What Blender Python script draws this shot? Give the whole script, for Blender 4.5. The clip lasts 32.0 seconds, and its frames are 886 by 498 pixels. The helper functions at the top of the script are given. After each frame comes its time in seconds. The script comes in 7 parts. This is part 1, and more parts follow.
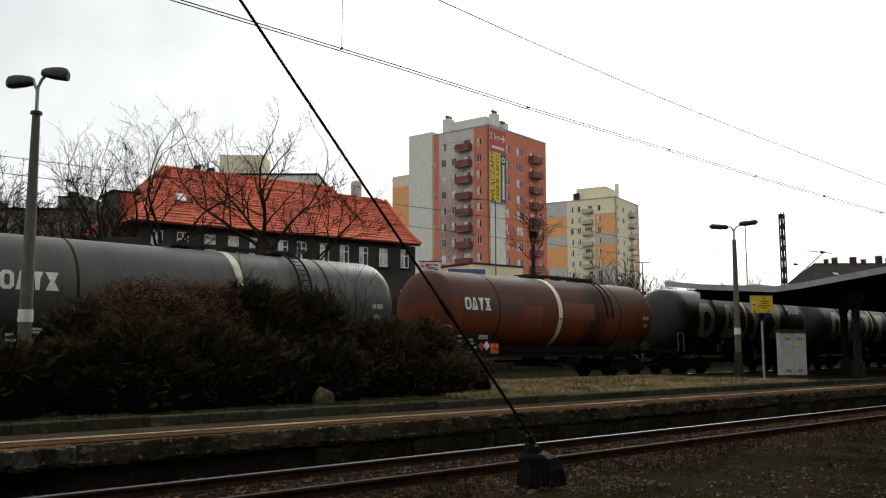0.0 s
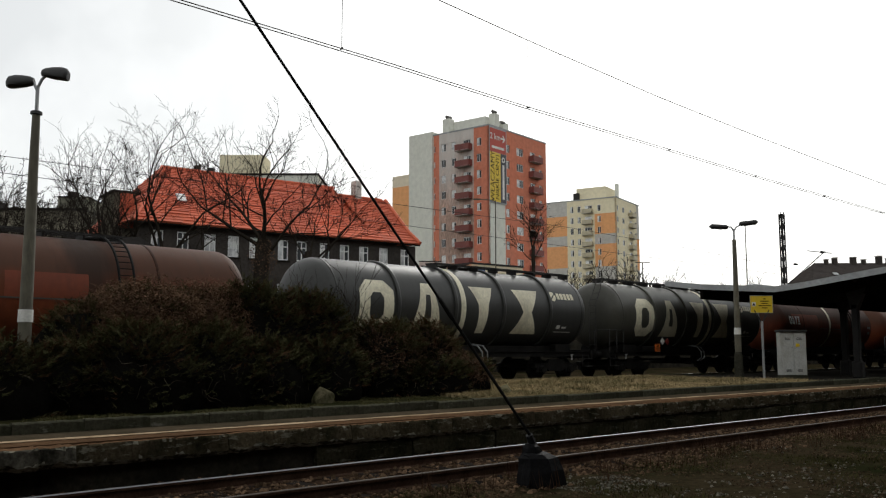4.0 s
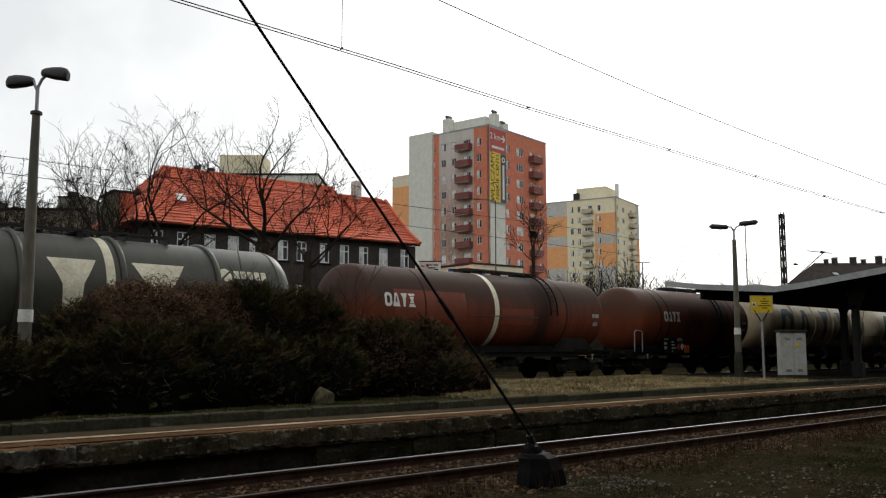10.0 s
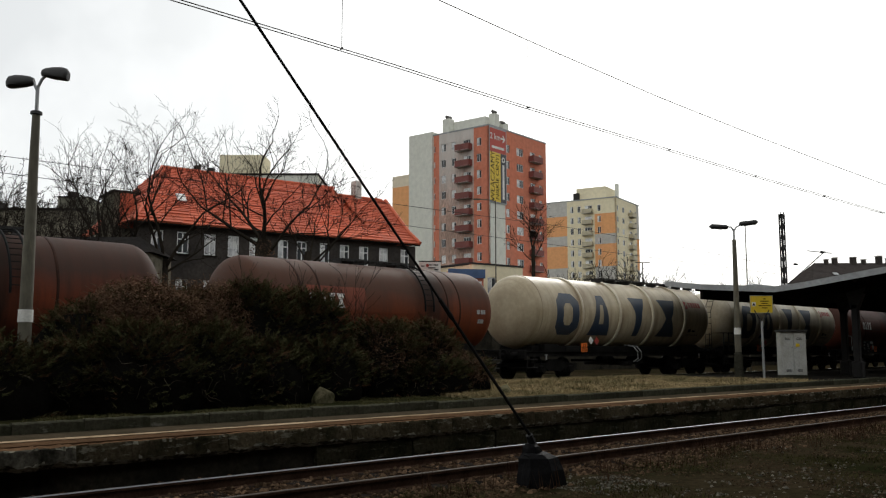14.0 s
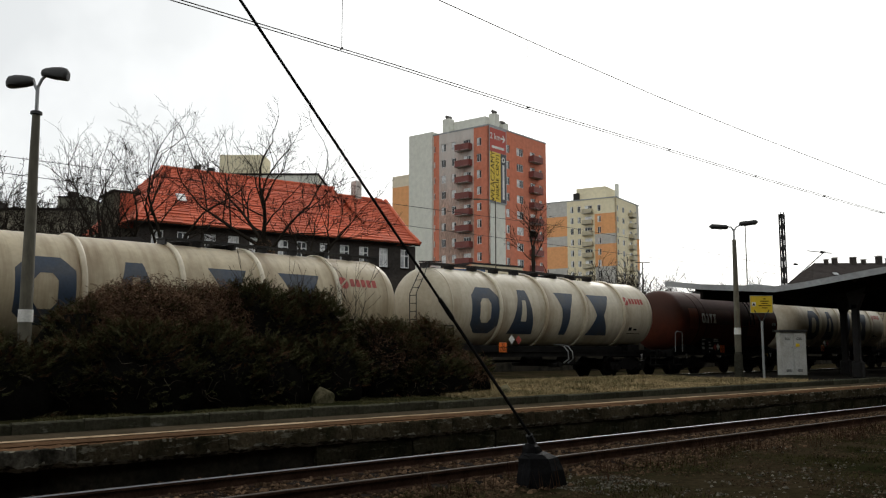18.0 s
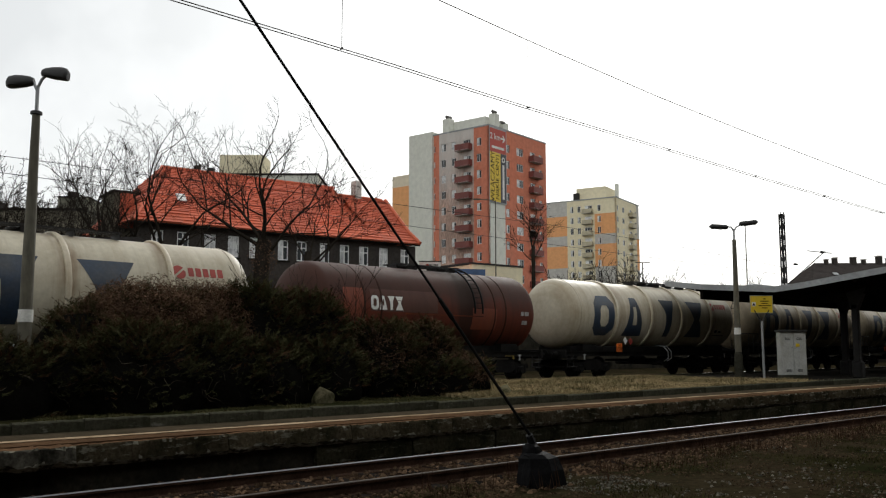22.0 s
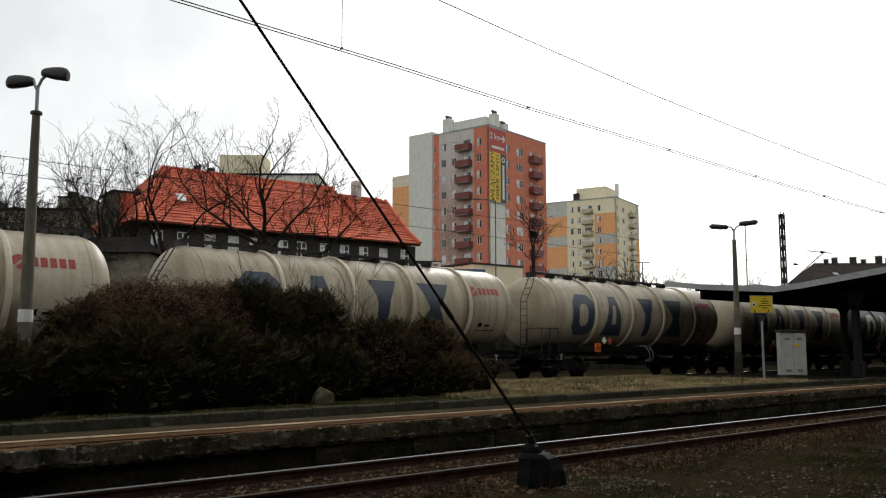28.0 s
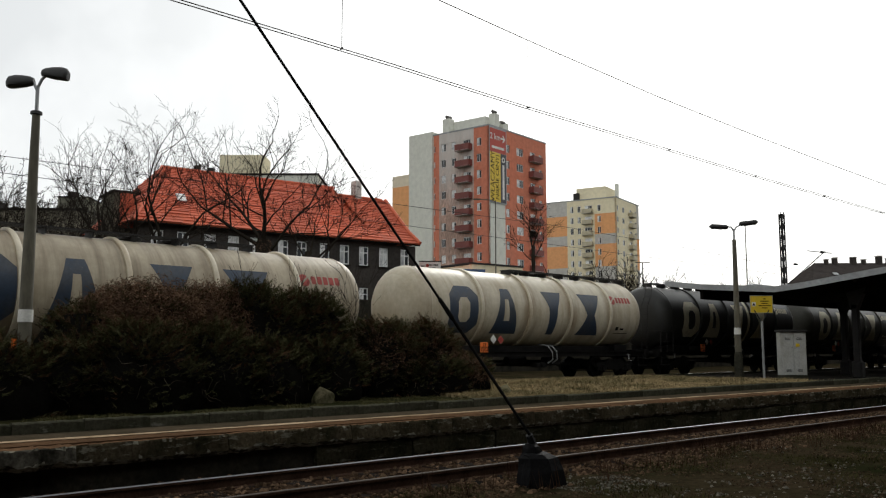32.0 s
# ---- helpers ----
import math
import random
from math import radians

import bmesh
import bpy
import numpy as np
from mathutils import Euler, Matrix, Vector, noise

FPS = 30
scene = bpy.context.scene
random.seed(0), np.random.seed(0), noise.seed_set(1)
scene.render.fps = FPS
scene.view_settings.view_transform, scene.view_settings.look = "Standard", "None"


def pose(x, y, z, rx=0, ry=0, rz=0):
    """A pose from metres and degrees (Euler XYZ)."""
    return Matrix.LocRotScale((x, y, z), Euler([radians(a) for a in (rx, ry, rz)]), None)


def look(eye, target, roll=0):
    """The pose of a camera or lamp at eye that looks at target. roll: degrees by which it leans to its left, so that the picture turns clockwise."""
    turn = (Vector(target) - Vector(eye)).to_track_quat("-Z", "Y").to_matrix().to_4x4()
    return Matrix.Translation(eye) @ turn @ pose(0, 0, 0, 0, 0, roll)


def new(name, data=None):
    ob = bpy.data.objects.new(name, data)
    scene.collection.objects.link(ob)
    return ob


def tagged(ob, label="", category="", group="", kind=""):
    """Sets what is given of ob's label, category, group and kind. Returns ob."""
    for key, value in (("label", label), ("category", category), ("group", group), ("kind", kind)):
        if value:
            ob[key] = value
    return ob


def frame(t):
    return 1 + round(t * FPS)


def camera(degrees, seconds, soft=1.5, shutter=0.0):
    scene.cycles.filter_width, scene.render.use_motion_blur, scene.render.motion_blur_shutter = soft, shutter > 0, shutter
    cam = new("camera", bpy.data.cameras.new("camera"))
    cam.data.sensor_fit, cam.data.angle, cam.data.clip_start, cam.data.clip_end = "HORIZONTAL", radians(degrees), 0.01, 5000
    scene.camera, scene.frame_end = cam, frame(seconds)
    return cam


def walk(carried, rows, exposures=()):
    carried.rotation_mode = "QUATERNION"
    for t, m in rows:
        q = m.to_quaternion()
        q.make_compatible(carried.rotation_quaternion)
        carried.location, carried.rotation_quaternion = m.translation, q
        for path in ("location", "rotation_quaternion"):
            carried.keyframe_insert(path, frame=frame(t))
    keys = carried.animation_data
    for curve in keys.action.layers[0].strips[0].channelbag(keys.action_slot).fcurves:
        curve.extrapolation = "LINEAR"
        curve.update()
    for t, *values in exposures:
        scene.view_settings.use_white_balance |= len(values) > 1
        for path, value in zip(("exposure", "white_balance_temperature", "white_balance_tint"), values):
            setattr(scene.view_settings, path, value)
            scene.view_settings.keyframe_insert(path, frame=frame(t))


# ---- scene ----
# ---- camera ----
EYE = Vector((0, 0, 1.64))
HEADING, PITCH = radians(47.397), radians(6.514)
AHEAD = Vector((math.cos(HEADING) * math.cos(PITCH), math.sin(HEADING) * math.cos(PITCH), math.sin(PITCH)))
cam = camera(53.4, 32.0, soft=1.2)
STAND = look(EYE, EYE + AHEAD * 10)
walk(cam, [(0.0, STAND), (32.0, STAND)], exposures=[(0.0, 0.2, 6400, 8), (32.0, 0.2, 6400, 8)])


# ---- world and sun ----
def make_world():
    w = bpy.data.worlds.new("overcast_sky")
    w.use_nodes = True
    nt = w.node_tree
    nt.nodes.clear()
    out = nt.nodes.new("ShaderNodeOutputWorld")
    sky = nt.nodes.new("ShaderNodeTexSky")
    sky.sky_type, sky.sun_disc = "NISHITA", False
    sky.sun_elevation, sky.sun_rotation = radians(32), radians(58)
    sky.dust_density = 4.0
    b1 = nt.nodes.new("ShaderNodeBackground")
    b1.inputs["Strength"].default_value = 0.035
    grey = nt.nodes.new("ShaderNodeHueSaturation")
    grey.inputs["Saturation"].default_value = 0.25
    nt.links.new(sky.outputs[0], grey.inputs["Color"])
    nt.links.new(grey.outputs[0], b1.inputs["Color"])
    n = nt.nodes.new("ShaderNodeTexNoise")
    n.inputs["Scale"].default_value, n.inputs["Detail"].default_value = 2.0, 6
    ramp = nt.nodes.new("ShaderNodeValToRGB")
    ramp.color_ramp.elements[0].position, ramp.color_ramp.elements[0].color = 0.42, (0.53, 0.535, 0.535, 1)
    ramp.color_ramp.elements[1].position, ramp.color_ramp.elements[1].color = 0.66, (1.0, 0.99, 0.975, 1)
    tc, mp = nt.nodes.new("ShaderNodeTexCoord"), nt.nodes.new("ShaderNodeMapping")
    mp.inputs["Location"].default_value = (-0.16, 0.17, -0.295)
    nt.links.new(tc.outputs["Generated"], mp.inputs["Vector"])
    nt.links.new(mp.outputs[0], n.inputs["Vector"])
    nt.links.new(n.outputs["Fac"], ramp.inputs["Fac"])
    b2 = nt.nodes.new("ShaderNodeBackground")
    b2.inputs["Strength"].default_value = 0.93
    nt.links.new(ramp.outputs[0], b2.inputs["Color"])
    add = nt.nodes.new("ShaderNodeAddShader")
    nt.links.new(b1.outputs[0], add.inputs[0])
    nt.links.new(b2.outputs[0], add.inputs[1])
    nt.links.new(add.outputs[0], out.inputs["Surface"])
    scene.world = w


make_world()
sun = new("sun", bpy.data.lights.new("sun", "SUN"))
sun.data.energy, sun.data.angle, sun.data.color = 0.6, radians(14), (1.0, 0.96, 0.9)
sun.matrix_world = look((80, 50, 60), (0, 0, 0))


# ---- materials ----
def mat(name, col, rough=0.75, metal=0.0, var=0.3, scale=2.0, bump=0.25, bscale=25.0, fine=9.0, rand=0.0, tint=None,
        island=0.0, stretch=(1, 1, 1), spec=0.5, coat=0.0):
    """Painted or raw surface: two scales of colour variation, a bump, and a change from piece to piece."""
    m = bpy.data.materials.new(name)
    m.use_nodes = True
    nt = m.node_tree
    N, L = nt.nodes, nt.links
    bsdf = N["Principled BSDF"]
    co = N.new("ShaderNodeTexCoord")
    mp = N.new("ShaderNodeMapping")
    mp.inputs["Scale"].default_value = stretch
    L.new(co.outputs["Object"], mp.inputs["Vector"])
    n1, n2 = N.new("ShaderNodeTexNoise"), N.new("ShaderNodeTexNoise")
    for n, s, d in ((n1, scale, 4), (n2, scale * fine, 6)):
        n.inputs["Scale"].default_value, n.inputs["Detail"].default_value = s, d
        n.inputs["Roughness"].default_value = 0.6
        L.new(mp.outputs[0], n.inputs["Vector"])
    tint = tint or tuple(c * 0.45 for c in col)
    mix = N.new("ShaderNodeMix")
    mix.data_type = "RGBA"
    mix.inputs["A"].default_value, mix.inputs["B"].default_value = (*col, 1), (*tint, 1)
    r1 = N.new("ShaderNodeMapRange")
    r1.inputs["From Min"].default_value, r1.inputs["From Max"].default_value = 0.42, 0.72
    r1.inputs["To Max"].default_value = min(1.0, var * 2.2)
    L.new(n1.outputs["Fac"], r1.inputs["Value"])
    L.new(r1.outputs[0], mix.inputs["Factor"])
    r2 = N.new("ShaderNodeMapRange")
    r2.inputs["From Min"].default_value, r2.inputs["From Max"].default_value = 0.3, 0.7
    r2.inputs["To Min"].default_value, r2.inputs["To Max"].default_value = 1 - var * 0.7, 1 + var * 0.5
    L.new(n2.outputs["Fac"], r2.inputs["Value"])
    last = r2.outputs[0]
    for amount, node, sock in ((rand, "ShaderNodeObjectInfo", "Random"), (island, "ShaderNodeNewGeometry", "Random Per Island")):
        if amount:
            o, r, mm = N.new(node), N.new("ShaderNodeMapRange"), N.new("ShaderNodeMath")
            r.inputs["To Min"].default_value, r.inputs["To Max"].default_value = 1 - amount, 1 + amount
            mm.operation = "MULTIPLY"
            L.new(o.outputs[sock], r.inputs["Value"])
            L.new(r.outputs[0], mm.inputs[0])
            L.new(last, mm.inputs[1])
            last = mm.outputs[0]
    mul = N.new("ShaderNodeVectorMath")
    mul.operation = "SCALE"
    L.new(mix.outputs["Result"], mul.inputs[0])
    L.new(last, mul.inputs["Scale"])
    L.new(mul.outputs[0], bsdf.inputs["Base Color"])
    rr = N.new("ShaderNodeMapRange")
    rr.inputs["To Min"].default_value, rr.inputs["To Max"].default_value = max(0.02, rough - 0.12), min(1, rough + 0.12)
    L.new(n2.outputs["Fac"], rr.inputs["Value"])
    L.new(rr.outputs[0], bsdf.inputs["Roughness"])
    bsdf.inputs["Metallic"].default_value = metal
    bsdf.inputs["Specular IOR Level"].default_value = 0.0 if rough >= 0.8 else spec
    bsdf.inputs["Coat Weight"].default_value = coat
    if bump:
        n3, b = N.new("ShaderNodeTexNoise"), N.new("ShaderNodeBump")
        n3.inputs["Scale"].default_value, n3.inputs["Detail"].default_value = bscale, 5
        b.inputs["Strength"].default_value, b.inputs["Distance"].default_value = bump, 0.02
        L.new(mp.outputs[0], n3.inputs["Vector"])
        L.new(n3.outputs["Fac"], b.inputs["Height"])
        L.new(b.outputs[0], bsdf.inputs["Normal"])
    return m


def tank_mat(name, col, grime, soot=0.35, rough=0.42, crown=None, rust=None, spill=None):
    """Tank paint: run-down streaks round the barrel, grime blotches and, on the red tanks, overpainted patches."""
    m = mat(name, col, rough=rough, var=0.16, scale=0.7, bump=0.05, bscale=3, tint=grime, spec=0.10 if crown else 0.25)
    nt = m.node_tree
    N, L = nt.nodes, nt.links
    bsdf = N["Principled BSDF"]
    src = bsdf.inputs["Base Color"].links[0].from_socket
    co, mp, n = N.new("ShaderNodeTexCoord"), N.new("ShaderNodeMapping"), N.new("ShaderNodeTexNoise")
    mp.inputs["Scale"].default_value = (3.2, 0.25, 0.25)
    n.inputs["Scale"].default_value, n.inputs["Detail"].default_value = 1.0, 7
    n.inputs["Roughness"].default_value = 0.65
    info, addv = N.new("ShaderNodeObjectInfo"), N.new("ShaderNodeVectorMath")
    addv.operation = "ADD"
    big = N.new("ShaderNodeMath")
    big.operation, big.inputs[1].default_value = "MULTIPLY", 40
    L.new(info.outputs["Random"], big.inputs[0])
    L.new(co.outputs["Object"], mp.inputs["Vector"])
    L.new(mp.outputs[0], addv.inputs[0])
    L.new(big.outputs[0], addv.inputs[1])
    L.new(addv.outputs[0], n.inputs["Vector"])
    r = N.new("ShaderNodeMapRange")
    r.inputs["From Min"].default_value, r.inputs["From Max"].default_value = 0.45, 0.75
    r.inputs["To Max"].default_value = soot
    L.new(n.outputs["Fac"], r.inputs["Value"])
    mix = N.new("ShaderNodeMix")
    mix.data_type = "RGBA"
    L.new(r.outputs[0], mix.inputs["Factor"])
    L.new(src, mix.inputs["A"])
    mix.inputs["B"].default_value = (*grime, 1)
    last = mix.outputs["Result"]
    if rust:
        # rust washed out along the hoops, patchy round the barrel
        sx, mr, rp, nr = N.new("ShaderNodeSeparateXYZ"), N.new("ShaderNodeMapRange"), N.new("ShaderNodeValToRGB"), N.new("ShaderNodeTexNoise")
        mr.inputs["From Min"].default_value, mr.inputs["From Max"].default_value = -7.0, 7.0
        L.new(co.outputs["Object"], sx.inputs[0])
        L.new(sx.outputs["X"], mr.inputs["Value"])
        el = rp.color_ramp.elements
        el[0].position, el[0].color = 0.0, (0.3, 0.3, 0.3, 1)
        el[1].position, el[1].color = 1.0, (0.3, 0.3, 0.3, 1)
        for hx in (-3.75, -1.05, 1.5, 4.25):
            for d, g in ((-0.5, 0.05), (-0.09, 0.8), (0.09, 0.95), (0.75, 0.05)):
                e = el.new((hx + d + 7.0) / 14.0)
                e.color = (g, g, g, 1)
        L.new(mr.outputs[0], rp.inputs["Fac"])
        mq = N.new("ShaderNodeMapping")
        mq.inputs["Scale"].default_value = (1.6, 0.5, 0.5)
        L.new(co.outputs["Object"], mq.inputs["Vector"])
        av = N.new("ShaderNodeVectorMath")
        L.new(mq.outputs[0], av.inputs[0])
        L.new(big.outputs[0], av.inputs[1])
        nr.inputs["Scale"].default_value, nr.inputs["Detail"].default_value = 1.3, 8
        L.new(av.outputs[0], nr.inputs["Vector"])
        r2, ml, m2 = N.new("ShaderNodeMapRange"), N.new("ShaderNodeMath"), N.new("ShaderNodeMix")
        r2.inputs["From Min"].default_value, r2.inputs["From Max"].default_value, r2.inputs["To Max"].default_value = 0.36, 0.66, 0.9
        L.new(nr.outputs["Fac"], r2.inputs["Value"])
        ml.operation = "MULTIPLY"
        L.new(r2.outputs[0], ml.inputs[0])
        L.new(rp.outputs["Color"], ml.inputs[1])
        m2.data_type = "RGBA"
        m2.inputs["B"].default_value = (*rust, 1)
        L.new(ml.outputs[0], m2.inputs["Factor"])
        L.new(last, m2.inputs["A"])
        last = m2.outputs["Result"]
    if crown:
        # old spillage from the hatches, caked over the upper part of the barrel
        sep, nz, ad, rg, mx = N.new("ShaderNodeSeparateXYZ"), N.new("ShaderNodeTexNoise"), N.new("ShaderNodeMath"), N.new("ShaderNodeMapRange"), N.new("ShaderNodeMix")
        nz.inputs["Scale"].default_value, nz.inputs["Detail"].default_value = 0.8, 6
        L.new(co.outputs["Object"], sep.inputs[0])
        L.new(co.outputs["Object"], nz.inputs["Vector"])
        ad.operation = "MULTIPLY_ADD"
        ad.inputs[1].default_value = 0.9
        L.new(nz.outputs["Fac"], ad.inputs[0])
        L.new(sep.outputs["Z"], ad.inputs[2])
        rg.inputs["From Min"].default_value, rg.inputs["From Max"].default_value = 3.05, 3.75
        rg.inputs["To Max"].default_value = 0.85
        L.new(ad.outputs[0], rg.inputs["Value"])
        mx.data_type = "RGBA"
        mx.inputs["B"].default_value = (*crown, 1)
        L.new(rg.outputs[0], mx.inputs["Factor"])
        L.new(last, mx.inputs["A"])
        last = mx.outputs["Result"]
    if spill is not None:
        # dark product that has run down the side below the hatch, ragged at its edges
        sx, nq, off, ab, rs, ms = (N.new("ShaderNode" + k) for k in ("SeparateXYZ", "TexNoise", "Math", "Math", "MapRange", "Mix"))
        mq = N.new("ShaderNodeMapping")
        mq.inputs["Scale"].default_value = (2.5, 0.5, 0.5)
        L.new(co.outputs["Object"], sx.inputs[0])
        L.new(co.outputs["Object"], mq.inputs["Vector"])
        L.new(mq.outputs[0], nq.inputs["Vector"])
        nq.inputs["Scale"].default_value, nq.inputs["Detail"].default_value = 1.4, 7
        off.operation, off.inputs[1].default_value = "MULTIPLY_ADD", 1.5
        off.inputs[2].default_value = -0.75 - spill
        L.new(nq.outputs["Fac"], off.inputs[0])
        ad2 = N.new("ShaderNodeMath")
        L.new(off.outputs[0], ad2.inputs[0])
        L.new(sx.outputs["X"], ad2.inputs[1])
        ab.operation = "ABSOLUTE"
        L.new(ad2.outputs[0], ab.inputs[0])
        rs.inputs["From Min"].default_value, rs.inputs["From Max"].default_value = 0.25, 1.0
        rs.inputs["To Min"].default_value, rs.inputs["To Max"].default_value = 0.8, 0.0
        L.new(ab.outputs[0], rs.inputs["Value"])
        ms.data_type = "RGBA"
        ms.inputs["B"].default_value = (0.026, 0.017, 0.013, 1)
        L.new(rs.outputs[0], ms.inputs["Factor"])
        L.new(last, ms.inputs["A"])
        last = ms.outputs["Result"]
    L.new(last, bsdf.inputs["Base Color"])
    return m


def glass_mat(name, col, rough=0.06):
    m = bpy.data.materials.new(name)
    m.use_nodes = True
    b = m.node_tree.nodes["Principled BSDF"]
    b.inputs["Base Color"].default_value = (*col, 1)
    b.inputs["Roughness"].default_value = rough
    b.inputs["Specular IOR Level"].default_value = 0.35
    return m


CONCRETE = mat("weathered_concrete", (0.052, 0.05, 0.038), 0.9, var=0.5, scale=1.3, bump=0.5, bscale=18, tint=(0.02, 0.021, 0.013), rand=0.2)
PALE_CONCRETE = mat("pale_chipped_concrete", (0.085, 0.078, 0.062), 0.9, var=0.8, scale=2.0, bump=0.7, bscale=12, tint=(0.018, 0.017, 0.013), rand=0.2)
DARK_CONCRETE = mat("sooty_concrete", (0.035, 0.03125, 0.02375), 0.92, var=0.5, scale=1.6, bump=0.6, bscale=14, tint=(0.01, 0.01, 0.00875), rand=0.25)


def lime(m, pale, lo=0.56, hi=0.66, scale=2.6, amount=0.8, stretch=(0.7, 1, 1.8)):
    """Pale lime blooms and chipped spots over a concrete material."""
    nt = m.node_tree
    N, L = nt.nodes, nt.links
    bsdf = N["Principled BSDF"]
    src = bsdf.inputs["Base Color"].links[0].from_socket
    co, mp, n, info, ad = N.new("ShaderNodeTexCoord"), N.new("ShaderNodeMapping"), N.new("ShaderNodeTexNoise"), N.new("ShaderNodeObjectInfo"), N.new("ShaderNodeVectorMath")
    mp.inputs["Scale"].default_value = stretch
    n.inputs["Scale"].default_value, n.inputs["Detail"].default_value, n.inputs["Roughness"].default_value = scale, 9, 0.72
    big = N.new("ShaderNodeMath")
    big.operation, big.inputs[1].default_value = "MULTIPLY", 30
    L.new(info.outputs["Random"], big.inputs[0])
    L.new(co.outputs["Object"], mp.inputs["Vector"])
    L.new(mp.outputs[0], ad.inputs[0])
    L.new(big.outputs[0], ad.inputs[1])
    L.new(ad.outputs[0], n.inputs["Vector"])
    r = N.new("ShaderNodeMapRange")
    r.inputs["From Min"].default_value, r.inputs["From Max"].default_value, r.inputs["To Max"].default_value = lo, hi, amount
    L.new(n.outputs["Fac"], r.inputs["Value"])
    mx = N.new("ShaderNodeMix")
    mx.data_type = "RGBA"
    mx.inputs["B"].default_value = (*pale, 1)
    L.new(r.outputs[0], mx.inputs["Factor"])
    L.new(src, mx.inputs["A"])
    L.new(mx.outputs["Result"], bsdf.inputs["Base Color"])
    return m


SLAB_CONCRETE = lime(mat("crumbling_edge_concrete", (0.06, 0.0492, 0.0312), 0.92, var=0.7, scale=2.2, bump=0.9, bscale=14, tint=(0.018, 0.0168, 0.0096), rand=0.3), (0.18, 0.1704, 0.132), 0.57, 0.63, 5.5, 0.75, (0.5, 1, 2.0))
CRUST = lime(mat("crumbled_slab_rim", (0.055, 0.0506, 0.0374), 0.92, var=0.6, scale=2, bump=0.8, bscale=14, tint=(0.022, 0.0209, 0.0143)), (0.22, 0.209, 0.165), 0.44, 0.54, 7.0)
FOOTING = lime(mat("mossy_footing_concrete", (0.042, 0.038, 0.024), 0.92, var=0.7, scale=2.0, bump=0.9, bscale=12, tint=(0.014, 0.015, 0.008), rand=0.3), (0.13, 0.125, 0.095), 0.56, 0.64, 5.0, 0.6, (0.5, 1, 2.0))
KERB_CONCRETE = lime(mat("mossy_kerb_concrete", (0.0675, 0.0648, 0.0459), 0.92, var=0.6, scale=1.5, bump=0.6, bscale=16, tint=(0.0297, 0.0324, 0.01755), rand=0.2), (0.2025, 0.1958, 0.162), 0.60, 0.68)
PAVING = mat("brown_clinker_paving", (0.1105, 0.0637, 0.0351), 0.85, var=0.4, scale=1.2, bump=0.4, bscale=30, tint=(0.0585, 0.0364, 0.0221), rand=0.16)
LINE = mat("worn_line_paint", (0.375, 0.2812, 0.1812), 0.8, var=0.5, scale=3, bump=0.2, tint=(0.15, 0.09375, 0.0525))
SOIL = mat("dark_soil_with_moss", (0.0252, 0.0238, 0.0112), 0.95, var=0.55, scale=0.5, bump=0.9, bscale=9, tint=(0.0126, 0.0154, 0.0056), fine=14)
DIRT = mat("cindery_ground", (0.03375, 0.02565, 0.01485), 0.95, var=0.75, scale=0.6, bump=1.0, bscale=26, tint=(0.01215, 0.01418, 0.0054), fine=16)
BALLAST_BED = mat("ballast_bed", (0.039, 0.0247, 0.0156), 0.95, var=0.6, scale=1.0, bump=1.0, bscale=14, tint=(0.013, 0.00975, 0.0078), fine=12)
STONE = mat("ballast_stone", (0.104, 0.0676, 0.0416), 0.9, var=0.4, scale=3, bump=0.4, island=0.75)
GRIT = mat("brown_grit", (0.0676, 0.0468, 0.0286), 0.92, var=0.4, scale=3, bump=0.3, island=0.7)
PALE_STONE = mat("pale_gravel", (0.156, 0.144, 0.1152), 0.9, var=0.4, scale=3, bump=0.4, island=0.6)
RAIL_TOP = mat("polished_rail_head", (0.19, 0.19, 0.20), 0.34, metal=1.0, var=0.12, scale=2, bump=0.0)
RAIL_DULL = mat("dull_rail_head", (0.075, 0.058, 0.045), 0.7, metal=0.0, var=0.3, scale=2, bump=0.0, spec=0.1)
RAIL_RUST = mat("rusty_rail", (0.075, 0.045, 0.032), 0.8, var=0.4, scale=3, bump=0.3, bscale=40)
SLEEPER = mat("sooty_sleeper", (0.025,0.021,0.018), 0.9, var=0.5, scale=3, bump=0.5, rand=0.25)
BLACK_STEEL = mat("sooty_black_steel", (0.017, 0.016, 0.015), 0.6, metal=0.0, var=0.5, scale=2, bump=0.2, tint=(0.009, 0.0085, 0.008), spec=0.2)
DARK_STEEL = mat("dark_grimy_steel", (0.030, 0.028, 0.026), 0.6, var=0.5, scale=2, bump=0.2, tint=(0.012,0.011,0.010), spec=0.25)
SOOT_STEEL = mat("oily_soot_black_steel", (0.012, 0.011, 0.010), 0.75, var=0.5, scale=2, bump=0.2, tint=(0.004, 0.004, 0.0035), spec=0.08)
WHEEL_STEEL = mat("greasy_wheel_steel", (0.014, 0.0125, 0.011), 0.6, var=0.5, scale=3, bump=0.15, spec=0.2)
SEAM = mat("sooty_seam_paint", (0.045, 0.02, 0.013), 0.7, var=0.4, scale=2, bump=0.1, spec=0.1)
GALV = mat("galvanised_steel", (0.36, 0.37, 0.37), 0.5, metal=0.3, var=0.3, scale=3, bump=0.1)
POST_GREY = mat("grey_lamp_post", (0.1207, 0.1092, 0.0782), 0.75, var=0.45, scale=1.6, bump=0.25, tint=(0.0575, 0.0506, 0.0322), stretch=(1, 1, 0.3))
LAMP_DARK = mat("weathered_lamp_housing", (0.022, 0.021, 0.020), 0.6, var=0.3, scale=5, bump=0.1)
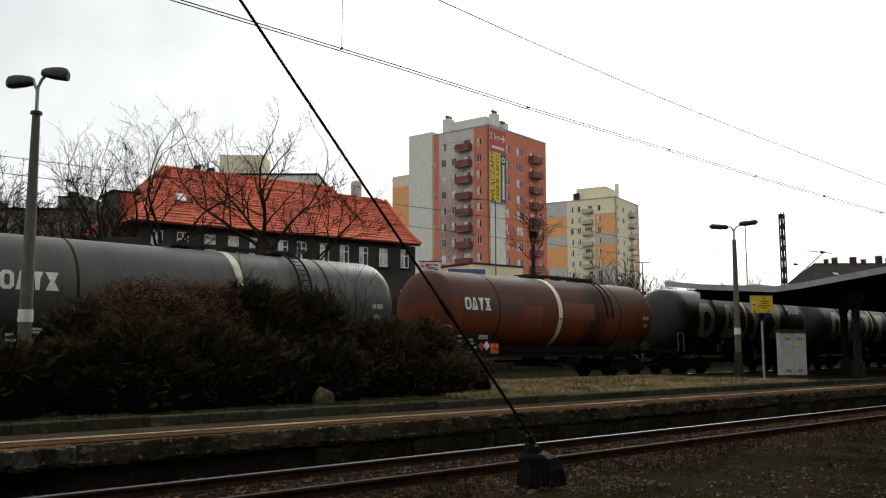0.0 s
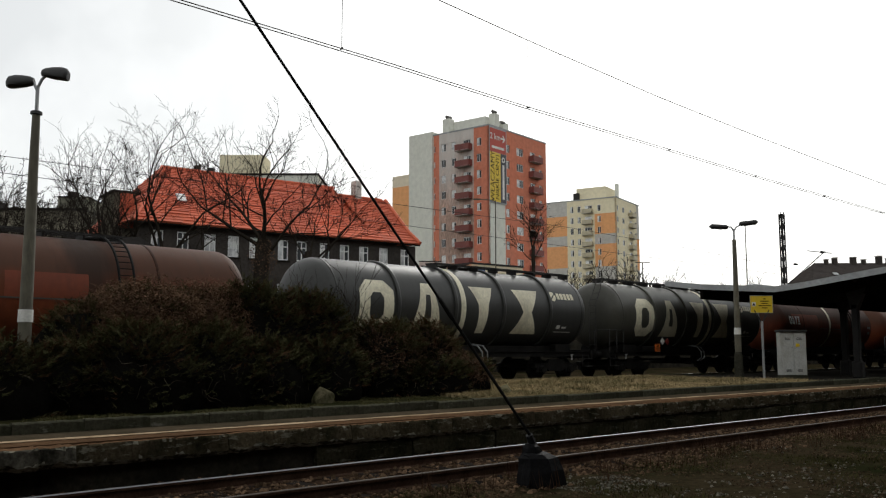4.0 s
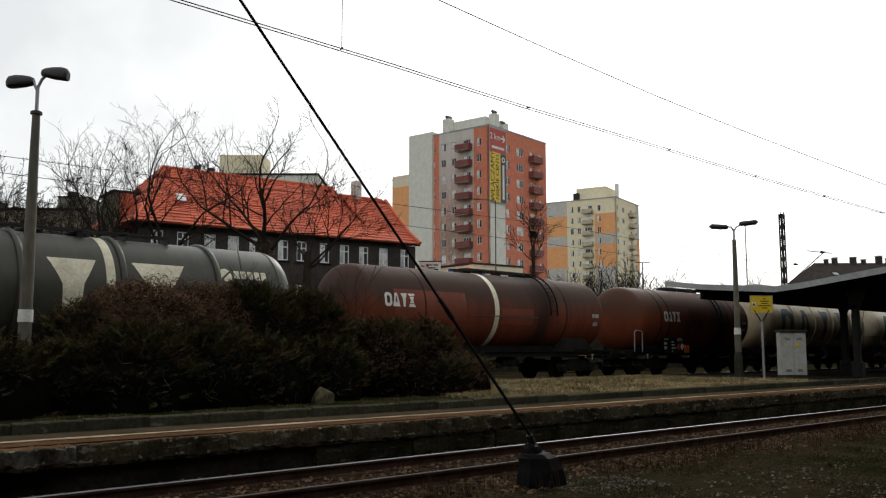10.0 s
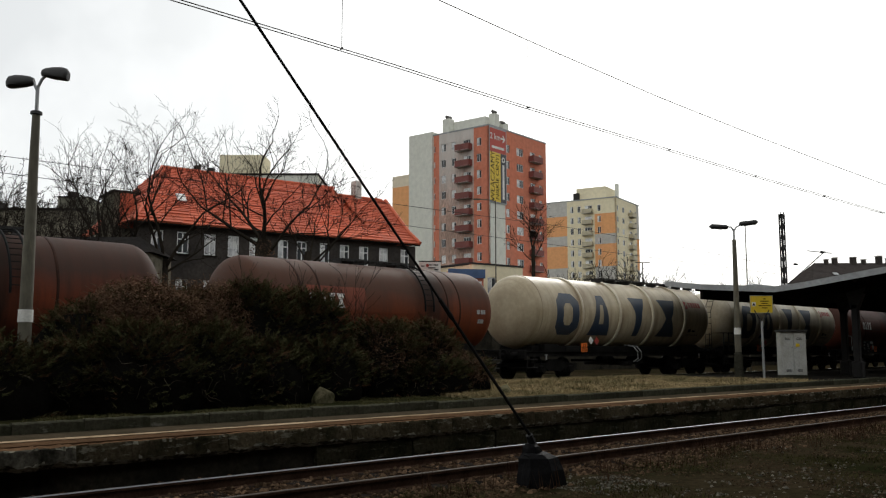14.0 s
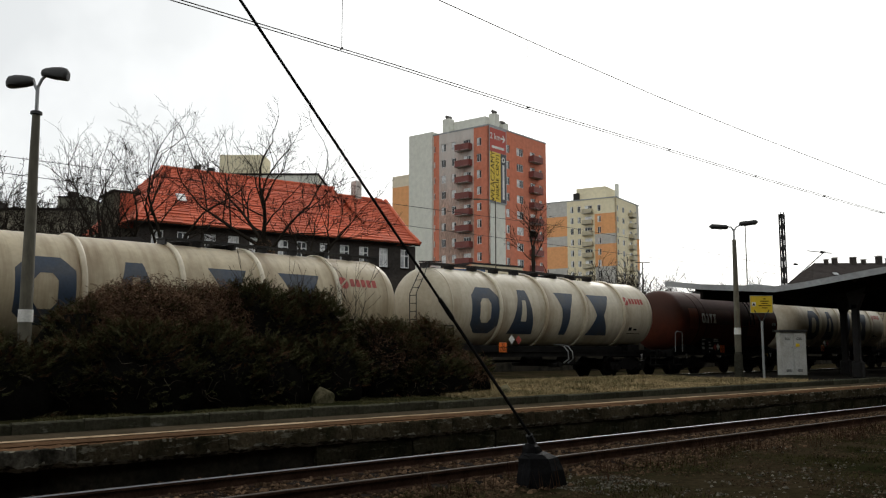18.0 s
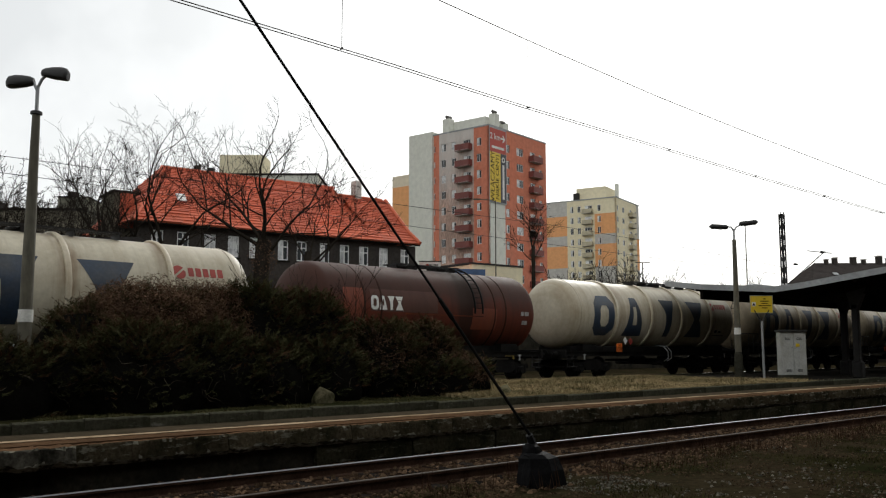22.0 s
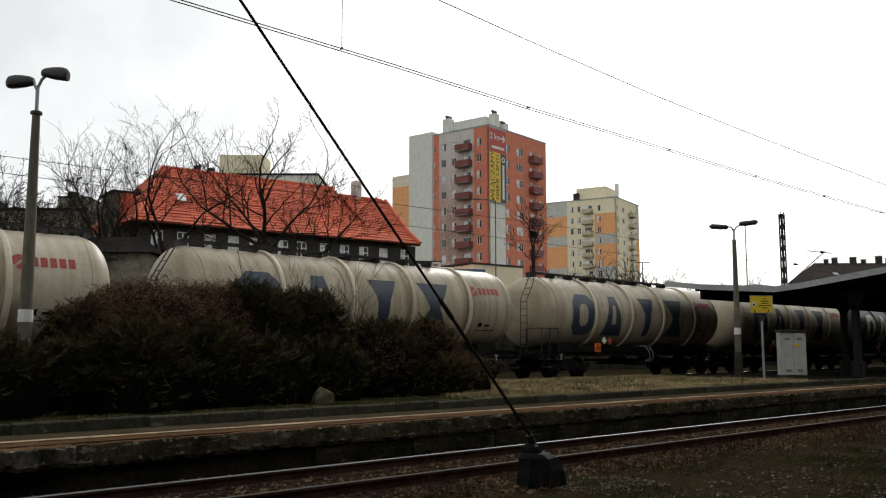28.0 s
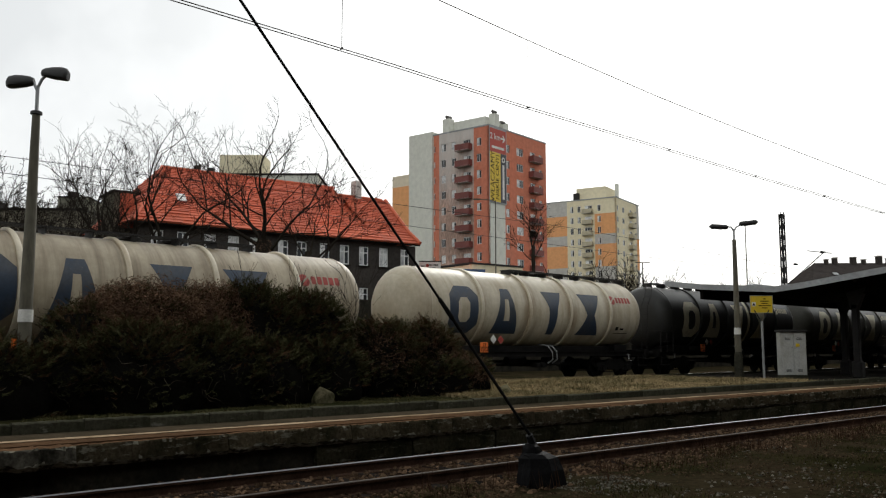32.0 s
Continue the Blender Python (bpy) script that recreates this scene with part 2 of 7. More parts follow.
LAMP_PALE = mat("grimy_lamp_cover", (0.06, 0.058, 0.052), 0.4, var=0.2, scale=5, bump=0)
WHITE = mat("white_paint", (0.74, 0.73, 0.68), 0.6, var=0.2, scale=3, bump=0.08)
CREAM_MARK = mat("cream_marking_paint", (0.72, 0.67, 0.50), 0.55, var=0.28, scale=1.3, bump=0.03, tint=(0.36, 0.32, 0.22))
BLUE_MARK = mat("navy_marking_paint", (0.022, 0.038, 0.066), 0.5, var=0.4, scale=1.3, bump=0.03, tint=(0.06, 0.06, 0.058))
PALE_MARK = mat("greyed_white_stencil", (0.42, 0.42, 0.40), 0.6, var=0.5, scale=9, bump=0.02)
RED_MARK = mat("red_marking_paint", (0.36, 0.045, 0.03), 0.55, var=0.3, scale=2, bump=0.03)
BLACK = mat("black_paint", (0.012,0.012,0.012), 0.6, var=0.3, scale=3, bump=0.05, spec=0.05)
ORANGE = mat("orange_hazard_plate", (0.86, 0.18, 0.02), 0.5, var=0.15, scale=3, bump=0)
YELLOW = mat("yellow_sign_sheet", (0.72, 0.50, 0.02), 0.5, var=0.12, scale=3, bump=0)
DULL_YELLOW = mat("grimy_yellow_paint", (0.36, 0.26, 0.03), 0.6, var=0.4, scale=5, bump=0)
ROPE = mat("tarred_guy_wire", (0.012, 0.012, 0.012), 0.6, var=0.2, scale=5, bump=0, spec=0.1)
WIRE = mat("weathered_copper_wire", (0.22, 0.21, 0.2), 0.6, var=0.2, scale=5, bump=0, spec=0.1)
CABINET = mat("pale_grey_cabinet", (0.46, 0.46, 0.4255), 0.6, var=0.3, scale=2, bump=0.05, tint=(0.2875, 0.276, 0.23))
BARK = mat("winter_bark", (0.034, 0.028, 0.022), 0.9, var=0.4, scale=2, bump=0.4, bscale=20)
TWIG = mat("bare_twigs", (0.034, 0.028, 0.023), 0.9, var=0.3, scale=2, bump=0)
PALE_TWIG = mat("brown_bare_twigs", (0.042, 0.035, 0.029), 0.9, var=0.3, scale=2, bump=0)
JUNIPER = mat("dark_juniper_needles", (0.0702, 0.065, 0.0312), 0.8, var=0.6, scale=0.9, bump=0, island=0.35, tint=(0.039, 0.0442, 0.0182), spec=0.2)
DEAD_JUNIPER = mat("browned_juniper", (0.0806, 0.0429, 0.0234), 0.85, var=0.5, scale=0.9, bump=0, island=0.5, tint=(0.0338, 0.0234, 0.0117), spec=0.2)
# Shade between the needle sprays is put into this near-black colour.
SHADE_CORE = mat("shrub_inside", (0.008, 0.0075, 0.006), 0.95, var=0.4, scale=2, bump=0.6)
MOSS_BLADE = mat("olive_moss_and_weeds", (0.0476, 0.0476, 0.0168), 0.9, var=0.4, scale=0.8, bump=0, island=0.4, spec=0.1)
DRY_GRASS = mat("dry_winter_grass", (0.40, 0.305, 0.165), 0.9, var=0.85, scale=0.55, bump=0, island=0.55, tint=(0.13, 0.115, 0.055), spec=0.2)
OLIVE_GRASS = mat("olive_kerb_grass", (0.105, 0.095, 0.042), 0.9, var=0.5, scale=1.2, bump=0, island=0.45, tint=(0.05, 0.048, 0.02), spec=0.1)
WEED = mat("dead_reddish_weeds", (0.055, 0.031, 0.019), 0.9, var=0.4, scale=0.8, bump=0, island=0.4, spec=0.2)
VINE = mat("tangled_dry_vines", (0.126, 0.0768, 0.048), 0.9, var=0.4, scale=2, bump=0, island=0.6, tint=(0.06, 0.0384, 0.0252), spec=0.1)
PALE_STEM = mat("pale_dead_stems", (0.115, 0.095, 0.07), 0.9, var=0.4, scale=2, bump=0, island=0.5, spec=0.1)
OLD_WALL = mat("olive_brown_old_wall", (0.21, 0.19, 0.145), 0.9, var=0.7, scale=0.10, bump=0.2, fine=18, tint=(0.07, 0.062, 0.046))
PALE_OLD_WALL = mat("grey_olive_old_render", (0.22, 0.215, 0.17), 0.9, var=0.6, scale=0.25, bump=0.2, fine=14, tint=(0.075, 0.068, 0.05))
GLASS = glass_mat("window_glass", (0.025, 0.027, 0.03), 0.12)
CURTAIN = mat("net_curtain_behind_glass", (0.78, 0.78, 0.76), 0.25, var=0.5, scale=1.2, bump=0, tint=(0.30, 0.30, 0.31), rand=0.25, fine=3)
RED_FACADE = mat("red_rendered_wall", (0.64, 0.225, 0.14), 0.85, var=0.2, scale=0.12, bump=0.05, tint=(0.54, 0.235, 0.165), fine=12)
GREY_FACADE = mat("pale_grey_render", (0.7, 0.7, 0.62), 0.85, var=0.14, scale=0.1, bump=0.05, fine=14, tint=(0.62, 0.62, 0.55))
MID_GREY = mat("mid_grey_render", (0.54, 0.52, 0.48), 0.85, var=0.2, scale=0.1, bump=0.05, fine=14, tint=(0.44, 0.42, 0.38))
ORANGE_FACADE = mat("orange_render", (0.8, 0.4, 0.18), 0.85, var=0.14, scale=0.1, bump=0.05, fine=14, tint=(0.72, 0.37, 0.18))
BEIGE_FACADE = mat("beige_render", (0.8, 0.72, 0.51), 0.85, var=0.14, scale=0.1, bump=0.05, fine=14, tint=(0.7, 0.62, 0.43))
WARM_BEIGE = mat("warm_beige_render", (0.74, 0.65, 0.5), 0.85, var=0.14, scale=0.1, bump=0.05, fine=14, tint=(0.64, 0.56, 0.43))
BALCONY = mat("dark_red_balcony_panel", (0.21, 0.06, 0.048), 0.7, var=0.25, scale=0.6, bump=0.05)
BEIGE_BALCONY = mat("beige_balcony_panel", (0.52,0.46,0.32), 0.7, var=0.2, scale=0.6, bump=0.05)
FRAME_WHITE = mat("white_window_frame", (0.80,0.80,0.78), 0.5, var=0.1, scale=2, bump=0)
TILE = mat("orange_red_roof_tile", (0.56, 0.118, 0.052), 0.75, var=0.25, scale=0.5, bump=0.2, tint=(0.4, 0.078, 0.038), island=0.14)
SLATE = mat("dark_slate_roof", (0.062, 0.054, 0.050), 0.85, var=0.4, scale=0.5, bump=0.3, tint=(0.036, 0.032, 0.030))
DARK_BRICK = mat("sooty_brick", (0.062, 0.054, 0.048), 0.9, var=0.4, scale=0.6, bump=0.4, bscale=8, tint=(0.035, 0.032, 0.03))
OLD_ROOF = mat("dark_felt_roof", (0.035,0.032,0.03), 0.9, var=0.3, scale=0.5, bump=0.2)
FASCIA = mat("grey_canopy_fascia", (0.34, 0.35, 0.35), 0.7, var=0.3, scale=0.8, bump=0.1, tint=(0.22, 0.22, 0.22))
# Roof shade painted in: boards and beams far darker than the fascia.
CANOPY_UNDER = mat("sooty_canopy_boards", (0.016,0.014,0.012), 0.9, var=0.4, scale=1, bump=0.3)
VENT_GREY = mat("weathered_vent_cowl", (0.16, 0.15, 0.14), 0.7, var=0.4, scale=2, bump=0.1)
BLUE = mat("blue_fascia", (0.06, 0.115, 0.24), 0.6, var=0.2, scale=1, bump=0.05)
ASPHALT_STRIP = mat("grey_brown_asphalt", (0.0621, 0.0486, 0.0324), 0.92, var=0.4, scale=0.8, bump=0.5, bscale=40, tint=(0.0351, 0.0297, 0.0189))
GRAVEL_PATH = mat("asphalt_platform", (0.0336, 0.0308, 0.0266), 0.92, var=0.4, scale=0.8, bump=0.5, bscale=40, tint=(0.0196, 0.0182, 0.0154))


# ---- mesh helpers ----
class Shape:
    """Gathers vertices and faces of one mesh."""

    def __init__(self):
        self.v, self.f, self.m = [], [], []

    def add(self, vs, fs, k=0):
        n = len(self.v)
        self.v.extend(tuple(p) for p in vs)
        self.f.extend(tuple(i + n for i in f) for f in fs)
        self.m.extend([k] * len(fs))
        return self

    def box(self, c, s, turn=None, k=0, bevel=0.0):
        hx, hy, hz = s[0] / 2, s[1] / 2, s[2] / 2
        if bevel:
            b = min(bevel, hx * 0.8, hy * 0.8, hz * 0.8)
            ring = lambda x, y, z: [(-x + b, -y, z), (x - b, -y, z), (x, -y + b, z), (x, y - b, z), (x - b, y, z), (-x + b, y, z), (-x, y - b, z), (-x, -y + b, z)]
            small = lambda x, y, z: [(p[0] * (hx - b) / hx, p[1] * (hy - b) / hy, z) for p in ring(x, y, z)]
            vs = small(hx, hy, -hz) + ring(hx, hy, -hz + b) + ring(hx, hy, hz - b) + small(hx, hy, hz)
            fs = [tuple(range(7, -1, -1)), tuple(range(24, 32))]
            for r in range(3):
                fs += [(r * 8 + i, r * 8 + (i + 1) % 8, r * 8 + 8 + (i + 1) % 8, r * 8 + 8 + i) for i in range(8)]
        else:
            vs = [(x * hx, y * hy, z * hz) for z in (-1, 1) for y in (-1, 1) for x in (-1, 1)]
            fs = [(0, 2, 3, 1), (4, 5, 7, 6), (0, 1, 5, 4), (2, 6, 7, 3), (0, 4, 6, 2), (1, 3, 7, 5)]
        vs = [Vector(p) for p in vs]
        if turn is not None:
            vs = [turn @ p for p in vs]
        return self.add([p + Vector(c) for p in vs], fs, k)

    def rod(self, p0, p1, r0, r1=None, seg=8, caps=True, k=0):
        p0, p1 = Vector(p0), Vector(p1)
        r1 = r0 if r1 is None else r1
        d = (p1 - p0).normalized()
        a = d.orthogonal().normalized()
        b = d.cross(a)
        vs = []
        for p, r in ((p0, r0), (p1, r1)):
            vs += [p + (a * math.cos(2 * math.pi * i / seg) + b * math.sin(2 * math.pi * i / seg)) * r for i in range(seg)]
        fs = [(i, (i + 1) % seg, seg + (i + 1) % seg, seg + i) for i in range(seg)]
        if caps:
            fs += [tuple(range(seg - 1, -1, -1)), tuple(range(seg, 2 * seg))]
        return self.add(vs, fs, k)

    def pipe(self, pts, r, seg=6, k=0):
        pts = [Vector(p) for p in pts]
        vs, n = [], len(pts)
        ref = None
        for i, p in enumerate(pts):
            d = (pts[min(i + 1, n - 1)] - pts[max(i - 1, 0)]).normalized()
            a = d.orthogonal().normalized() if ref is None else (ref - d * ref.dot(d)).normalized()
            ref = a
            b = d.cross(a)
            rr = r[i] if isinstance(r, (list, tuple)) else r
            vs += [p + (a * math.cos(2 * math.pi * j / seg) + b * math.sin(2 * math.pi * j / seg)) * rr for j in range(seg)]
        fs = []
        for i in range(n - 1):
            fs += [(i * seg + j, i * seg + (j + 1) % seg, (i + 1) * seg + (j + 1) % seg, (i + 1) * seg + j) for j in range(seg)]
        fs += [tuple(range(seg - 1, -1, -1)), tuple(range((n - 1) * seg, n * seg))]
        return self.add(vs, fs, k)

    def lathe(self, prof, axis="X", seg=32, k=0, c=(0, 0, 0)):
        """prof: (place along the axis, radius); ends with radius 0 close to a point."""
        vs, fs, rows = [], [], []
        for x, r in prof:
            if r < 1e-6:
                rows.append([len(vs)])
                vs.append((x, 0, 0))
            else:
                rows.append(list(range(len(vs), len(vs) + seg)))
                vs += [(x, r * math.cos(2 * math.pi * j / seg), r * math.sin(2 * math.pi * j / seg)) for j in range(seg)]
        for a, b in zip(rows, rows[1:]):
            for j in range(seg):
                q = [a[j % len(a)], b[j % len(b)], b[(j + 1) % len(b)], a[(j + 1) % len(a)]]
                q = list(dict.fromkeys(q))
                if len(q) > 2:
                    fs.append(tuple(q))
        swap = {"X": lambda p: p, "Y": lambda p: (p[1], p[0], p[2]), "Z": lambda p: (p[1], p[2], p[0])}[axis]
        return self.add([Vector(swap(p)) + Vector(c) for p in vs], fs, k)

    def extrude(self, outline, y0, y1, k=0):
        """A closed outline of (x, z) pushed from y0 to y1."""
        n = len(outline)
        vs = [(x, y0, z) for x, z in outline] + [(x, y1, z) for x, z in outline]
        fs = [(i, (i + 1) % n, n + (i + 1) % n, n + i) for i in range(n)]
        fs += [tuple(range(n - 1, -1, -1)), tuple(range(n, 2 * n))]
        return self.add(vs, fs, k)

    def mesh(self, name, mats, smooth=30):
        me = bpy.data.meshes.new(name)
        me.from_pydata(self.v, [], self.f)
        for m in (mats if isinstance(mats, (list, tuple)) else [mats]):
            me.materials.append(m)
        if len(me.materials) > 1:
            me.polygons.foreach_set("material_index", self.m)
        if smooth:
            me.polygons.foreach_set("use_smooth", [True] * len(me.polygons))
            me.set_sharp_from_angle(angle=radians(smooth))
        me.update()
        return me


def normals_out(me):
    bm = bmesh.new()
    bm.from_mesh(me)
    bmesh.ops.recalc_face_normals(bm, faces=bm.faces)
    bm.to_mesh(me)
    bm.free()


def thing(name, m=None, label="", category="", group="", kind=""):
    ob = new(name)
    ob.empty_display_size = 0.3
    if m is not None:
        ob.matrix_basis = m
    return tagged(ob, label, category, group, kind)


def solid(name, shape, mats, label="", category="", group="", kind="", m=None, smooth=30):
    me = shape.mesh(name, mats, smooth)
    normals_out(me)
    ob = new(name, me)
    if m is not None:
        ob.matrix_basis = m
    return tagged(ob, label, category, group, kind)


def part(name, shape, mats, parent, label="", m=None, smooth=30, fix=True):
    if isinstance(shape, Shape):
        me = shape.mesh(name, mats, smooth)
        if fix:
            normals_out(me)
    else:
        me = shape
    ob = new(name, me)
    ob.parent = parent
    if m is not None:
        ob.matrix_basis = m
    return tagged(ob, label)


def words(text, size, mats, depth=0.01):
    """A mesh of lettering in the built-in font, in its x-y plane, centred."""
    cu = bpy.data.curves.new("lettering", "FONT")
    cu.body, cu.size, cu.extrude, cu.align_x, cu.align_y = text, size, depth, "CENTER", "CENTER"
    ob = new("lettering", cu)
    bpy.context.view_layer.update()
    me = bpy.data.meshes.new_from_object(ob.evaluated_get(bpy.context.evaluated_depsgraph_get()))
    bpy.data.objects.remove(ob)
    bpy.data.curves.remove(cu)
    me.materials.clear()
    me.materials.append(mats)
    return me


# ---- ground, tracks, platform ----
TRACK_Y, GAUGE_HALF = 9.82, 0.75
TRAIN_SLOPE = 0.027
TRAIN_TURN = math.atan(TRAIN_SLOPE)
TRAIN_Z = 0.40
PLAT = 0.45


def train_y(x):
    return 24.3 + TRAIN_SLOPE * (x - 26)


def ground_z(x, y):
    if y < 8.3:
        z = -0.14
    elif y < 11.8:
        z = -0.26
    elif y < 21.5:
        z = -0.1
    elif y < 28:
        z = 0.02
    else:
        z = min(0.5, 0.02 + (y - 28) * 0.05)
    if -5 < x < 40 and y < 8.3 and y > -3:
        z += 0.05 * noise.noise(Vector((x * 0.7, y * 0.7, 0))) + 0.02 * noise.noise(Vector((x * 3, y * 3, 4)))
    return z


def make_ground():
    xs = [-3000, -900, -300, -120, -50, -20, -8] + [i * 0.35 for i in range(-15, 100)] + [37, 42, 50, 65, 90, 130, 200, 400, 900, 3000]
    ys = [-3000, -800, -200, -60, -20, -6] + [i * 0.35 for i in range(-12, 24)] + [8.35, 11.75, 11.85, 21.45, 21.6, 24, 27, 29, 34, 45, 70, 120, 250, 700, 3000]
    s = Shape()
    s.v = [(x, y, ground_z(x, y)) for y in ys for x in xs]
    n = len(xs)
    s.f = [(j * n + i, j * n + i + 1, (j + 1) * n + i + 1, (j + 1) * n + i) for j in range(len(ys) - 1) for i in range(n - 1)]
    s.m = [0] * len(s.f)
    ob = new("ground", s.mesh("ground", DIRT, 60))
    tagged(ob, "dark cindery earth with moss and scattered pale gravel", "ground", kind="structure")


make_ground()

RAIL_PROFILE = [(-0.062, -0.17), (0.062, -0.17), (0.062, -0.158), (0.012, -0.14), (0.010, -0.05), (0.034, -0.038), (0.036, -0.008),
                (0.028, 0.0), (-0.028, 0.0), (-0.036, -0.008), (-0.034, -0.038), (-0.010, -0.05), (-0.012, -0.14), (-0.062, -0.158)]


def rail_run(name, y, m, x0, x1, parent, head=None):
    s = Shape()
    n = len(RAIL_PROFILE)
    xs = [x0, x1]
    for x in xs:
        s.v += [(x, y + a, b) for a, b in RAIL_PROFILE]
    for i in range(n):
        s.f.append((i, (i + 1) % n, n + (i + 1) % n, n + i))
        s.m.append(1 if i in (6, 7, 8) else 0)
    s.f += [tuple(range(n - 1, -1, -1)), tuple(range(n, 2 * n))]
    s.m += [0, 0]
    part(name, s, [RAIL_RUST, head or RAIL_TOP], parent, "rusty rail with a polished head", smooth=20)


def stones(rnd, n, area, z, size, height=lambda x, y: 0.0, keep=lambda x, y: True):
    """Loose angular stones, scattered over area (x0, x1, y0, y1)."""
    s = Shape()
    base = [(1, 0, -0.3), (0.2, 0.9, -0.25), (-0.9, 0.4, -0.3), (-0.5, -0.85, -0.25), (0.5, -0.8, -0.35), (0.45, 0.2, 0.5), (-0.4, 0.1, 0.55), (0.0, -0.45, 0.45)]
    faces = [(0, 1, 5), (1, 2, 6, 5), (2, 3, 6), (3, 7, 6), (3, 4, 7), (4, 0, 5, 7), (5, 6, 7)]
    for _ in range(n):
        x, y = rnd.uniform(area[0], area[1]), rnd.uniform(area[2], area[3])
        if not keep(x, y):
            continue
        r = size * rnd.uniform(0.35, 1.0) ** 2.0
        a = rnd.uniform(0, 6.28)
        ca, sa, sx, sz = math.cos(a) * r, math.sin(a) * r, rnd.uniform(0.7, 1.3), rnd.uniform(0.6, 1.1)
        zz = z + height(x, y)
        s.add([(x + (p[0] * ca - p[1] * sa) * sx, y + p[0] * sa + p[1] * ca, zz + p[2] * r * sz) for p in base], faces)
    return s


def make_track(name, m, x0, x1, near0, near1, label, bed_w, seed):
    t = thing(name, m, label, "railway track", kind="structure")
    for y in (-GAUGE_HALF, GAUGE_HALF):
        rail_run("rail", y, m, x0, x1, t, RAIL_DULL if y < 0 else None)
    bed = Shape()
    bed.extrude([(-bed_w, -0.42), (bed_w, -0.42), (bed_w - 0.5, -0.165), (-bed_w + 0.5, -0.165)], x0, x1)
    bed.v = [(y, x, z) for x, y, z in bed.v]
    part("ballast_bed", bed, BALLAST_BED, t, "dark brown ballast bed", smooth=0)
    sl = Shape().box((0, 0, 0), (0.25, 2.55, 0.16), bevel=0.02)
    me = sl.mesh("sleeper", SLEEPER, 20)
    normals_out(me)
    rnd = random.Random(seed)
    x, far = x0 + 0.2, Shape()
    while x < x1:
        if near0 < x < near1:
            part("sleeper", me, None, t, m=pose(x, rnd.uniform(-0.03, 0.03), -0.235, rz=rnd.uniform(-1, 1)))
        else:
            far.box((x, 0, -0.235), (0.25, 2.55, 0.16))
        x += 0.62
    tagged(part("distant_sleepers", far, SLEEPER, t, smooth=0), kind="stuff")
    st = stones(rnd, 15000, (near0, near1, -1.75, 1.75), -0.145, 0.048)
    tagged(part("ballast_stones", st, STONE, t, "loose rusty brown ballast", smooth=0, fix=False), kind="stuff")
    return t


make_track("near_track", pose(0, TRACK_Y, 0), -25, 150, 1.0, 34.0, "railway track on rusty brown ballast beside the platform", 2.0, 3)
train_m = pose(26, 24.3, TRAIN_Z, rz=math.degrees(TRAIN_TURN))
make_track("far_track", train_m, -70, 130, -12.0, 18.0, "railway track under the passing tank train", 2.2, 4)


def rough_block(l, w, h, seed, amt):
    """A worn concrete block with nicked long edges, in twelve slices."""
    rnd = random.Random(seed)
    s = Shape()
    n, b = 12, 0.02
    for i in range(n + 1):
        x = -l / 2 + l * i / n
        e = lambda: amt * rnd.random() ** 2 * (2.5 if i in (0, n) else 1.6)
        a, c, d = e(), e(), e()
        s.v += [(x, -w / 2 + b + d, -h / 2), (x, -w / 2 + d * 0.6, -h / 2 + b + d), (x, -w / 2 + a * 0.5, h / 2 - b - a), (x, -w / 2 + b + a, h / 2 - a * 0.4),
                (x, w / 2 - b - c, h / 2 - c * 0.4), (x, w / 2, h / 2 - b - c), (x, w / 2, -h / 2)]
    k = 7
    s.f = [(i * k + j, (i + 1) * k + j, (i + 1) * k + (j + 1) % k, i * k + (j + 1) % k) for i in range(n) for j in range(k)]
    s.f += [tuple(range(k)), tuple(n * k + j for j in range(k - 1, -1, -1))]
    s.m = [0] * len(s.f)
    return s


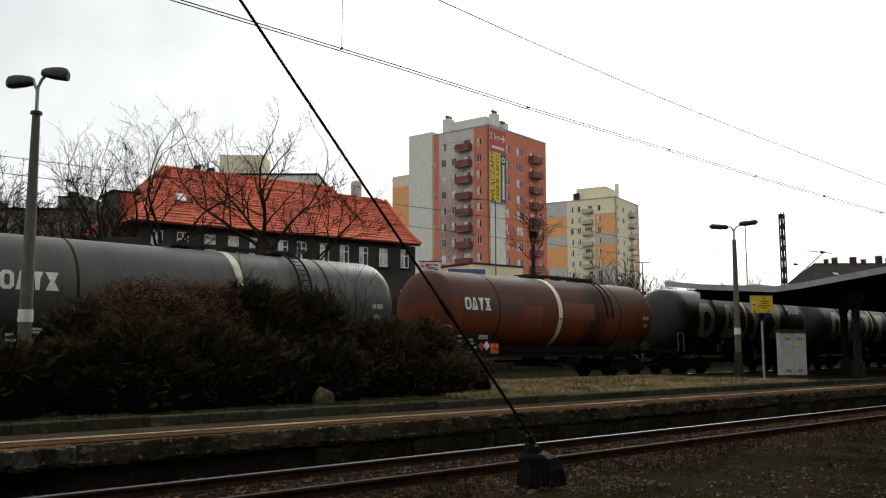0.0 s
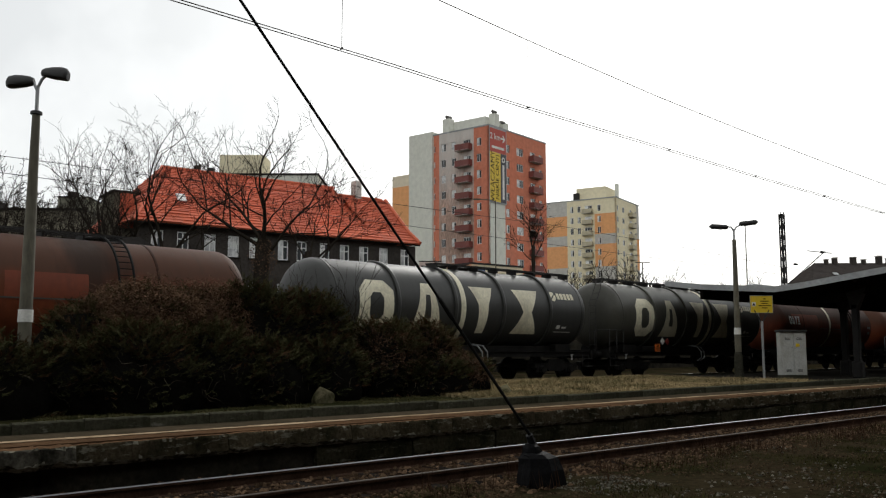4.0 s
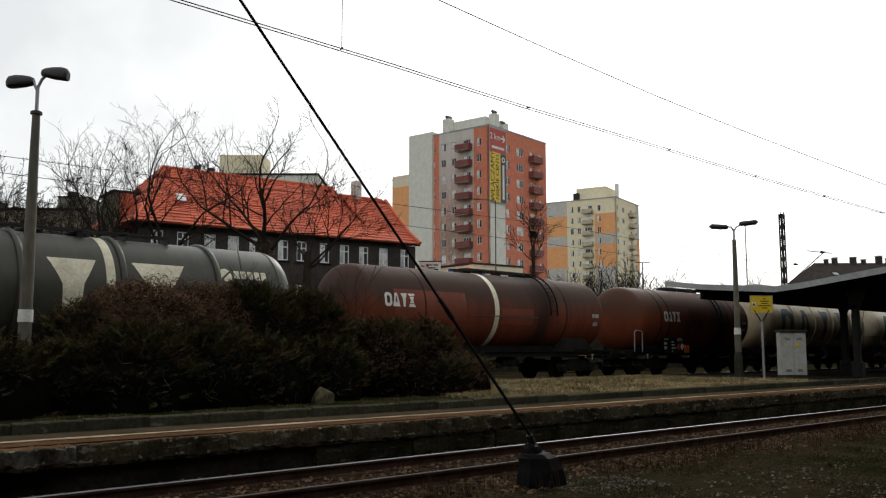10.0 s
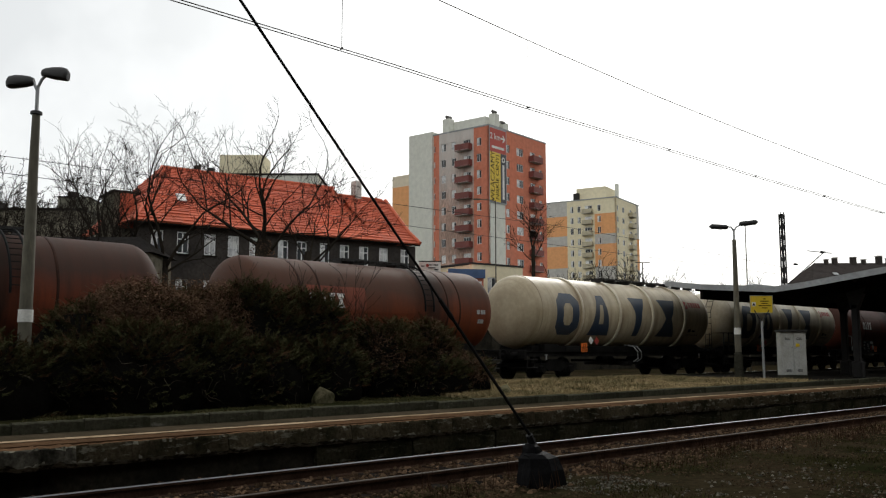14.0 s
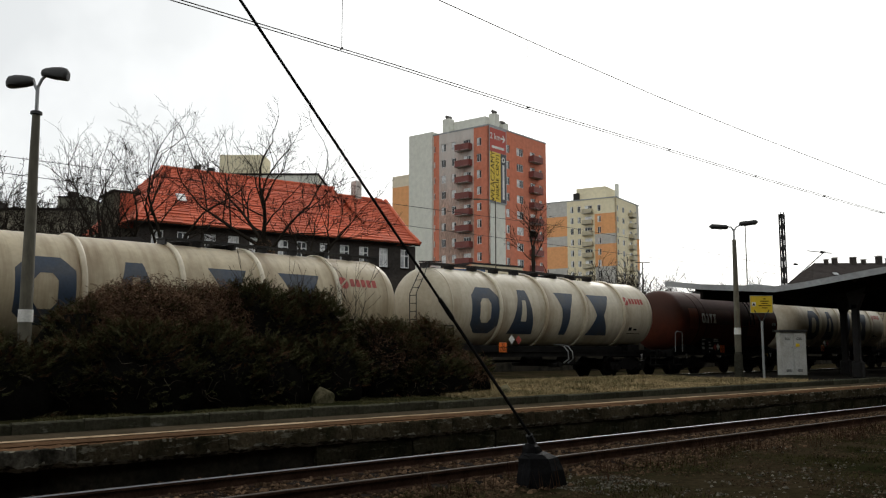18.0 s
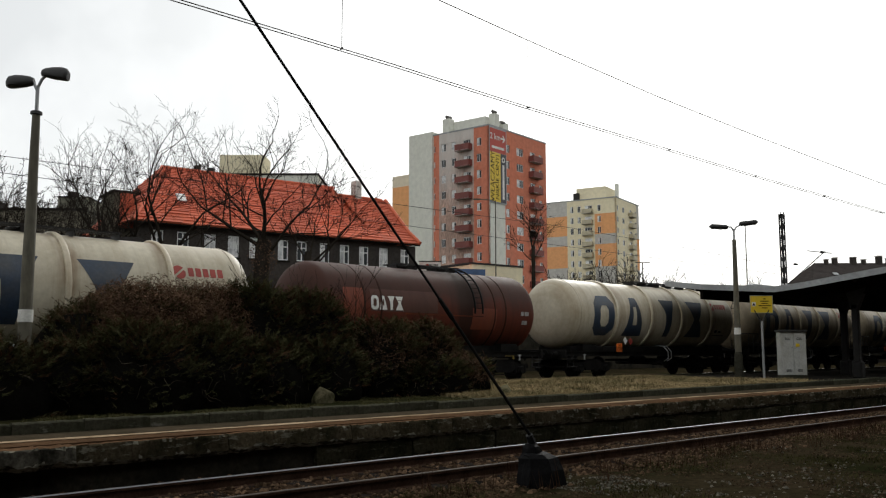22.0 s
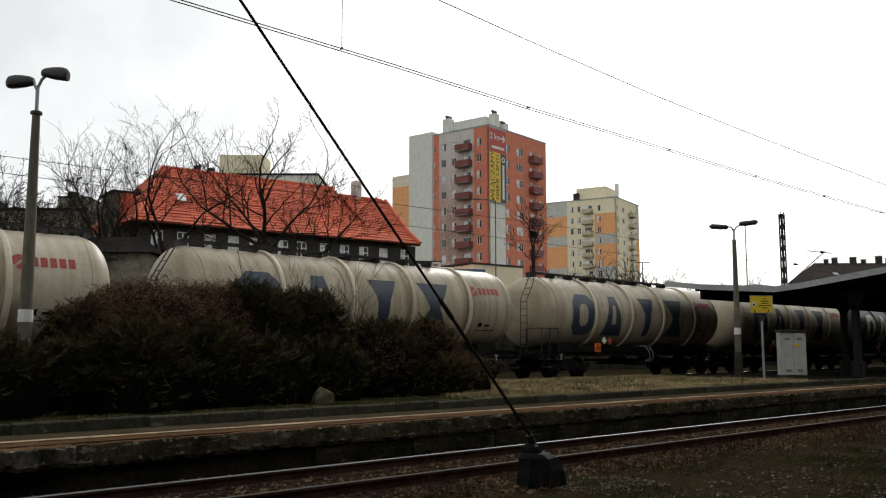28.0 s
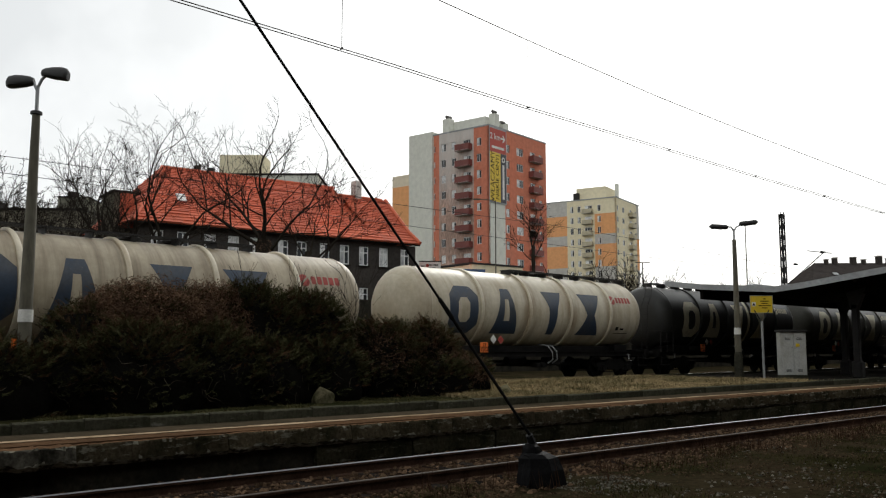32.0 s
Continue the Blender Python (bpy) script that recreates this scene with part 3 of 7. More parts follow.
def make_platform():
    p = thing("platform", None, "low island platform with chipped concrete edge slabs and brown paving", "platform", kind="structure")
    x0, x1 = -25, 150
    s = Shape()
    s.box(((x0 + x1) / 2, 12.45, (PLAT - 0.02 - 0.4) / 2), (x1 - x0, 1.5, PLAT + 0.38))
    part("platform_body", s, DARK_CONCRETE, p, "sooty concrete platform body", smooth=0)
    part("planting_bed", Shape().box((2.0, 17.55, 0.05), (54, 8.4, 0.98)), SOIL, p, "mossy soil bed behind the kerb", smooth=0)
    part("paved_area", Shape().box((89.5, 17.55, 0.04), (121, 8.4, 0.94)), GRAVEL_PATH, p, "dark worn asphalt", smooth=0)
    part("paving_strip", Shape().box((62.5, 12.42, PLAT - 0.012), (175, 1.44, 0.024)), PAVING, p, "brown clinker paving strip", smooth=0)
    rnd = random.Random(8)
    line = Shape()
    x = x0
    while x < 80:
        w = rnd.uniform(0.6, 1.3)
        off = 0.02 * math.sin(x * 0.8)
        line.box((x + w / 2, 12.24 + off, PLAT + 0.008), (w, 0.19 + rnd.uniform(-0.05, 0.05), 0.008))
        x += w - 0.002
    part("painted_line", line, LINE, p, "worn pale warning line", smooth=0)
    part("asphalt_strip", Shape().box((62.5, 12.77, PLAT - 0.006), (175, 0.80, 0.03)), ASPHALT_STRIP, p, "worn grey-brown asphalt strip", smooth=0)
    # thick edge slabs, overhanging a dark recess; two of them crumbled and pale
    good = [slab_mesh(random.Random(20 + i), 0.016) for i in range(4)]
    bad, half_bad = slab_mesh(random.Random(31), 0.05, PALE_CONCRETE), slab_mesh(random.Random(33), 0.03)
    x, i = -2.34, 0
    while x < 60:
        me = bad if x < 3 else (half_bad if 6 < x < 7 else good[i % 4])
        part("edge_slab", me, None, p, m=pose(x + 1.1, 11.56 if x < 3 else 11.70, PLAT - 0.152 + rnd.uniform(-0.012, 0.0), rz=rnd.uniform(-0.35, 0.35)))
        x += 2.2
        i += 1
    fts = [rough_block(1.97, 0.35, 0.34, 50 + k, 0.035).mesh("footing_block", FOOTING, 25) for k in range(3)]
    for i in range(-2, 28):
        part("footing_block", fts[i % 3], None, p, m=pose(i * 2.0 + 1, (11.92 if i < 4 else 11.77) + rnd.uniform(-0.02, 0.02), (-0.07 if i < 4 else -0.02) + rnd.uniform(-0.02, 0.02), rz=rnd.uniform(-0.5, 0.5)))
    kbs = [rough_block(0.995, 0.15, 0.32, 60 + k, 0.012).mesh("kerb_stone", KERB_CONCRETE, 25) for k in range(4)]
    for i in range(-3, 36):
        part("kerb_stone", kbs[(i * 7) % 4], None, p, m=pose(i + 0.5, 13.25 + rnd.uniform(-0.012, 0.012), 0.46 + rnd.uniform(-0.012, 0.012), rz=rnd.uniform(-0.5, 0.5)))
    part("far_edge", Shape().box((62.5, 21.8, 0.1), (175, 0.3, 0.94)), CONCRETE, p, "concrete far edge of the platform", smooth=0)


def slab_mesh(rnd, rough, paint=None):
    """An edge slab 2.2 m long and 0.3 m thick with a nicked, uneven front."""
    s = Shape()
    n = 46
    rows = [[] for _ in range(7)]
    for i in range(n + 1):
        x = -1.093 + 2.186 * i / n
        nick = rough * rnd.random() * 2 + 0.010 * rnd.random()
        if rnd.random() < 0.16 or i in (0, n):
            nick += 0.045 * rnd.random()
        low = rough * (0.5 + 0.9 * noise.noise(Vector((x * 5.0, rough * 90, rough * 31))) + 0.5 * rnd.random()) + 0.006 * rnd.random()
        rows[0].append((x, -0.125 + low, -0.15 + low * 0.5))
        rows[1].append((x, -0.150 + 0.4 * low, -0.112 + low + 0.02 * rnd.random()))
        rows[2].append((x, -0.15 + 0.3 * low + 0.008 * rnd.random(), -0.075 + low + 0.025 * rnd.uniform(-1, 1)))
        rows[3].append((x, -0.15 + 0.5 * nick + rough * 0.4 * rnd.random(), 0.105 + 0.02 * rnd.uniform(-1, 1)))
        rows[4].append((x, -0.14 + nick, 0.15 - nick * 0.3))
        rows[5].append((x, 0.30, 0.15))
        rows[6].append((x, 0.30, -0.15))
    s.v = [p for r in rows for p in r]
    k, h = n + 1, len(rows)
    for r in range(h):
        for i in range(n):
            s.f.append((r * k + i, r * k + i + 1, ((r + 1) % h) * k + i + 1, ((r + 1) % h) * k + i))
    s.f += [tuple(r * k for r in range(h)), tuple(n + r * k for r in range(h - 1, -1, -1))]
    chip = rnd.uniform(0, 50)
    crumbly = lambda q, cut: noise.noise(Vector((q % n * 0.22, chip + q // n * 9, 0))) + 0.5 * noise.noise(Vector((q % n * 0.9, chip, 5))) > cut
    s.m = [1 if 4 * n <= q < 5 * n else (2 if q < n or n <= q < 2 * n and crumbly(q, 0.12) or 3 * n <= q < 4 * n and crumbly(q, 0.2) else 0) for q in range(len(s.f))]
    me = s.mesh("edge_slab", [paint or SLAB_CONCRETE, PAVING, CRUST], 25)
    normals_out(me)
    return me


make_platform()


# ---- canopy ----
def make_canopy():
    x0, x1 = 34.0, 118
    c = thing("platform_canopy", None, "grey butterfly-roof platform canopy with a dark sooty underside", "canopy")
    top = [(22.95, 4.79), (20.5, 4.46), (17.15, 4.19), (15.95, 4.29), (12.6, 4.72)]
    th = 0.24
    s = Shape()
    ring = top + [(y, z - th) for y, z in reversed(top)]
    n = len(ring)
    s.v += [(x0 + max(0.0, y - 20.5) * 0.42, y, z) for y, z in ring] + [(x1, y, z) for y, z in ring]
    s.f = [(i, (i + 1) % n, n + (i + 1) % n, n + i) for i in range(n)]
    h = len(top)
    for b in (0, n):
        for i in range(h - 1):
            s.f.append((b + i, b + i + 1, b + n - 2 - i, b + n - 1 - i))
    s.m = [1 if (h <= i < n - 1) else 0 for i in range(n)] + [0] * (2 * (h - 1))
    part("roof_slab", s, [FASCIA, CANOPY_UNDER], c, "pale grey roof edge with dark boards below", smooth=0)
    # tapered cross beams and columns
    for i in range(9):
        bx = 36.5 + i * 9.0
        b = Shape()
        lo = [(21.7, 4.42), (18.4, 3.95), (16.6, 3.55), (15.6, 3.57), (12.8, 4.45)]
        hi = [(12.8, 4.52), (15.9, 4.10), (17.15, 4.01), (20.4, 4.28), (21.7, 4.49)]
        b.extrude([(y, z) for y, z in lo + hi], -0.12, 0.12)
        b.v = [(bx + yy, xx, z) for xx, yy, z in b.v]
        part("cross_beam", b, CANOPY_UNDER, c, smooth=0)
        for cx, cy in ((bx, 15.0), (bx + 3.7, 17.05)):
            col = Shape()
            col.box((0, 0, 1.5), (0.26, 0.26, 3.0), bevel=0.03)
            col.box((0, 0, 0.35), (0.42, 0.42, 0.7), bevel=0.06)
            col.add([(-0.13, -0.13, 2.8), (0.13, -0.13, 2.8), (0.13, 0.13, 2.8), (-0.13, 0.13, 2.8),
                     (-0.13, -0.5, 3.65), (0.13, -0.5, 3.65), (0.13, 0.3, 3.45), (-0.13, 0.3, 3.45)],
                    [(0, 1, 5, 4), (1, 2, 6, 5), (2, 3, 7, 6), (3, 0, 4, 7), (4, 5, 6, 7), (0, 3, 2, 1)])
            part("column", col, BLACK_STEEL, c, "dark column with a flared head and footing", m=pose(cx, cy, 0.48))
    for y in (14.0, 18.8, 20.8):
        z = 4.28 if y < 15 else (4.06 if y < 20 else 4.26)
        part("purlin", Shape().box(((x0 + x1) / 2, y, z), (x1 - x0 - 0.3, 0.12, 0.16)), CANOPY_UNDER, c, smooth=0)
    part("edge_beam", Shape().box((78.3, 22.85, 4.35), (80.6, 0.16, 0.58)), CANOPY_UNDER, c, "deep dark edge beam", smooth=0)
    part("gutter_box", Shape().box((37.5, 19.6, 4.46), (1.6, 0.5, 0.16), bevel=0.02), FASCIA, c, smooth=0)


make_canopy()


# ---- overhead line ----
def wire(name, pts, r, mats, label, category="wire", seg=5):
    return solid(name, Shape().pipe(pts, r, seg), mats, label, category)


def make_overhead():
    t = thing("overhead_line", None, "twin copper contact wires with a carrier wire above the track", "overhead line")
    heights = [(-20, 6.25), (4.59, 5.88), (7.09, 5.85), (11.01, 5.74), (15.3, 5.67), (18.83, 5.60), (26.35, 5.52), (40, 5.45), (110, 5.4)]
    cz = lambda x: float(np.interp(x, [h[0] for h in heights], [h[1] for h in heights]))
    mz = lambda x: float(np.interp(x, [-20, 8.92, 11.03, 15.25, 18.91, 22.43, 26.47, 40, 110], [9.4, 7.08, 6.94, 6.70, 6.57, 6.47, 6.37, 6.25, 6.2]))
    xs = [-20, -10, 0, 5, 8, 11, 15, 19, 23, 27, 32, 40, 55, 75, 110]
    for dy in (-0.045, 0.045):
        part("contact_wire", Shape().pipe([(x, TRACK_Y + dy, cz(x)) for x in xs], 0.0075, 6), WIRE, t)
    part("carrier_wire", Shape().pipe([(x, TRACK_Y + 0.0, mz(x)) for x in xs], 0.009, 6), WIRE, t)
    for x in (7.09, 11.01, 15.3, 18.83, 22.4, 26.0, 31.0):
        part("dropper", Shape().rod((x, TRACK_Y, cz(x)), (x, TRACK_Y, mz(x)), 0.003 if x > 8 else 0.005, seg=4), WIRE, t)
        part("clamp", Shape().box((x, TRACK_Y, cz(x) + 0.01), (0.02, 0.07, 0.028), bevel=0.006), DARK_STEEL, t)
    mz0, cz0 = mz(-1.35), cz(-1.35)
    mast = part("mast", Shape().rod((-1.35, 8.0, -0.5), (-1.35, 8.0, 12.0), 0.17, 0.12, 12), POST_GREY, t, "grey steel mast held by the guy")
    part("bracket_arm", Shape().rod((-1.35, 8.0, cz0 + 0.5), (-1.35, TRACK_Y, mz0 + 0.02), 0.03, seg=8).rod((-1.35, 8.0, mz0 + 0.6), (-1.35, TRACK_Y, mz0 + 0.02), 0.02, seg=6).rod((-1.35, 8.0, cz0 + 0.25), (-1.35, TRACK_Y + 0.05, cz0 + 0.01), 0.02, seg=6), DARK_STEEL, mast)
    f = thing("far_overhead_line", None, "dark contact and carrier wires above the far track", "overhead line")
    m = lambda x, z: (x, train_y(x), z)
    part("contact_wire", Shape().pipe([m(x, 6.1) for x in (-30, 20, 60, 110)], 0.009, 5), DARK_STEEL, f)
    part("carrier_wire", Shape().pipe([m(x, 6.95 - 0.5 * math.sin((x + 30) / 60 * math.pi) ** 2) for x in range(-30, 111, 10)], 0.009, 5), DARK_STEEL, f)


make_overhead()


def make_lattice_mast():
    t = thing("lattice_mast", pose(58, 28.5, 0.3), "dark steel lattice catenary mast beyond the canopy", "mast")
    h, w = 10.6, 0.30
    for sx in (-1, 1):
        for sy in (-1, 1):
            part("leg", Shape().box((sx * w / 2, sy * w / 2 * 0.7, h / 2), (0.08, 0.08, h)), BLACK_STEEL, t, smooth=0)
    for i in range(14):
        z = 0.5 + i * 0.74
        for sy in (-1, 1):
            s = 1 if i % 2 else -1
            part("brace", Shape().rod((-s * w / 2, sy * w * 0.35, z), (s * w / 2, sy * w * 0.35, z + 0.70), 0.032, seg=4), BLACK_STEEL, t, smooth=0)
    part("cap_plate", Shape().box((0, 0, h), (w + 0.1, w * 0.7 + 0.1, 0.06)), BLACK_STEEL, t, smooth=0)
    for z in (2.2, 4.6, 6.6, 8.4, 9.9):
        part("batten", Shape().box((0, -w * 0.35 - 0.045, z), (w + 0.06, 0.02, 0.16)), BLACK_STEEL, t, smooth=0)
    part("side_insulator", Shape().lathe([(-0.3, 0.02), (-0.2, 0.07), (0.2, 0.07), (0.3, 0.02)], "X", 10, c=(0.95, -0.4, 7.2)), BLACK_STEEL, t)
    part("arm", Shape().rod((0.1, -0.1, 5.7), (3.2, -1.5, 8.2), 0.032, seg=6), BLACK_STEEL, t)
    part("tube", Shape().rod((1.7, -0.9, 8.15), (3.6, -1.75, 8.05), 0.03, seg=6), BLACK_STEEL, t)
    part("insulator", Shape().lathe([(-0.2, 0.03), (-0.15, 0.09), (-0.05, 0.09), (0, 0.05), (0.05, 0.09), (0.15, 0.09), (0.2, 0.03)], "X", 10, c=(2.9, -1.4, 8.1)), BLACK_STEEL, t)
    p = thing("slender_pole", pose(49.4, 26.6, 0.3), "slender pale pole standing beyond the canopy", "pole")
    part("shaft", Shape().rod((0, 0, 0), (0, 0, 9.0), 0.05, 0.03, 8), POST_GREY, p)


make_lattice_mast()


TAR = lime(mat("tarred_chipped_concrete", (0.008, 0.008, 0.0085), 0.7, var=0.5, scale=4, bump=0.9, bscale=9, spec=0.06), (0.04, 0.036, 0.030), 0.6, 0.72, 3.0, 0.4, (1, 1, 1))


def make_guy():
    p0, p1 = Vector((9.10, 8.08, 0.414)), Vector((-1.30, 8.08, 11.54))
    g = thing("guy_anchor", None, "black chipped concrete guy anchor block with a tarred steel cable", "anchor")
    rnd = random.Random(5)
    b = Shape()
    rows = [(-0.35, 0.335, 0.02), (-0.12, 0.325, 0.02), (0.08, 0.30, 0.01), (0.20, 0.265, -0.01), (0.26, 0.20, -0.06), (0.275, 0.13, -0.10), (0.34, 0.115, -0.11), (0.385, 0.06, -0.12)]
    seg = 7
    for z, r, off in rows:
        b.v += [(9.11 + 0.736 * off + r * (1 + 0.07 * rnd.uniform(-1, 1)) * math.cos(2 * math.pi * j / seg - 0.2),
                 7.99 - 0.677 * off + r * (1 + 0.07 * rnd.uniform(-1, 1)) * math.sin(2 * math.pi * j / seg - 0.2), z + 0.018 * rnd.uniform(-1, 1)) for j in range(seg)]
    for i in range(len(rows) - 1):
        for j in range(seg):
            q = (i * seg + j, i * seg + (j + 1) % seg, (i + 1) * seg + (j + 1) % seg, (i + 1) * seg + j)
            b.f += [(q[0], q[1], q[2]), (q[0], q[2], q[3])] if (i + j) % 2 else [(q[0], q[1], q[3]), (q[1], q[2], q[3])]
    b.f += [tuple(range(seg - 1, -1, -1)), tuple(range((len(rows) - 1) * seg, len(rows) * seg))]
    b.m = [0] * len(b.f)
    part("anchor_block", b, TAR, g, "chipped tarred concrete block", smooth=0)
    part("cable", Shape().pipe([p0, p0.lerp(p1, 0.17), p0.lerp(p1, 0.5), p1], 0.0168, 8), ROPE, g)
    part("tensioner", Shape().rod(p0.lerp(p1, 0.145), p0.lerp(p1, 0.166), 0.0325, 0.028, 8), ROPE, g, "thick black insulator rod")
    part("lower_rod", Shape().rod(p0, p0.lerp(p1, 0.155), 0.0217, seg=8), ROPE, g)
    part("shackle", Shape().rod((8.99, 8.07, 0.50), (9.07, 8.07, 0.36), 0.05, 0.06, 8), ROPE, g)


make_guy()


# ---- platform furniture ----
def make_lamp_left():
    t = thing("street_lamp", pose(5.12, 16.45, 0.5), "tapered grey lamp post with two dark oval heads", "lamp", group="platform lamps")
    part("post", Shape().lathe([(0, 0.125), (2.8, 0.105), (5.38, 0.068), (5.40, 0.0)], "Z", 16), POST_GREY, t)
    part("cap", Shape().lathe([(5.36, 0.06), (5.37, 0.105), (5.42, 0.10), (5.45, 0.035)], "Z", 14), LAMP_DARK, t)
    part("band", Shape().lathe([(1.62, 0.122), (1.62, 0.128), (1.84, 0.125), (1.84, 0.119)], "Z", 16), WHITE, t, "white painted band")
    part("upper_tube", Shape().rod((0, 0, 5.4), (0, 0, 5.88), 0.034, seg=8), GALV, t)
    u = Vector((0.736, -0.677, 0))
    for s, dz in ((-1, 0.0), (1, 0.15)):
        a = part("arm", Shape().pipe([Vector((0, 0, 5.80 + dz * 0.4)), u * (s * 0.07) + Vector((0, 0, 5.95 + dz * 0.5)), u * (s * 0.16) + Vector((0, 0, 5.97 + dz))], 0.028, 8), GALV, t)
        h = Shape().lathe([(-0.27, 0.0), (-0.265, 0.045), (-0.20, 0.07), (-0.05, 0.095), (0.10, 0.108), (0.21, 0.10), (0.262, 0.065), (0.27, 0.0)], "X", 18)
        h.v = [(x * 0.92, y * 1.2, max(-0.06, z * (1.5 if z > 0 else 1.2))) for x, y, z in h.v]
        hx = u * (s * 0.31) + Vector((0, 0, 5.955 + dz))
        head = part("lamp_head", h, LAMP_DARK, t, "weathered dark oval lamp head",
                    m=Matrix.Translation(hx) @ pose(0, 0, 0, 0, 0, -42.6 + (180 if s < 0 else 0)) @ pose(0, 0, 0, 0, 9 if s > 0 else 6, 0))
        lens = Shape().lathe([(-0.19, 0.0), (-0.12, 0.045), (0.03, 0.055), (0.15, 0.04), (0.20, 0.0)], "X", 14, c=(0.02, 0, -0.032))
        part("lamp_cover", lens, LAMP_PALE, head, "frosted cover")


def make_lamp_right():
    t = thing("street_lamp", pose(31.6, 17.5, 0.5), "tall grey lamp post with two flat dark heads", "lamp", group="platform lamps")
    part("post", Shape().lathe([(0, 0.14), (1.55, 0.125), (5.42, 0.075), (5.44, 0)], "Z", 14), POST_GREY, t)
    part("footing_sleeve", Shape().lathe([(0, 0.17), (0.85, 0.165), (1.05, 0.13)], "Z", 14), CONCRETE, t)
    part("band", Shape().lathe([(1.72, 0.128), (1.72, 0.134), (1.98, 0.130), (1.98, 0.125)], "Z", 14), WHITE, t, "white painted band")
    part("upper_tube", Shape().rod((0, 0, 5.4), (0, 0, 5.85), 0.04, seg=8), GALV, t)
    u = Vector((0.736, -0.677, 0))
    for s, dz in ((-1, -0.05), (1, 0.10)):
        part("arm", Shape().pipe([Vector((0, 0, 5.75)), u * (s * 0.1) + Vector((0, 0, 5.92)), u * (s * 0.3) + Vector((0, 0, 5.97 + dz * 0.5))], 0.03, 8), GALV, t)
        h = Shape().box((0, 0, 0), (0.72, 0.28, 0.17), bevel=0.06)
        h.v = [(x, y * (0.75 + 0.25 * (x + 0.33) / 0.66), z) for x, y, z in h.v]
        hx = u * (s * 0.58) + Vector((0, 0, 5.98 + dz))
        head = part("lamp_head", h, LAMP_DARK, t, "long flat lamp head", m=Matrix.Translation(hx) @ pose(0, 0, 0, 0, 0, -42.6 + (180 if s < 0 else 0)) @ pose(0, 0, 0, 0, -6 if s > 0 else -3, 0))
        part("lamp_cover", Shape().box((0.05, 0, -0.085), (0.42, 0.17, 0.02), bevel=0.01), LAMP_PALE, head, "frosted cover")


make_lamp_left()
make_lamp_right()


def make_sign():
    t = thing("warning_sign", pose(31.35, 16.35, 0.5), "yellow platform notice on a forked steel post", "sign")
    part("post", Shape().rod((0, 0, 0), (0, 0, 2.2), 0.045, seg=10), GALV, t)
    u = Vector((0.736, -0.677, 0))
    for s in (-1, 1):
        part("fork", Shape().rod((0, 0, 2.15), u * (s * 0.28) + Vector((0, 0, 2.62)), 0.025, seg=8), DARK_STEEL, t)
    m = pose(0, 0, 2.84, 0, 0, -42.6)
    plate = part("plate", Shape().box((0, 0, 0), (0.86, 0.025, 0.66), bevel=0.01), YELLOW, t, "yellow sheet with unreadable dark lines", m=m)
    for sx, sz, w, h in ((0, 0.322, 0.86, 0.016), (0, -0.322, 0.86, 0.016), (-0.422, 0, 0.016, 0.63), (0.422, 0, 0.016, 0.63)):
        part("rim", Shape().box((sx, -0.016, sz), (w, 0.02, h)), GALV, plate, smooth=0)
    for i, (x, w) in enumerate(((0.12, 0.10), (0.12, 0.34), (0.12, 0.24), (0.12, 0.46), (0.12, 0.22))):
        part("text_bar", Shape().box((x, -0.0155, 0.20 - i * 0.085), (w, 0.006, 0.032)), BLACK, plate, smooth=0)
    tri = Shape().extrude([(-0.06, -0.05), (0.06, -0.05), (0, 0.055)], -0.004, 0.004)
    part("warning_panel", Shape().box((-0.29, -0.0155, 0.0), (0.15, 0.006, 0.15)), WHITE, plate, smooth=0)
    part("warning_triangle", tri, BLACK, plate, m=pose(-0.29, -0.0225, 0.0), smooth=0)


def make_cabinet():
    t = thing("switch_cabinet", pose(33.57, 16.33, 0.48, 0, 0, -42.6), "pale grey electrical cabinet with two doors and a dark lid", "cabinet")
    part("body", Shape().box((0, 0, 0.98), (1.0, 0.42, 1.72), bevel=0.015), CABINET, t)
    part("plinth", Shape().box((0, 0, 0.06), (1.04, 0.46, 0.24), bevel=0.02), CONCRETE, t)
    part("lid", Shape().box((0, -0.02, 1.88), (1.10, 0.54, 0.09), bevel=0.02), DARK_STEEL, t, "dark overhanging lid")
    for s in (-1, 1):
        d = part("door", Shape().box((s * 0.245, -0.222, 0.98), (0.47, 0.02, 1.60), bevel=0.006), CABINET, t)
        for z in (0.35, 1.58):
            for k in range(3):
                part("louvre", Shape().box((s * 0.22, -0.237, z + k * 0.035 - 0.035), (0.2, 0.012, 0.014)), DARK_STEEL, d, smooth=0)
        part("lock", Shape().lathe([(0, 0.025), (0.02, 0.02)], "Y", 10, c=(s * 0.07, -0.25, 1.25)), BLACK, d)
    part("sticker", Shape().box((0.16, -0.236, 1.33), (0.15, 0.004, 0.12)), YELLOW, t, "faded yellow sticker", smooth=0)


make_sign()
make_cabinet()


BOULDER = mat("mossy_pale_stone", (0.16, 0.14, 0.085), 0.9, var=0.6, scale=5, bump=0.9, bscale=16, tint=(0.04, 0.042, 0.018))


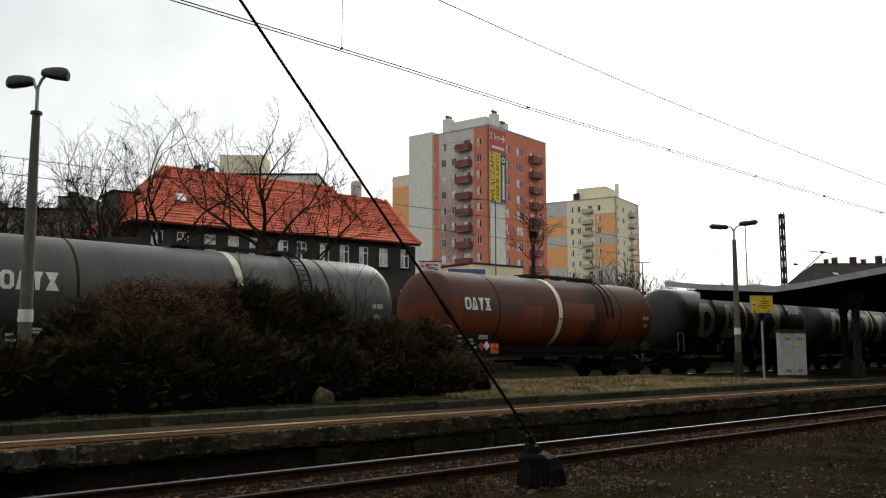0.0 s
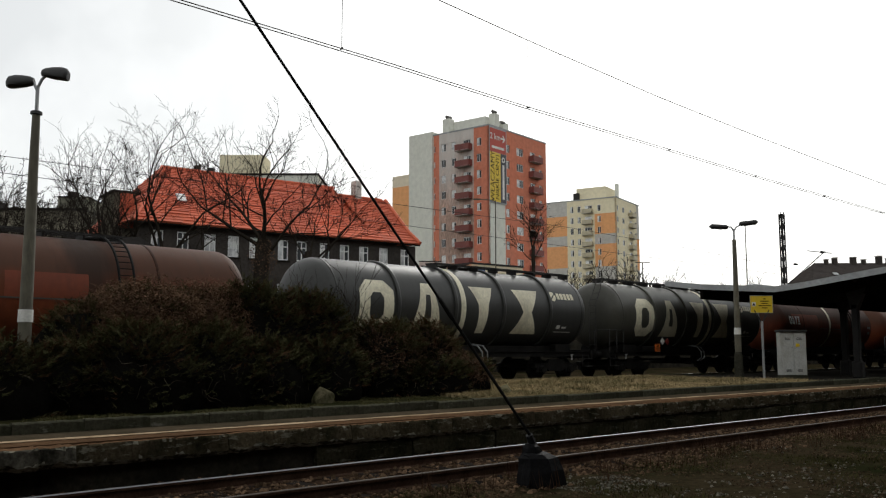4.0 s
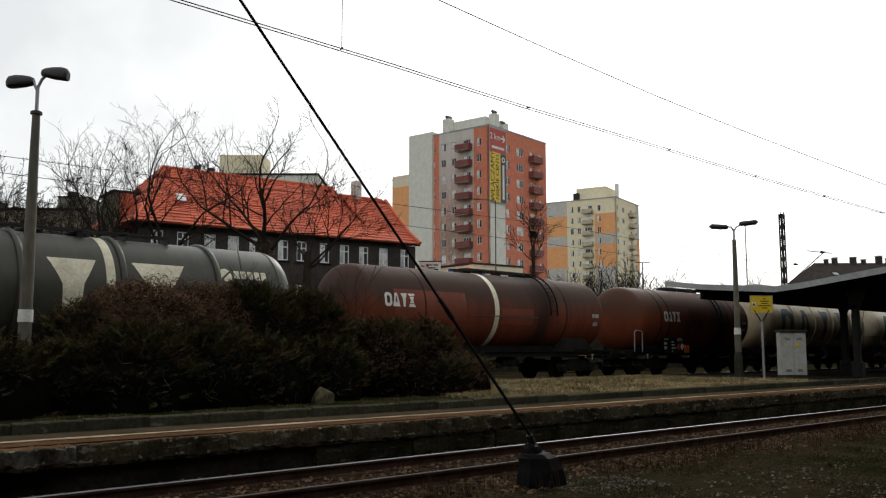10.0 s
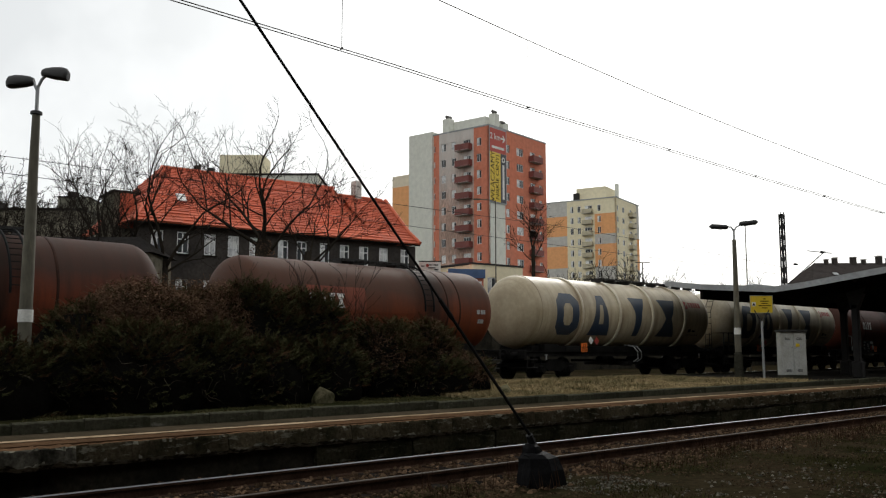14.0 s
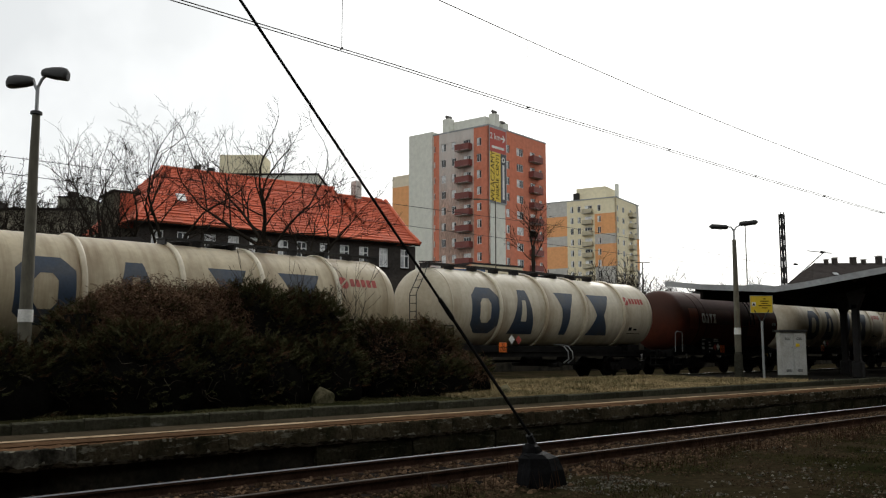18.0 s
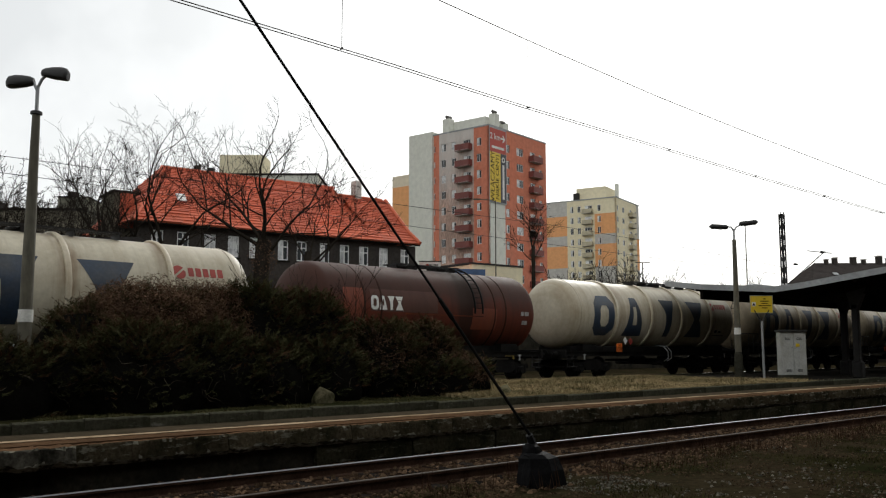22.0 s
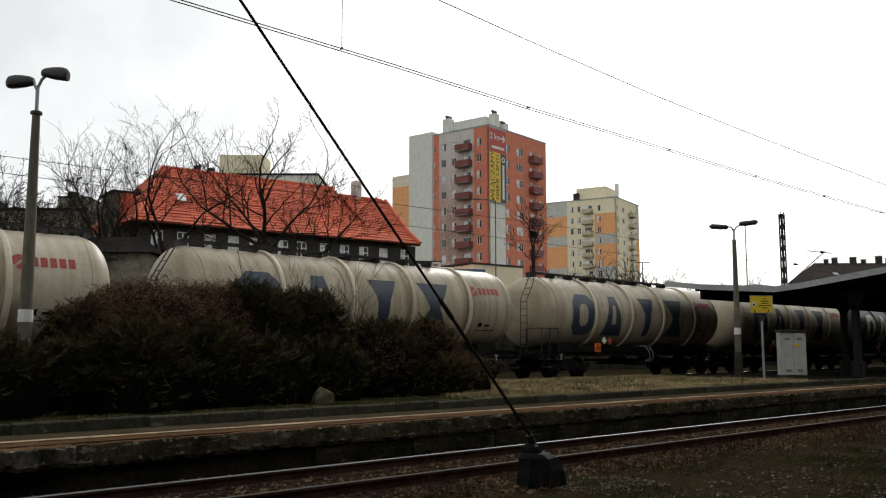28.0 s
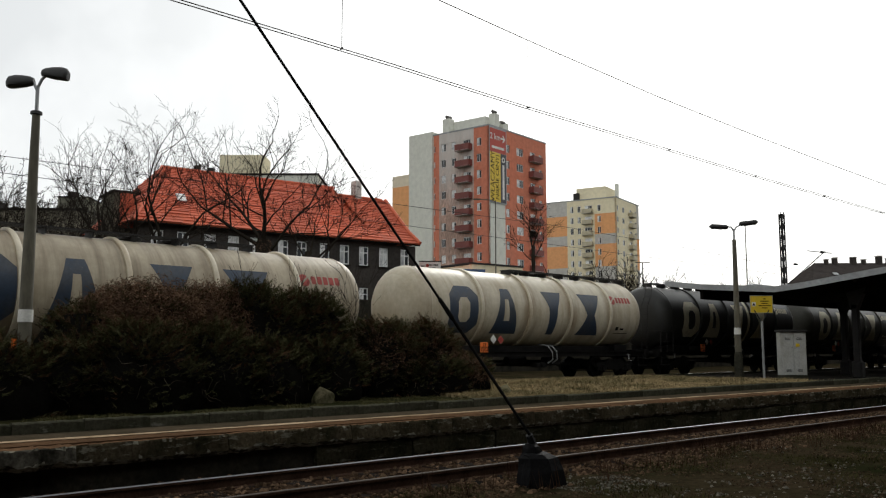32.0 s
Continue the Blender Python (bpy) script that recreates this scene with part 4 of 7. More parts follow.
def make_boulder(x, y, z, r, seed, turn, label):
    """An angular boulder: a coarse ball cut flat by a few planes."""
    rnd = random.Random(seed)
    bm = bmesh.new()
    bmesh.ops.create_icosphere(bm, subdivisions=3, radius=r)
    cuts = [(Vector((rnd.uniform(-1, 1), rnd.uniform(-1, 1), rnd.uniform(-0.6, 1))).normalized(), r * rnd.uniform(0.38, 0.66)) for _ in range(11)]
    for v in bm.verts:
        for d, h in cuts:
            over = v.co.dot(d) - h
            if over > 0:
                v.co -= d * over
        v.co *= 1 + 0.06 * noise.noise(v.co * 14)
    me = bpy.data.meshes.new("boulder")
    bm.to_mesh(me)
    bm.free()
    me.materials.append(BOULDER)
    ob = new("boulder", me)
    ob.matrix_basis = pose(x, y, z, 10, 20, turn)
    tagged(ob, label, "stone")


make_boulder(10.68, 15.3, 0.66, 0.26, 2, 30, "pale mossy angular boulder lying before the shrubs")
make_boulder(16.05, 15.2, 0.62, 0.26, 6, 80, "pale mossy boulder half hidden by the low shrub")


def make_backdrop_wall():
    # Added wall that keeps the gaps under and between the wagons dark.
    w = thing("boundary_wall", None, "dark concrete backdrop wall added beyond the far track", "wall", kind="structure")
    for i in range(26):
        part("wall_panel", shared_panel(), None, w, m=pose(-20 + i * 6.0, 36.0 + 0.1 * math.sin(i), 0.3))
        part("wall_post", shared_post(), None, w, m=pose(-23 + i * 6.0, 36.0, 0.3))


PANELS = {}


def shared_panel():
    if "panel" not in PANELS:
        PANELS["panel"] = Shape().box((0, 0, 1.95), (5.8, 0.15, 3.9), bevel=0.02).mesh("wall_panel", DARK_CONCRETE, 20)
    return PANELS["panel"]


def shared_post():
    if "post" not in PANELS:
        PANELS["post"] = Shape().box((0, 0, 2.0), (0.25, 0.25, 4.0), bevel=0.02).mesh("wall_post", DARK_CONCRETE, 20)
    return PANELS["post"]


make_backdrop_wall()


def make_sky_block_wall():
    """An unseen tall plain wall behind the camera, added to cut low sky light; it also closes the place."""
    w = thing("wall_south", None, "unseen plain brick wall added behind the camera to block low sky light", "wall", kind="structure")
    part("wall_face", Shape().box((40, -2.6, 6.3), (220, 0.6, 13.2)), DARK_BRICK, w, smooth=0)
    part("wall_cap", Shape().box((40, -2.6, 13.0), (220, 0.9, 0.25)), DARK_CONCRETE, w, smooth=0)


make_sky_block_wall()


# ---- the train ----
SPEEDS = [(0, 5.431), (4, 5.13), (8, 4.901), (12, 4.982), (16, 5.063), (20, 5.22), (24, 5.35), (28, 5.583), (32, 5.766)]


def gone(t):
    """Metres that the train has moved by t seconds."""
    s = 0.0
    for (t0, v0), (t1, v1) in zip(SPEEDS, SPEEDS[1:]):
        if t <= t0:
            break
        d = min(t, t1) - t0
        s += v0 * d + (v1 - v0) * d * d / (2 * (t1 - t0))
    return s


def along(s, ribbed):
    """The pose of a wagon whose middle lies s metres along the far track; the couplings draw out as it leaves."""
    x = s * math.cos(TRAIN_TURN)
    left = max(0.0, 20.0 - x)
    x -= 0.035 * min(10.0, left) if ribbed else 0.001 * min(25.0, left) ** 2
    return pose(x, train_y(x), TRAIN_Z, rz=math.degrees(TRAIN_TURN))


AXIS_H, RAD = 2.76, 1.475
WHITE_TANK = tank_mat("cream_white_tank_paint", (0.57, 0.52, 0.40), (0.26, 0.18, 0.09), 0.5, rust=(0.17, 0.095, 0.04))
CREAM_TANK = tank_mat("stained_cream_tank_paint", (0.50, 0.425, 0.29), (0.21, 0.15, 0.085), 0.7, rust=(0.15, 0.09, 0.045))
GREYED_TANK = tank_mat("sooty_greyed_cream_tank_paint", (0.46, 0.395, 0.285), (0.115, 0.085, 0.055), 0.78, rust=(0.12, 0.08, 0.045))
BLACK_TANK = tank_mat("sooty_black_tank_paint", (0.042, 0.042, 0.039), (0.02, 0.02, 0.018), 0.4)
GREY_TANK = tank_mat("dark_grey_tank_paint", (0.064, 0.062, 0.050), (0.03, 0.029, 0.024), 0.4)
GREEN_TANK = tank_mat("grey_green_tank_paint", (0.078, 0.082, 0.072), (0.035, 0.035, 0.031), 0.45)
RED_TANK = tank_mat("red_oxide_tank_paint", (0.185, 0.046, 0.022), (0.052, 0.024, 0.016), 0.8, rough=0.7, crown=(0.045, 0.034, 0.028), spill=2.4)
MAROON_TANK = tank_mat("dull_maroon_tank_paint", (0.130, 0.033, 0.019), (0.052, 0.023, 0.016), 0.8, rough=0.6, crown=(0.048, 0.026, 0.020), spill=1.3)
ORANGE_TANK = tank_mat("brick_red_tank_paint", (0.180, 0.046, 0.019), (0.070, 0.029, 0.017), 0.7, rough=0.6, crown=(0.066, 0.038, 0.026), spill=2.1)
PATCH_RED = tank_mat("fresh_red_patch_paint", (0.185, 0.045, 0.021), (0.08, 0.03, 0.018), 0.5, rough=0.65)
PATCH_DULL = tank_mat("faded_brown_patch_paint", (0.088, 0.037, 0.025), (0.055, 0.024, 0.017), 0.5, rough=0.65)


HOOP_PAINT = {}


def hoop_paint(paint):
    """A lighter cream on the hoops of the pale tanks."""
    if paint not in (WHITE_TANK, CREAM_TANK, GREYED_TANK):
        return paint
    if paint.name not in HOOP_PAINT:
        HOOP_PAINT[paint.name] = tank_mat("chalky_hoop_" + paint.name, (0.62, 0.56, 0.43), (0.30, 0.20, 0.10), 0.7)
    return HOOP_PAINT[paint.name]


def wrap(shape, polys, x_mid, up, lift=0.008, k=0, r=RAD):
    """Lay flat polygons of (along, height round the barrel) on the near side of the barrel; up: arc height of their origin over the axis level."""
    for poly in polys:
        bm = bmesh.new()
        vs = [bm.verts.new((x, 0, z)) for x, z in poly]
        bm.faces.new(vs)
        z0, z1 = min(p[1] for p in poly), max(p[1] for p in poly)
        n = max(1, int((z1 - z0) / 0.12))
        for i in range(1, n):
            g = bm.verts[:] + bm.edges[:] + bm.faces[:]
            bmesh.ops.bisect_plane(bm, geom=g, plane_co=(0, 0, z0 + (z1 - z0) * i / n), plane_no=(0, 0, 1))
        bmesh.ops.triangulate(bm, faces=bm.faces)
        bm.verts.index_update()
        out = []
        for v in bm.verts:
            a = (v.co.z + up) / r
            out.append((x_mid + v.co.x, -(r + lift) * math.cos(a), AXIS_H + (r + lift) * math.sin(a)))
        shape.add(out, [tuple(v.index for v in f.verts) for f in bm.faces], k)
        bm.free()
    return shape


def ring_block(w, h, t, cut):
    """An eight-sided ring of straight bars, with cut corners."""
    o = [(-w / 2 + cut, -h / 2), (w / 2 - cut, -h / 2), (w / 2, -h / 2 + cut), (w / 2, h / 2 - cut), (w / 2 - cut, h / 2), (-w / 2 + cut, h / 2), (-w / 2, h / 2 - cut), (-w / 2, -h / 2 + cut)]
    i = [(x * (w - 2 * t) / w, z * (h - 2 * t) / h) for x, z in o]
    return [[o[k], o[(k + 1) % 8], i[(k + 1) % 8], i[k]] for k in range(8)]


def big_marks(w, h):
    """Four plain painted blocks: a ring, a tapered block with a slot, a wedge and an hourglass."""
    taper = [[(-w / 2, -h / 2), (-w * 0.20, -h / 2), (-w * 0.11, -h * 0.20), (-w * 0.07, h * 0.26), (-w * 0.16, h / 2)],
             [(w * 0.20, -h / 2), (w / 2, -h / 2), (w * 0.16, h / 2), (w * 0.07, h * 0.26), (w * 0.11, -h * 0.20)],
             [(-w * 0.20, -h / 2), (w * 0.20, -h / 2), (w * 0.11, -h * 0.20), (-w * 0.11, -h * 0.20)],
             [(-w * 0.07, h * 0.26), (w * 0.07, h * 0.26), (w * 0.16, h / 2), (-w * 0.16, h / 2)]]
    wedge = [[(-w * 0.15, -h / 2), (w * 0.15, -h / 2), (w * 0.20, h * 0.12), (w * 0.46, h / 2), (-w * 0.46, h / 2), (-w * 0.20, h * 0.12)]]
    glass = [[(-w / 2, -h / 2), (w / 2, -h / 2), (w * 0.16, 0), (-w * 0.16, 0)], [(-w * 0.16, 0), (w * 0.16, 0), (w / 2, h / 2), (-w / 2, h / 2)]]
    return [ring_block(w, h, w * 0.30, w * 0.24), taper, wedge, glass]


STORE = {}


def shared(key, make, mats, smooth=30):
    """One mesh for all the pieces that look alike."""
    if key not in STORE:
        me = make().mesh(key, mats, smooth)
        normals_out(me)
        STORE[key] = me
    return STORE[key]


def s_wheelset():
    s = Shape()
    for y in (-0.755, 0.755):
        e = 1 if y > 0 else -1
        s.lathe([(y - e * 0.085, 0.0), (y - e * 0.085, 0.49), (y - e * 0.055, 0.495), (y - e * 0.045, 0.465), (y + e * 0.05, 0.455), (y + e * 0.055, 0.40), (y + e * 0.02, 0.375),
                 (y + e * 0.01, 0.18), (y + e * 0.09, 0.13), (y + e * 0.09, 0.0)], "Y", 28)
        for k in range(6):
            a = k * math.pi / 3
            s.box((0.29 * math.cos(a), y + e * 0.03, 0.29 * math.sin(a)), (0.05, 0.03, 0.05))
    s.rod((0, -0.95, 0), (0, 0.95, 0), 0.085, seg=12)
    return s


def s_bogie():
    s = Shape()
    for y in (-1.02, 1.02):
        s.extrude([(-1.35, 0.52), (-1.35, 0.68), (-0.55, 0.72), (-0.42, 0.86), (0.42, 0.86), (0.55, 0.72), (1.35, 0.68), (1.35, 0.52), (0.6, 0.52), (0.42, 0.38), (-0.42, 0.38), (-0.6, 0.52)], y - 0.06, y + 0.06)
        for x in (-0.9, 0.9):
            s.box((x, y, 0.46), (0.34, 0.24, 0.32), bevel=0.05)
            s.lathe([(y - 0.16, 0.0), (y - 0.16, 0.13), (y + 0.16, 0.13), (y + 0.16, 0.0)], "Y", 14, c=(x, 0, 0.46))
            for dx in (-0.26, 0.26):
                s.rod((x + dx, y, 0.36), (x + dx, y, 0.66), 0.075, seg=10)
        s.rod((-0.9, y, 0.3), (0.9, y, 0.3), 0.02, seg=6)
    s.box((0, 0, 0.66), (0.5, 2.1, 0.28), bevel=0.04)
    s.box((-1.33, 0, 0.62), (0.10, 2.0, 0.14))
    s.box((1.33, 0, 0.62), (0.10, 2.0, 0.14))
    s.rod((0, 0, 0.7), (0, 0, 0.98), 0.22, seg=14)
    for x in (-1.42, -0.38, 0.38, 1.42):
        for y in (-0.76, 0.76):
            s.box((x, y, 0.46), (0.07, 0.12, 0.30), bevel=0.02)
    return s


def s_buffer():
    s = Shape()
    s.lathe([(0.0, 0.0), (0.0, 0.12), (0.30, 0.11), (0.30, 0.075), (0.56, 0.075)], "X", 16)
    s.lathe([(0.56, 0.0), (0.56, 0.20), (0.585, 0.215), (0.60, 0.18), (0.61, 0.0)], "X", 18)
    return s


def barrel_shape(half, dish, dome):
    """Barrel from -half to half (cylinder), with end caps that bulge by dish; dome: rounder ends."""
    n = 12
    ends = []
    for i in range(n + 1):
        a = i / n * math.pi / 2
        if dome:
            ends.append((half + dish * math.sin(a), RAD * math.cos(a) ** 0.75))
        else:
            c = math.cos(a)
            ends.append((half + dish * math.sin(a) ** 1.0, RAD * c ** 0.55))
    ends[-1] = (half + dish, 0.0)
    prof = [(-x, r) for x, r in reversed(ends)] + [(-half * k, RAD) for k in (0.6, 0.2)] + [(half * k, RAD) for k in (0.2, 0.6)] + ends
    return Shape().lathe(prof, "X", 56, c=(0, 0, AXIS_H))


def hoop(x, w, h, r=RAD):
    return Shape().lathe([(x - w / 2, r - 0.02), (x - w / 2, r + h * 0.7), (x - w / 4, r + h), (x + w / 4, r + h), (x + w / 2, r + h * 0.7), (x + w / 2, r - 0.02)], "X", 56, c=(0, 0, AXIS_H))


def side_ladder(x, y0_ang=80, y1_ang=-4, w=0.40):
    """A ladder that follows the barrel from the walkway down its near side."""
    s = Shape()
    for dx in (-w / 2, w / 2):
        pts = []
        for i in range(13):
            a = radians(y0_ang + (y1_ang - y0_ang) * i / 12)
            r = RAD + 0.12
            pts.append((x + dx, -r * math.cos(a), AXIS_H + r * math.sin(a)))
        s.pipe(pts, 0.034, 6)
    for i in range(1, 12):
        a = radians(y0_ang + (y1_ang - y0_ang) * i / 12)
        r = RAD + 0.12
        s.rod((x - w / 2, -r * math.cos(a), AXIS_H + r * math.sin(a)), (x + w / 2, -r * math.cos(a), AXIS_H + r * math.sin(a)), 0.013, seg=5)
    return s


def end_ladder(e, half):
    s = Shape()
    x = e * (half + 0.42)
    xb = e * (half + 0.80)
    for y in (-0.86, -0.52):
        s.pipe([(xb, y, 1.25), (xb, y, 3.2), (x, y, AXIS_H + 1.1), (e * (half + 0.1), y * 0.8, AXIS_H + RAD + 0.05)], 0.018, 6)
    for i in range(9):
        z = 1.45 + i * 0.28
        xx = xb if z < 3.2 else xb + (x - xb) * (z - 3.2) / (AXIS_H + 1.1 - 3.2)
        s.rod((xx, -0.86, z), (xx, -0.52, z), 0.014, seg=5)
    return s


def end_rail(e, half):
    s = Shape()
    x0, x1 = e * (half - 0.10), e * (half + 0.95)
    for x in (x0, (x0 + x1) / 2, x1):
        s.pipe([(x, -1.38, 1.12), (x, -1.38, 2.02), (x, -1.36, 2.08)], 0.022, 6)
    s.pipe([(x0, -1.38, 2.08), (x1, -1.38, 2.08), (x1, -0.6, 2.08), (x1, -0.6, 1.12)], 0.024, 6)
    s.pipe([(x0, -1.38, 1.60), (x1, -1.38, 1.60)], 0.016, 6)
    return s


def info_panel(parent, x, z, w, h, rnd):
    """Black data panel: a framed pair of boxes, a column of short lines and a lined field at the top."""
    pn = part("info_panel", shared("info_panel_%.2f" % w, lambda: Shape().box((0, 0, 0), (w, 0.02, h), bevel=0.008), BLACK), None, parent, "black data panel with unreadable white lines", m=pose(x, -1.462, z))
    rows = [(-0.66, 0.30, 0.34, 0.045), (-0.72, 0.10, 0.22, 0.10), (-0.72, -0.10, 0.22, 0.13), (-0.12, 0.17, 0.18, 0.07), (-0.14, 0.04, 0.14, 0.07), (-0.02, 0.04, 0.12, 0.07),
            (-0.12, -0.11, 0.16, 0.08), (0.10, -0.11, 0.12, 0.08), (-0.14, -0.27, 0.10, 0.06), (0.52, 0.31, 0.46, 0.06), (0.52, 0.23, 0.50, 0.05)]
    for bx, bz, bw, bh in rows:
        part("text_bar", shared("bar_%.2f_%.2f" % (bw, bh), lambda: Shape().box((0, 0, 0), (bw, 0.006, bh)), PALE_MARK, 0), None, pn, m=pose(bx * w / 1.75, -0.014, bz))
    return pn


def hazard(parent, x, z, y=-1.47):
    h = part("hazard_plate", shared("hazard_plate", lambda: Shape().box((0, 0, 0), (0.42, 0.02, 0.36), bevel=0.008), ORANGE), None, parent, "orange hazard plate with black numbers", m=pose(x, y, z))
    part("rim", shared("hazard_rim", lambda: Shape().box((0, -0.0115, 0.0), (0.40, 0.006, 0.018)), BLACK, 0), None, h)
    for txt, dz in (("33", 0.085), ("1203", -0.085)):
        if txt not in STORE:
            STORE[txt] = words(txt, 0.19, BLACK, 0.002)
        part("plate_number", STORE[txt], None, h, m=pose(0, -0.0135, dz, 90, 0, 0))


def diamond(parent, x, z, mats, y=-1.47):
    part("placard", shared("placard_" + mats.name, lambda: Shape().box((0, 0, 0), (0.24, 0.016, 0.24), turn=Matrix.Rotation(radians(45), 3, "Y")), mats, 0), None, parent, m=pose(x, y, z))


WAGONS, WHEELSETS = [], []


def wagon(kind, s0, paint, marks=None, ladder=0, band=False, label="", patch=None, seed=1):
    """kind: 'ring' (long, four hoops), 'plain' (long, smooth) or 'short'."""
    rnd = random.Random(seed)
    half, dish, dome, beam, piv = {"ring": (6.28, 0.72, False, 7.15, 5.05), "plain": (6.15, 0.80, True, 7.15, 5.0), "short": (4.75, 0.75, True, 5.65, 3.7)}[kind]
    w = thing("tank_wagon", along(s0, kind == "ring"), label, "tank wagon", group="wagons of the tank train")
    b = part("barrel", shared("barrel_%s_%s" % (kind, paint.name), lambda: barrel_shape(half, dish, dome), paint, 40), None, w)
    if kind == "ring":
        for x in (-3.75, -1.05, 1.5, 4.25):
            part("hoop", shared("hoop_%.1f_%s" % (x, paint.name), lambda: hoop(x, 0.15, 0.075), hoop_paint(paint), 40), None, w)
        for x in (-half, half):
            part("weld_seam", shared("seam_%.1f_%s" % (x, paint.name), lambda: hoop(x, 0.05, 0.016), paint, 40), None, w)
        k = 0.94 if ladder < 0 else 1.0
        g0 = -5.25 if ladder < 0 else -5.4
        shapes = big_marks(1.46, 1.78)
        for i, (c, sc) in enumerate(((0.72, 1.0), (3.01, 1.0), (5.78, 0.92), (8.24, 1.03))):
            nm = ("ring_mark", "tapered_mark", "wedge_mark", "hourglass_mark")[i]
            key = "%s_%s_%d" % (nm, marks.name, ladder)
            if key not in STORE:
                sh = Shape()
                wrap(sh, [[(x * sc, z) for x, z in poly] for poly in shapes[i]], g0 + c * k, -0.10)
                STORE[key] = sh.mesh(key, marks, 60)
                normals_out(STORE[key])
            part(nm, STORE[key], None, w)
        lm = RED_MARK if marks == BLUE_MARK else CREAM_MARK
        key = "owner_%s" % lm.name
        if key not in STORE:
            sh = Shape()
            half_disc = [(0.19 * math.cos(0.7 + i * math.pi / 8), 0.19 * math.sin(0.7 + i * math.pi / 8)) for i in range(9)]
            wrap(sh, [half_disc, [(-x * 0.9 + 0.03, -z * 0.9 - 0.05) for x, z in half_disc]], 4.50, 0.62)
            for i in range(5):
                wrap(sh, [[(-0.085, -0.12), (-0.06, -0.135), (0.06, -0.135), (0.085, -0.12), (0.085, 0.12), (0.06, 0.135), (-0.06, 0.135), (-0.085, 0.12)]], 4.86 + i * 0.225, 0.62)
            STORE[key] = sh.mesh(key, lm, 60)
            normals_out(STORE[key])
        part("owner_mark", STORE[key], None, w)
        key = "data_%s" % lm.name
        if key not in STORE:
            sh = Shape()
            wrap(sh, [[(0, 0), (0.22, 0), (0.22, 0.16), (0, 0.16)], [(0.34, 0.02), (0.62, 0.02), (0.62, 0.1), (0.34, 0.1)], [(-0.05, -0.16), (1.0, -0.16), (1.0, -0.13), (-0.05, -0.13)]], 4.75, -0.72)
            STORE[key] = sh.mesh(key, BLACK if marks == BLUE_MARK else WHITE, 60)
            normals_out(STORE[key])
        part("data_mark", STORE[key], None, w)
        hz = -3.7
        hazard(w, hz, 1.32, -1.50)
        part("number_board", shared("number_board", lambda: Shape().box((0, 0, 0), (0.95, 0.02, 0.22), bevel=0.006), SOOT_STEEL), None, w, "sooty data board", m=pose(hz - 0.75, -1.50, 1.28))
        diamond(w, hz + 0.65, 1.62, WHITE, -1.36)
        diamond(w, hz + 1.05, 1.60, RED_MARK, -1.36)
        for dx in (0.0, 0.28):
            part("hose", shared("hose_%.1f" % dx, lambda: Shape().pipe([(0.3 + dx, -0.7, 1.45), (0.38 + dx, -1.15, 1.38), (0.45 + dx, -1.32, 1.15), (0.5 + dx, -1.3, 0.85), (0.42 + dx, -1.1, 0.7)], 0.025, 6), GALV), None, w)
    else:
        x0, wd = (-5.75, 0.32) if kind == "plain" else (-3.2, 0.325)
        key = "white_mark_%s" % kind
        if key not in STORE:
            sh = Shape()
            for i, polys in enumerate(big_marks(wd, 0.46)):
                wrap(sh, polys, x0 + wd / 2 + i * (wd + 0.03), 0.22 if kind == "plain" else 0.13)
            STORE[key] = sh.mesh(key, WHITE, 60)
            normals_out(STORE[key])
        part("owner_mark", STORE[key], None, w, "white painted blocks")
        if patch:
            for i, (pa, px, pw, ph, up) in enumerate(patch):
                sh = Shape()
                wrap(sh, [[(-pw / 2, -ph / 2), (pw / 2, -ph / 2), (pw / 2, ph / 2), (-pw / 2, ph / 2)]], px, up, 0.004)
                part("paint_patch", sh, pa, w, "overpainted patch", smooth=60)
        px = -5.35 if kind == "plain" else -2.45
        info_panel(w, px, 1.42, 1.75, 0.76, rnd)
        diamond(w, px + 0.68, 1.38, WHITE, -1.49)
        diamond(w, px + 0.40, 1.36, RED_MARK, -1.485)
        hazard(w, px + 1.12, 1.28, -1.48)
        seams = (-3.9, 3.9) if kind == "plain" else (-3.45, -2.75, 2.75, 3.35)
        for x in seams:
            part("weld_seam", shared("seam_%.1f_%s" % (x, paint.name), lambda: hoop(x, 0.07, 0.012), SEAM, 40), None, w)
        part("side_ladder", shared("side_ladder_%s" % kind, lambda: side_ladder(2.95 if kind == "plain" else 1.75), BLACK), None, w)
        for e in (-1, 1):
            sk = Shape()
            x = e * (half - 1.3)
            sk.add([(x - 1.15, -1.12, 1.16), (x + 1.25, -1.12, 1.16), (x + 0.55, -1.26, 1.70), (x - 0.75, -1.26, 1.70), (x - 1.15, 1.12, 1.16), (x + 1.25, 1.12, 1.16), (x + 0.55, 1.26, 1.70), (x - 0.75, 1.26, 1.70)],
                   [(0, 1, 2, 3), (4, 7, 6, 5), (0, 3, 7, 4), (1, 5, 6, 2), (0, 4, 5, 1), (3, 2, 6, 7)])
            if kind == "plain":
                part("saddle", shared("saddle_%d" % e, lambda: sk, DARK_STEEL, 0), None, w, "dark grimy tank saddle")
        for mx, mz, mw in ((0.0, 0.0, 0.16), (0.2, 0.0, 0.24), (0.08, -0.34, 0.30)):
            part("end_mark", shared("end_mark_%s_%.2f" % (kind, mw), lambda: wrap(Shape(), [[(mx, mz), (mx + mw, mz), (mx + mw, mz + 0.15), (mx, mz + 0.15)]], half - 0.55, -0.12), PALE_MARK, 60), None, w, "small white stencilled block")
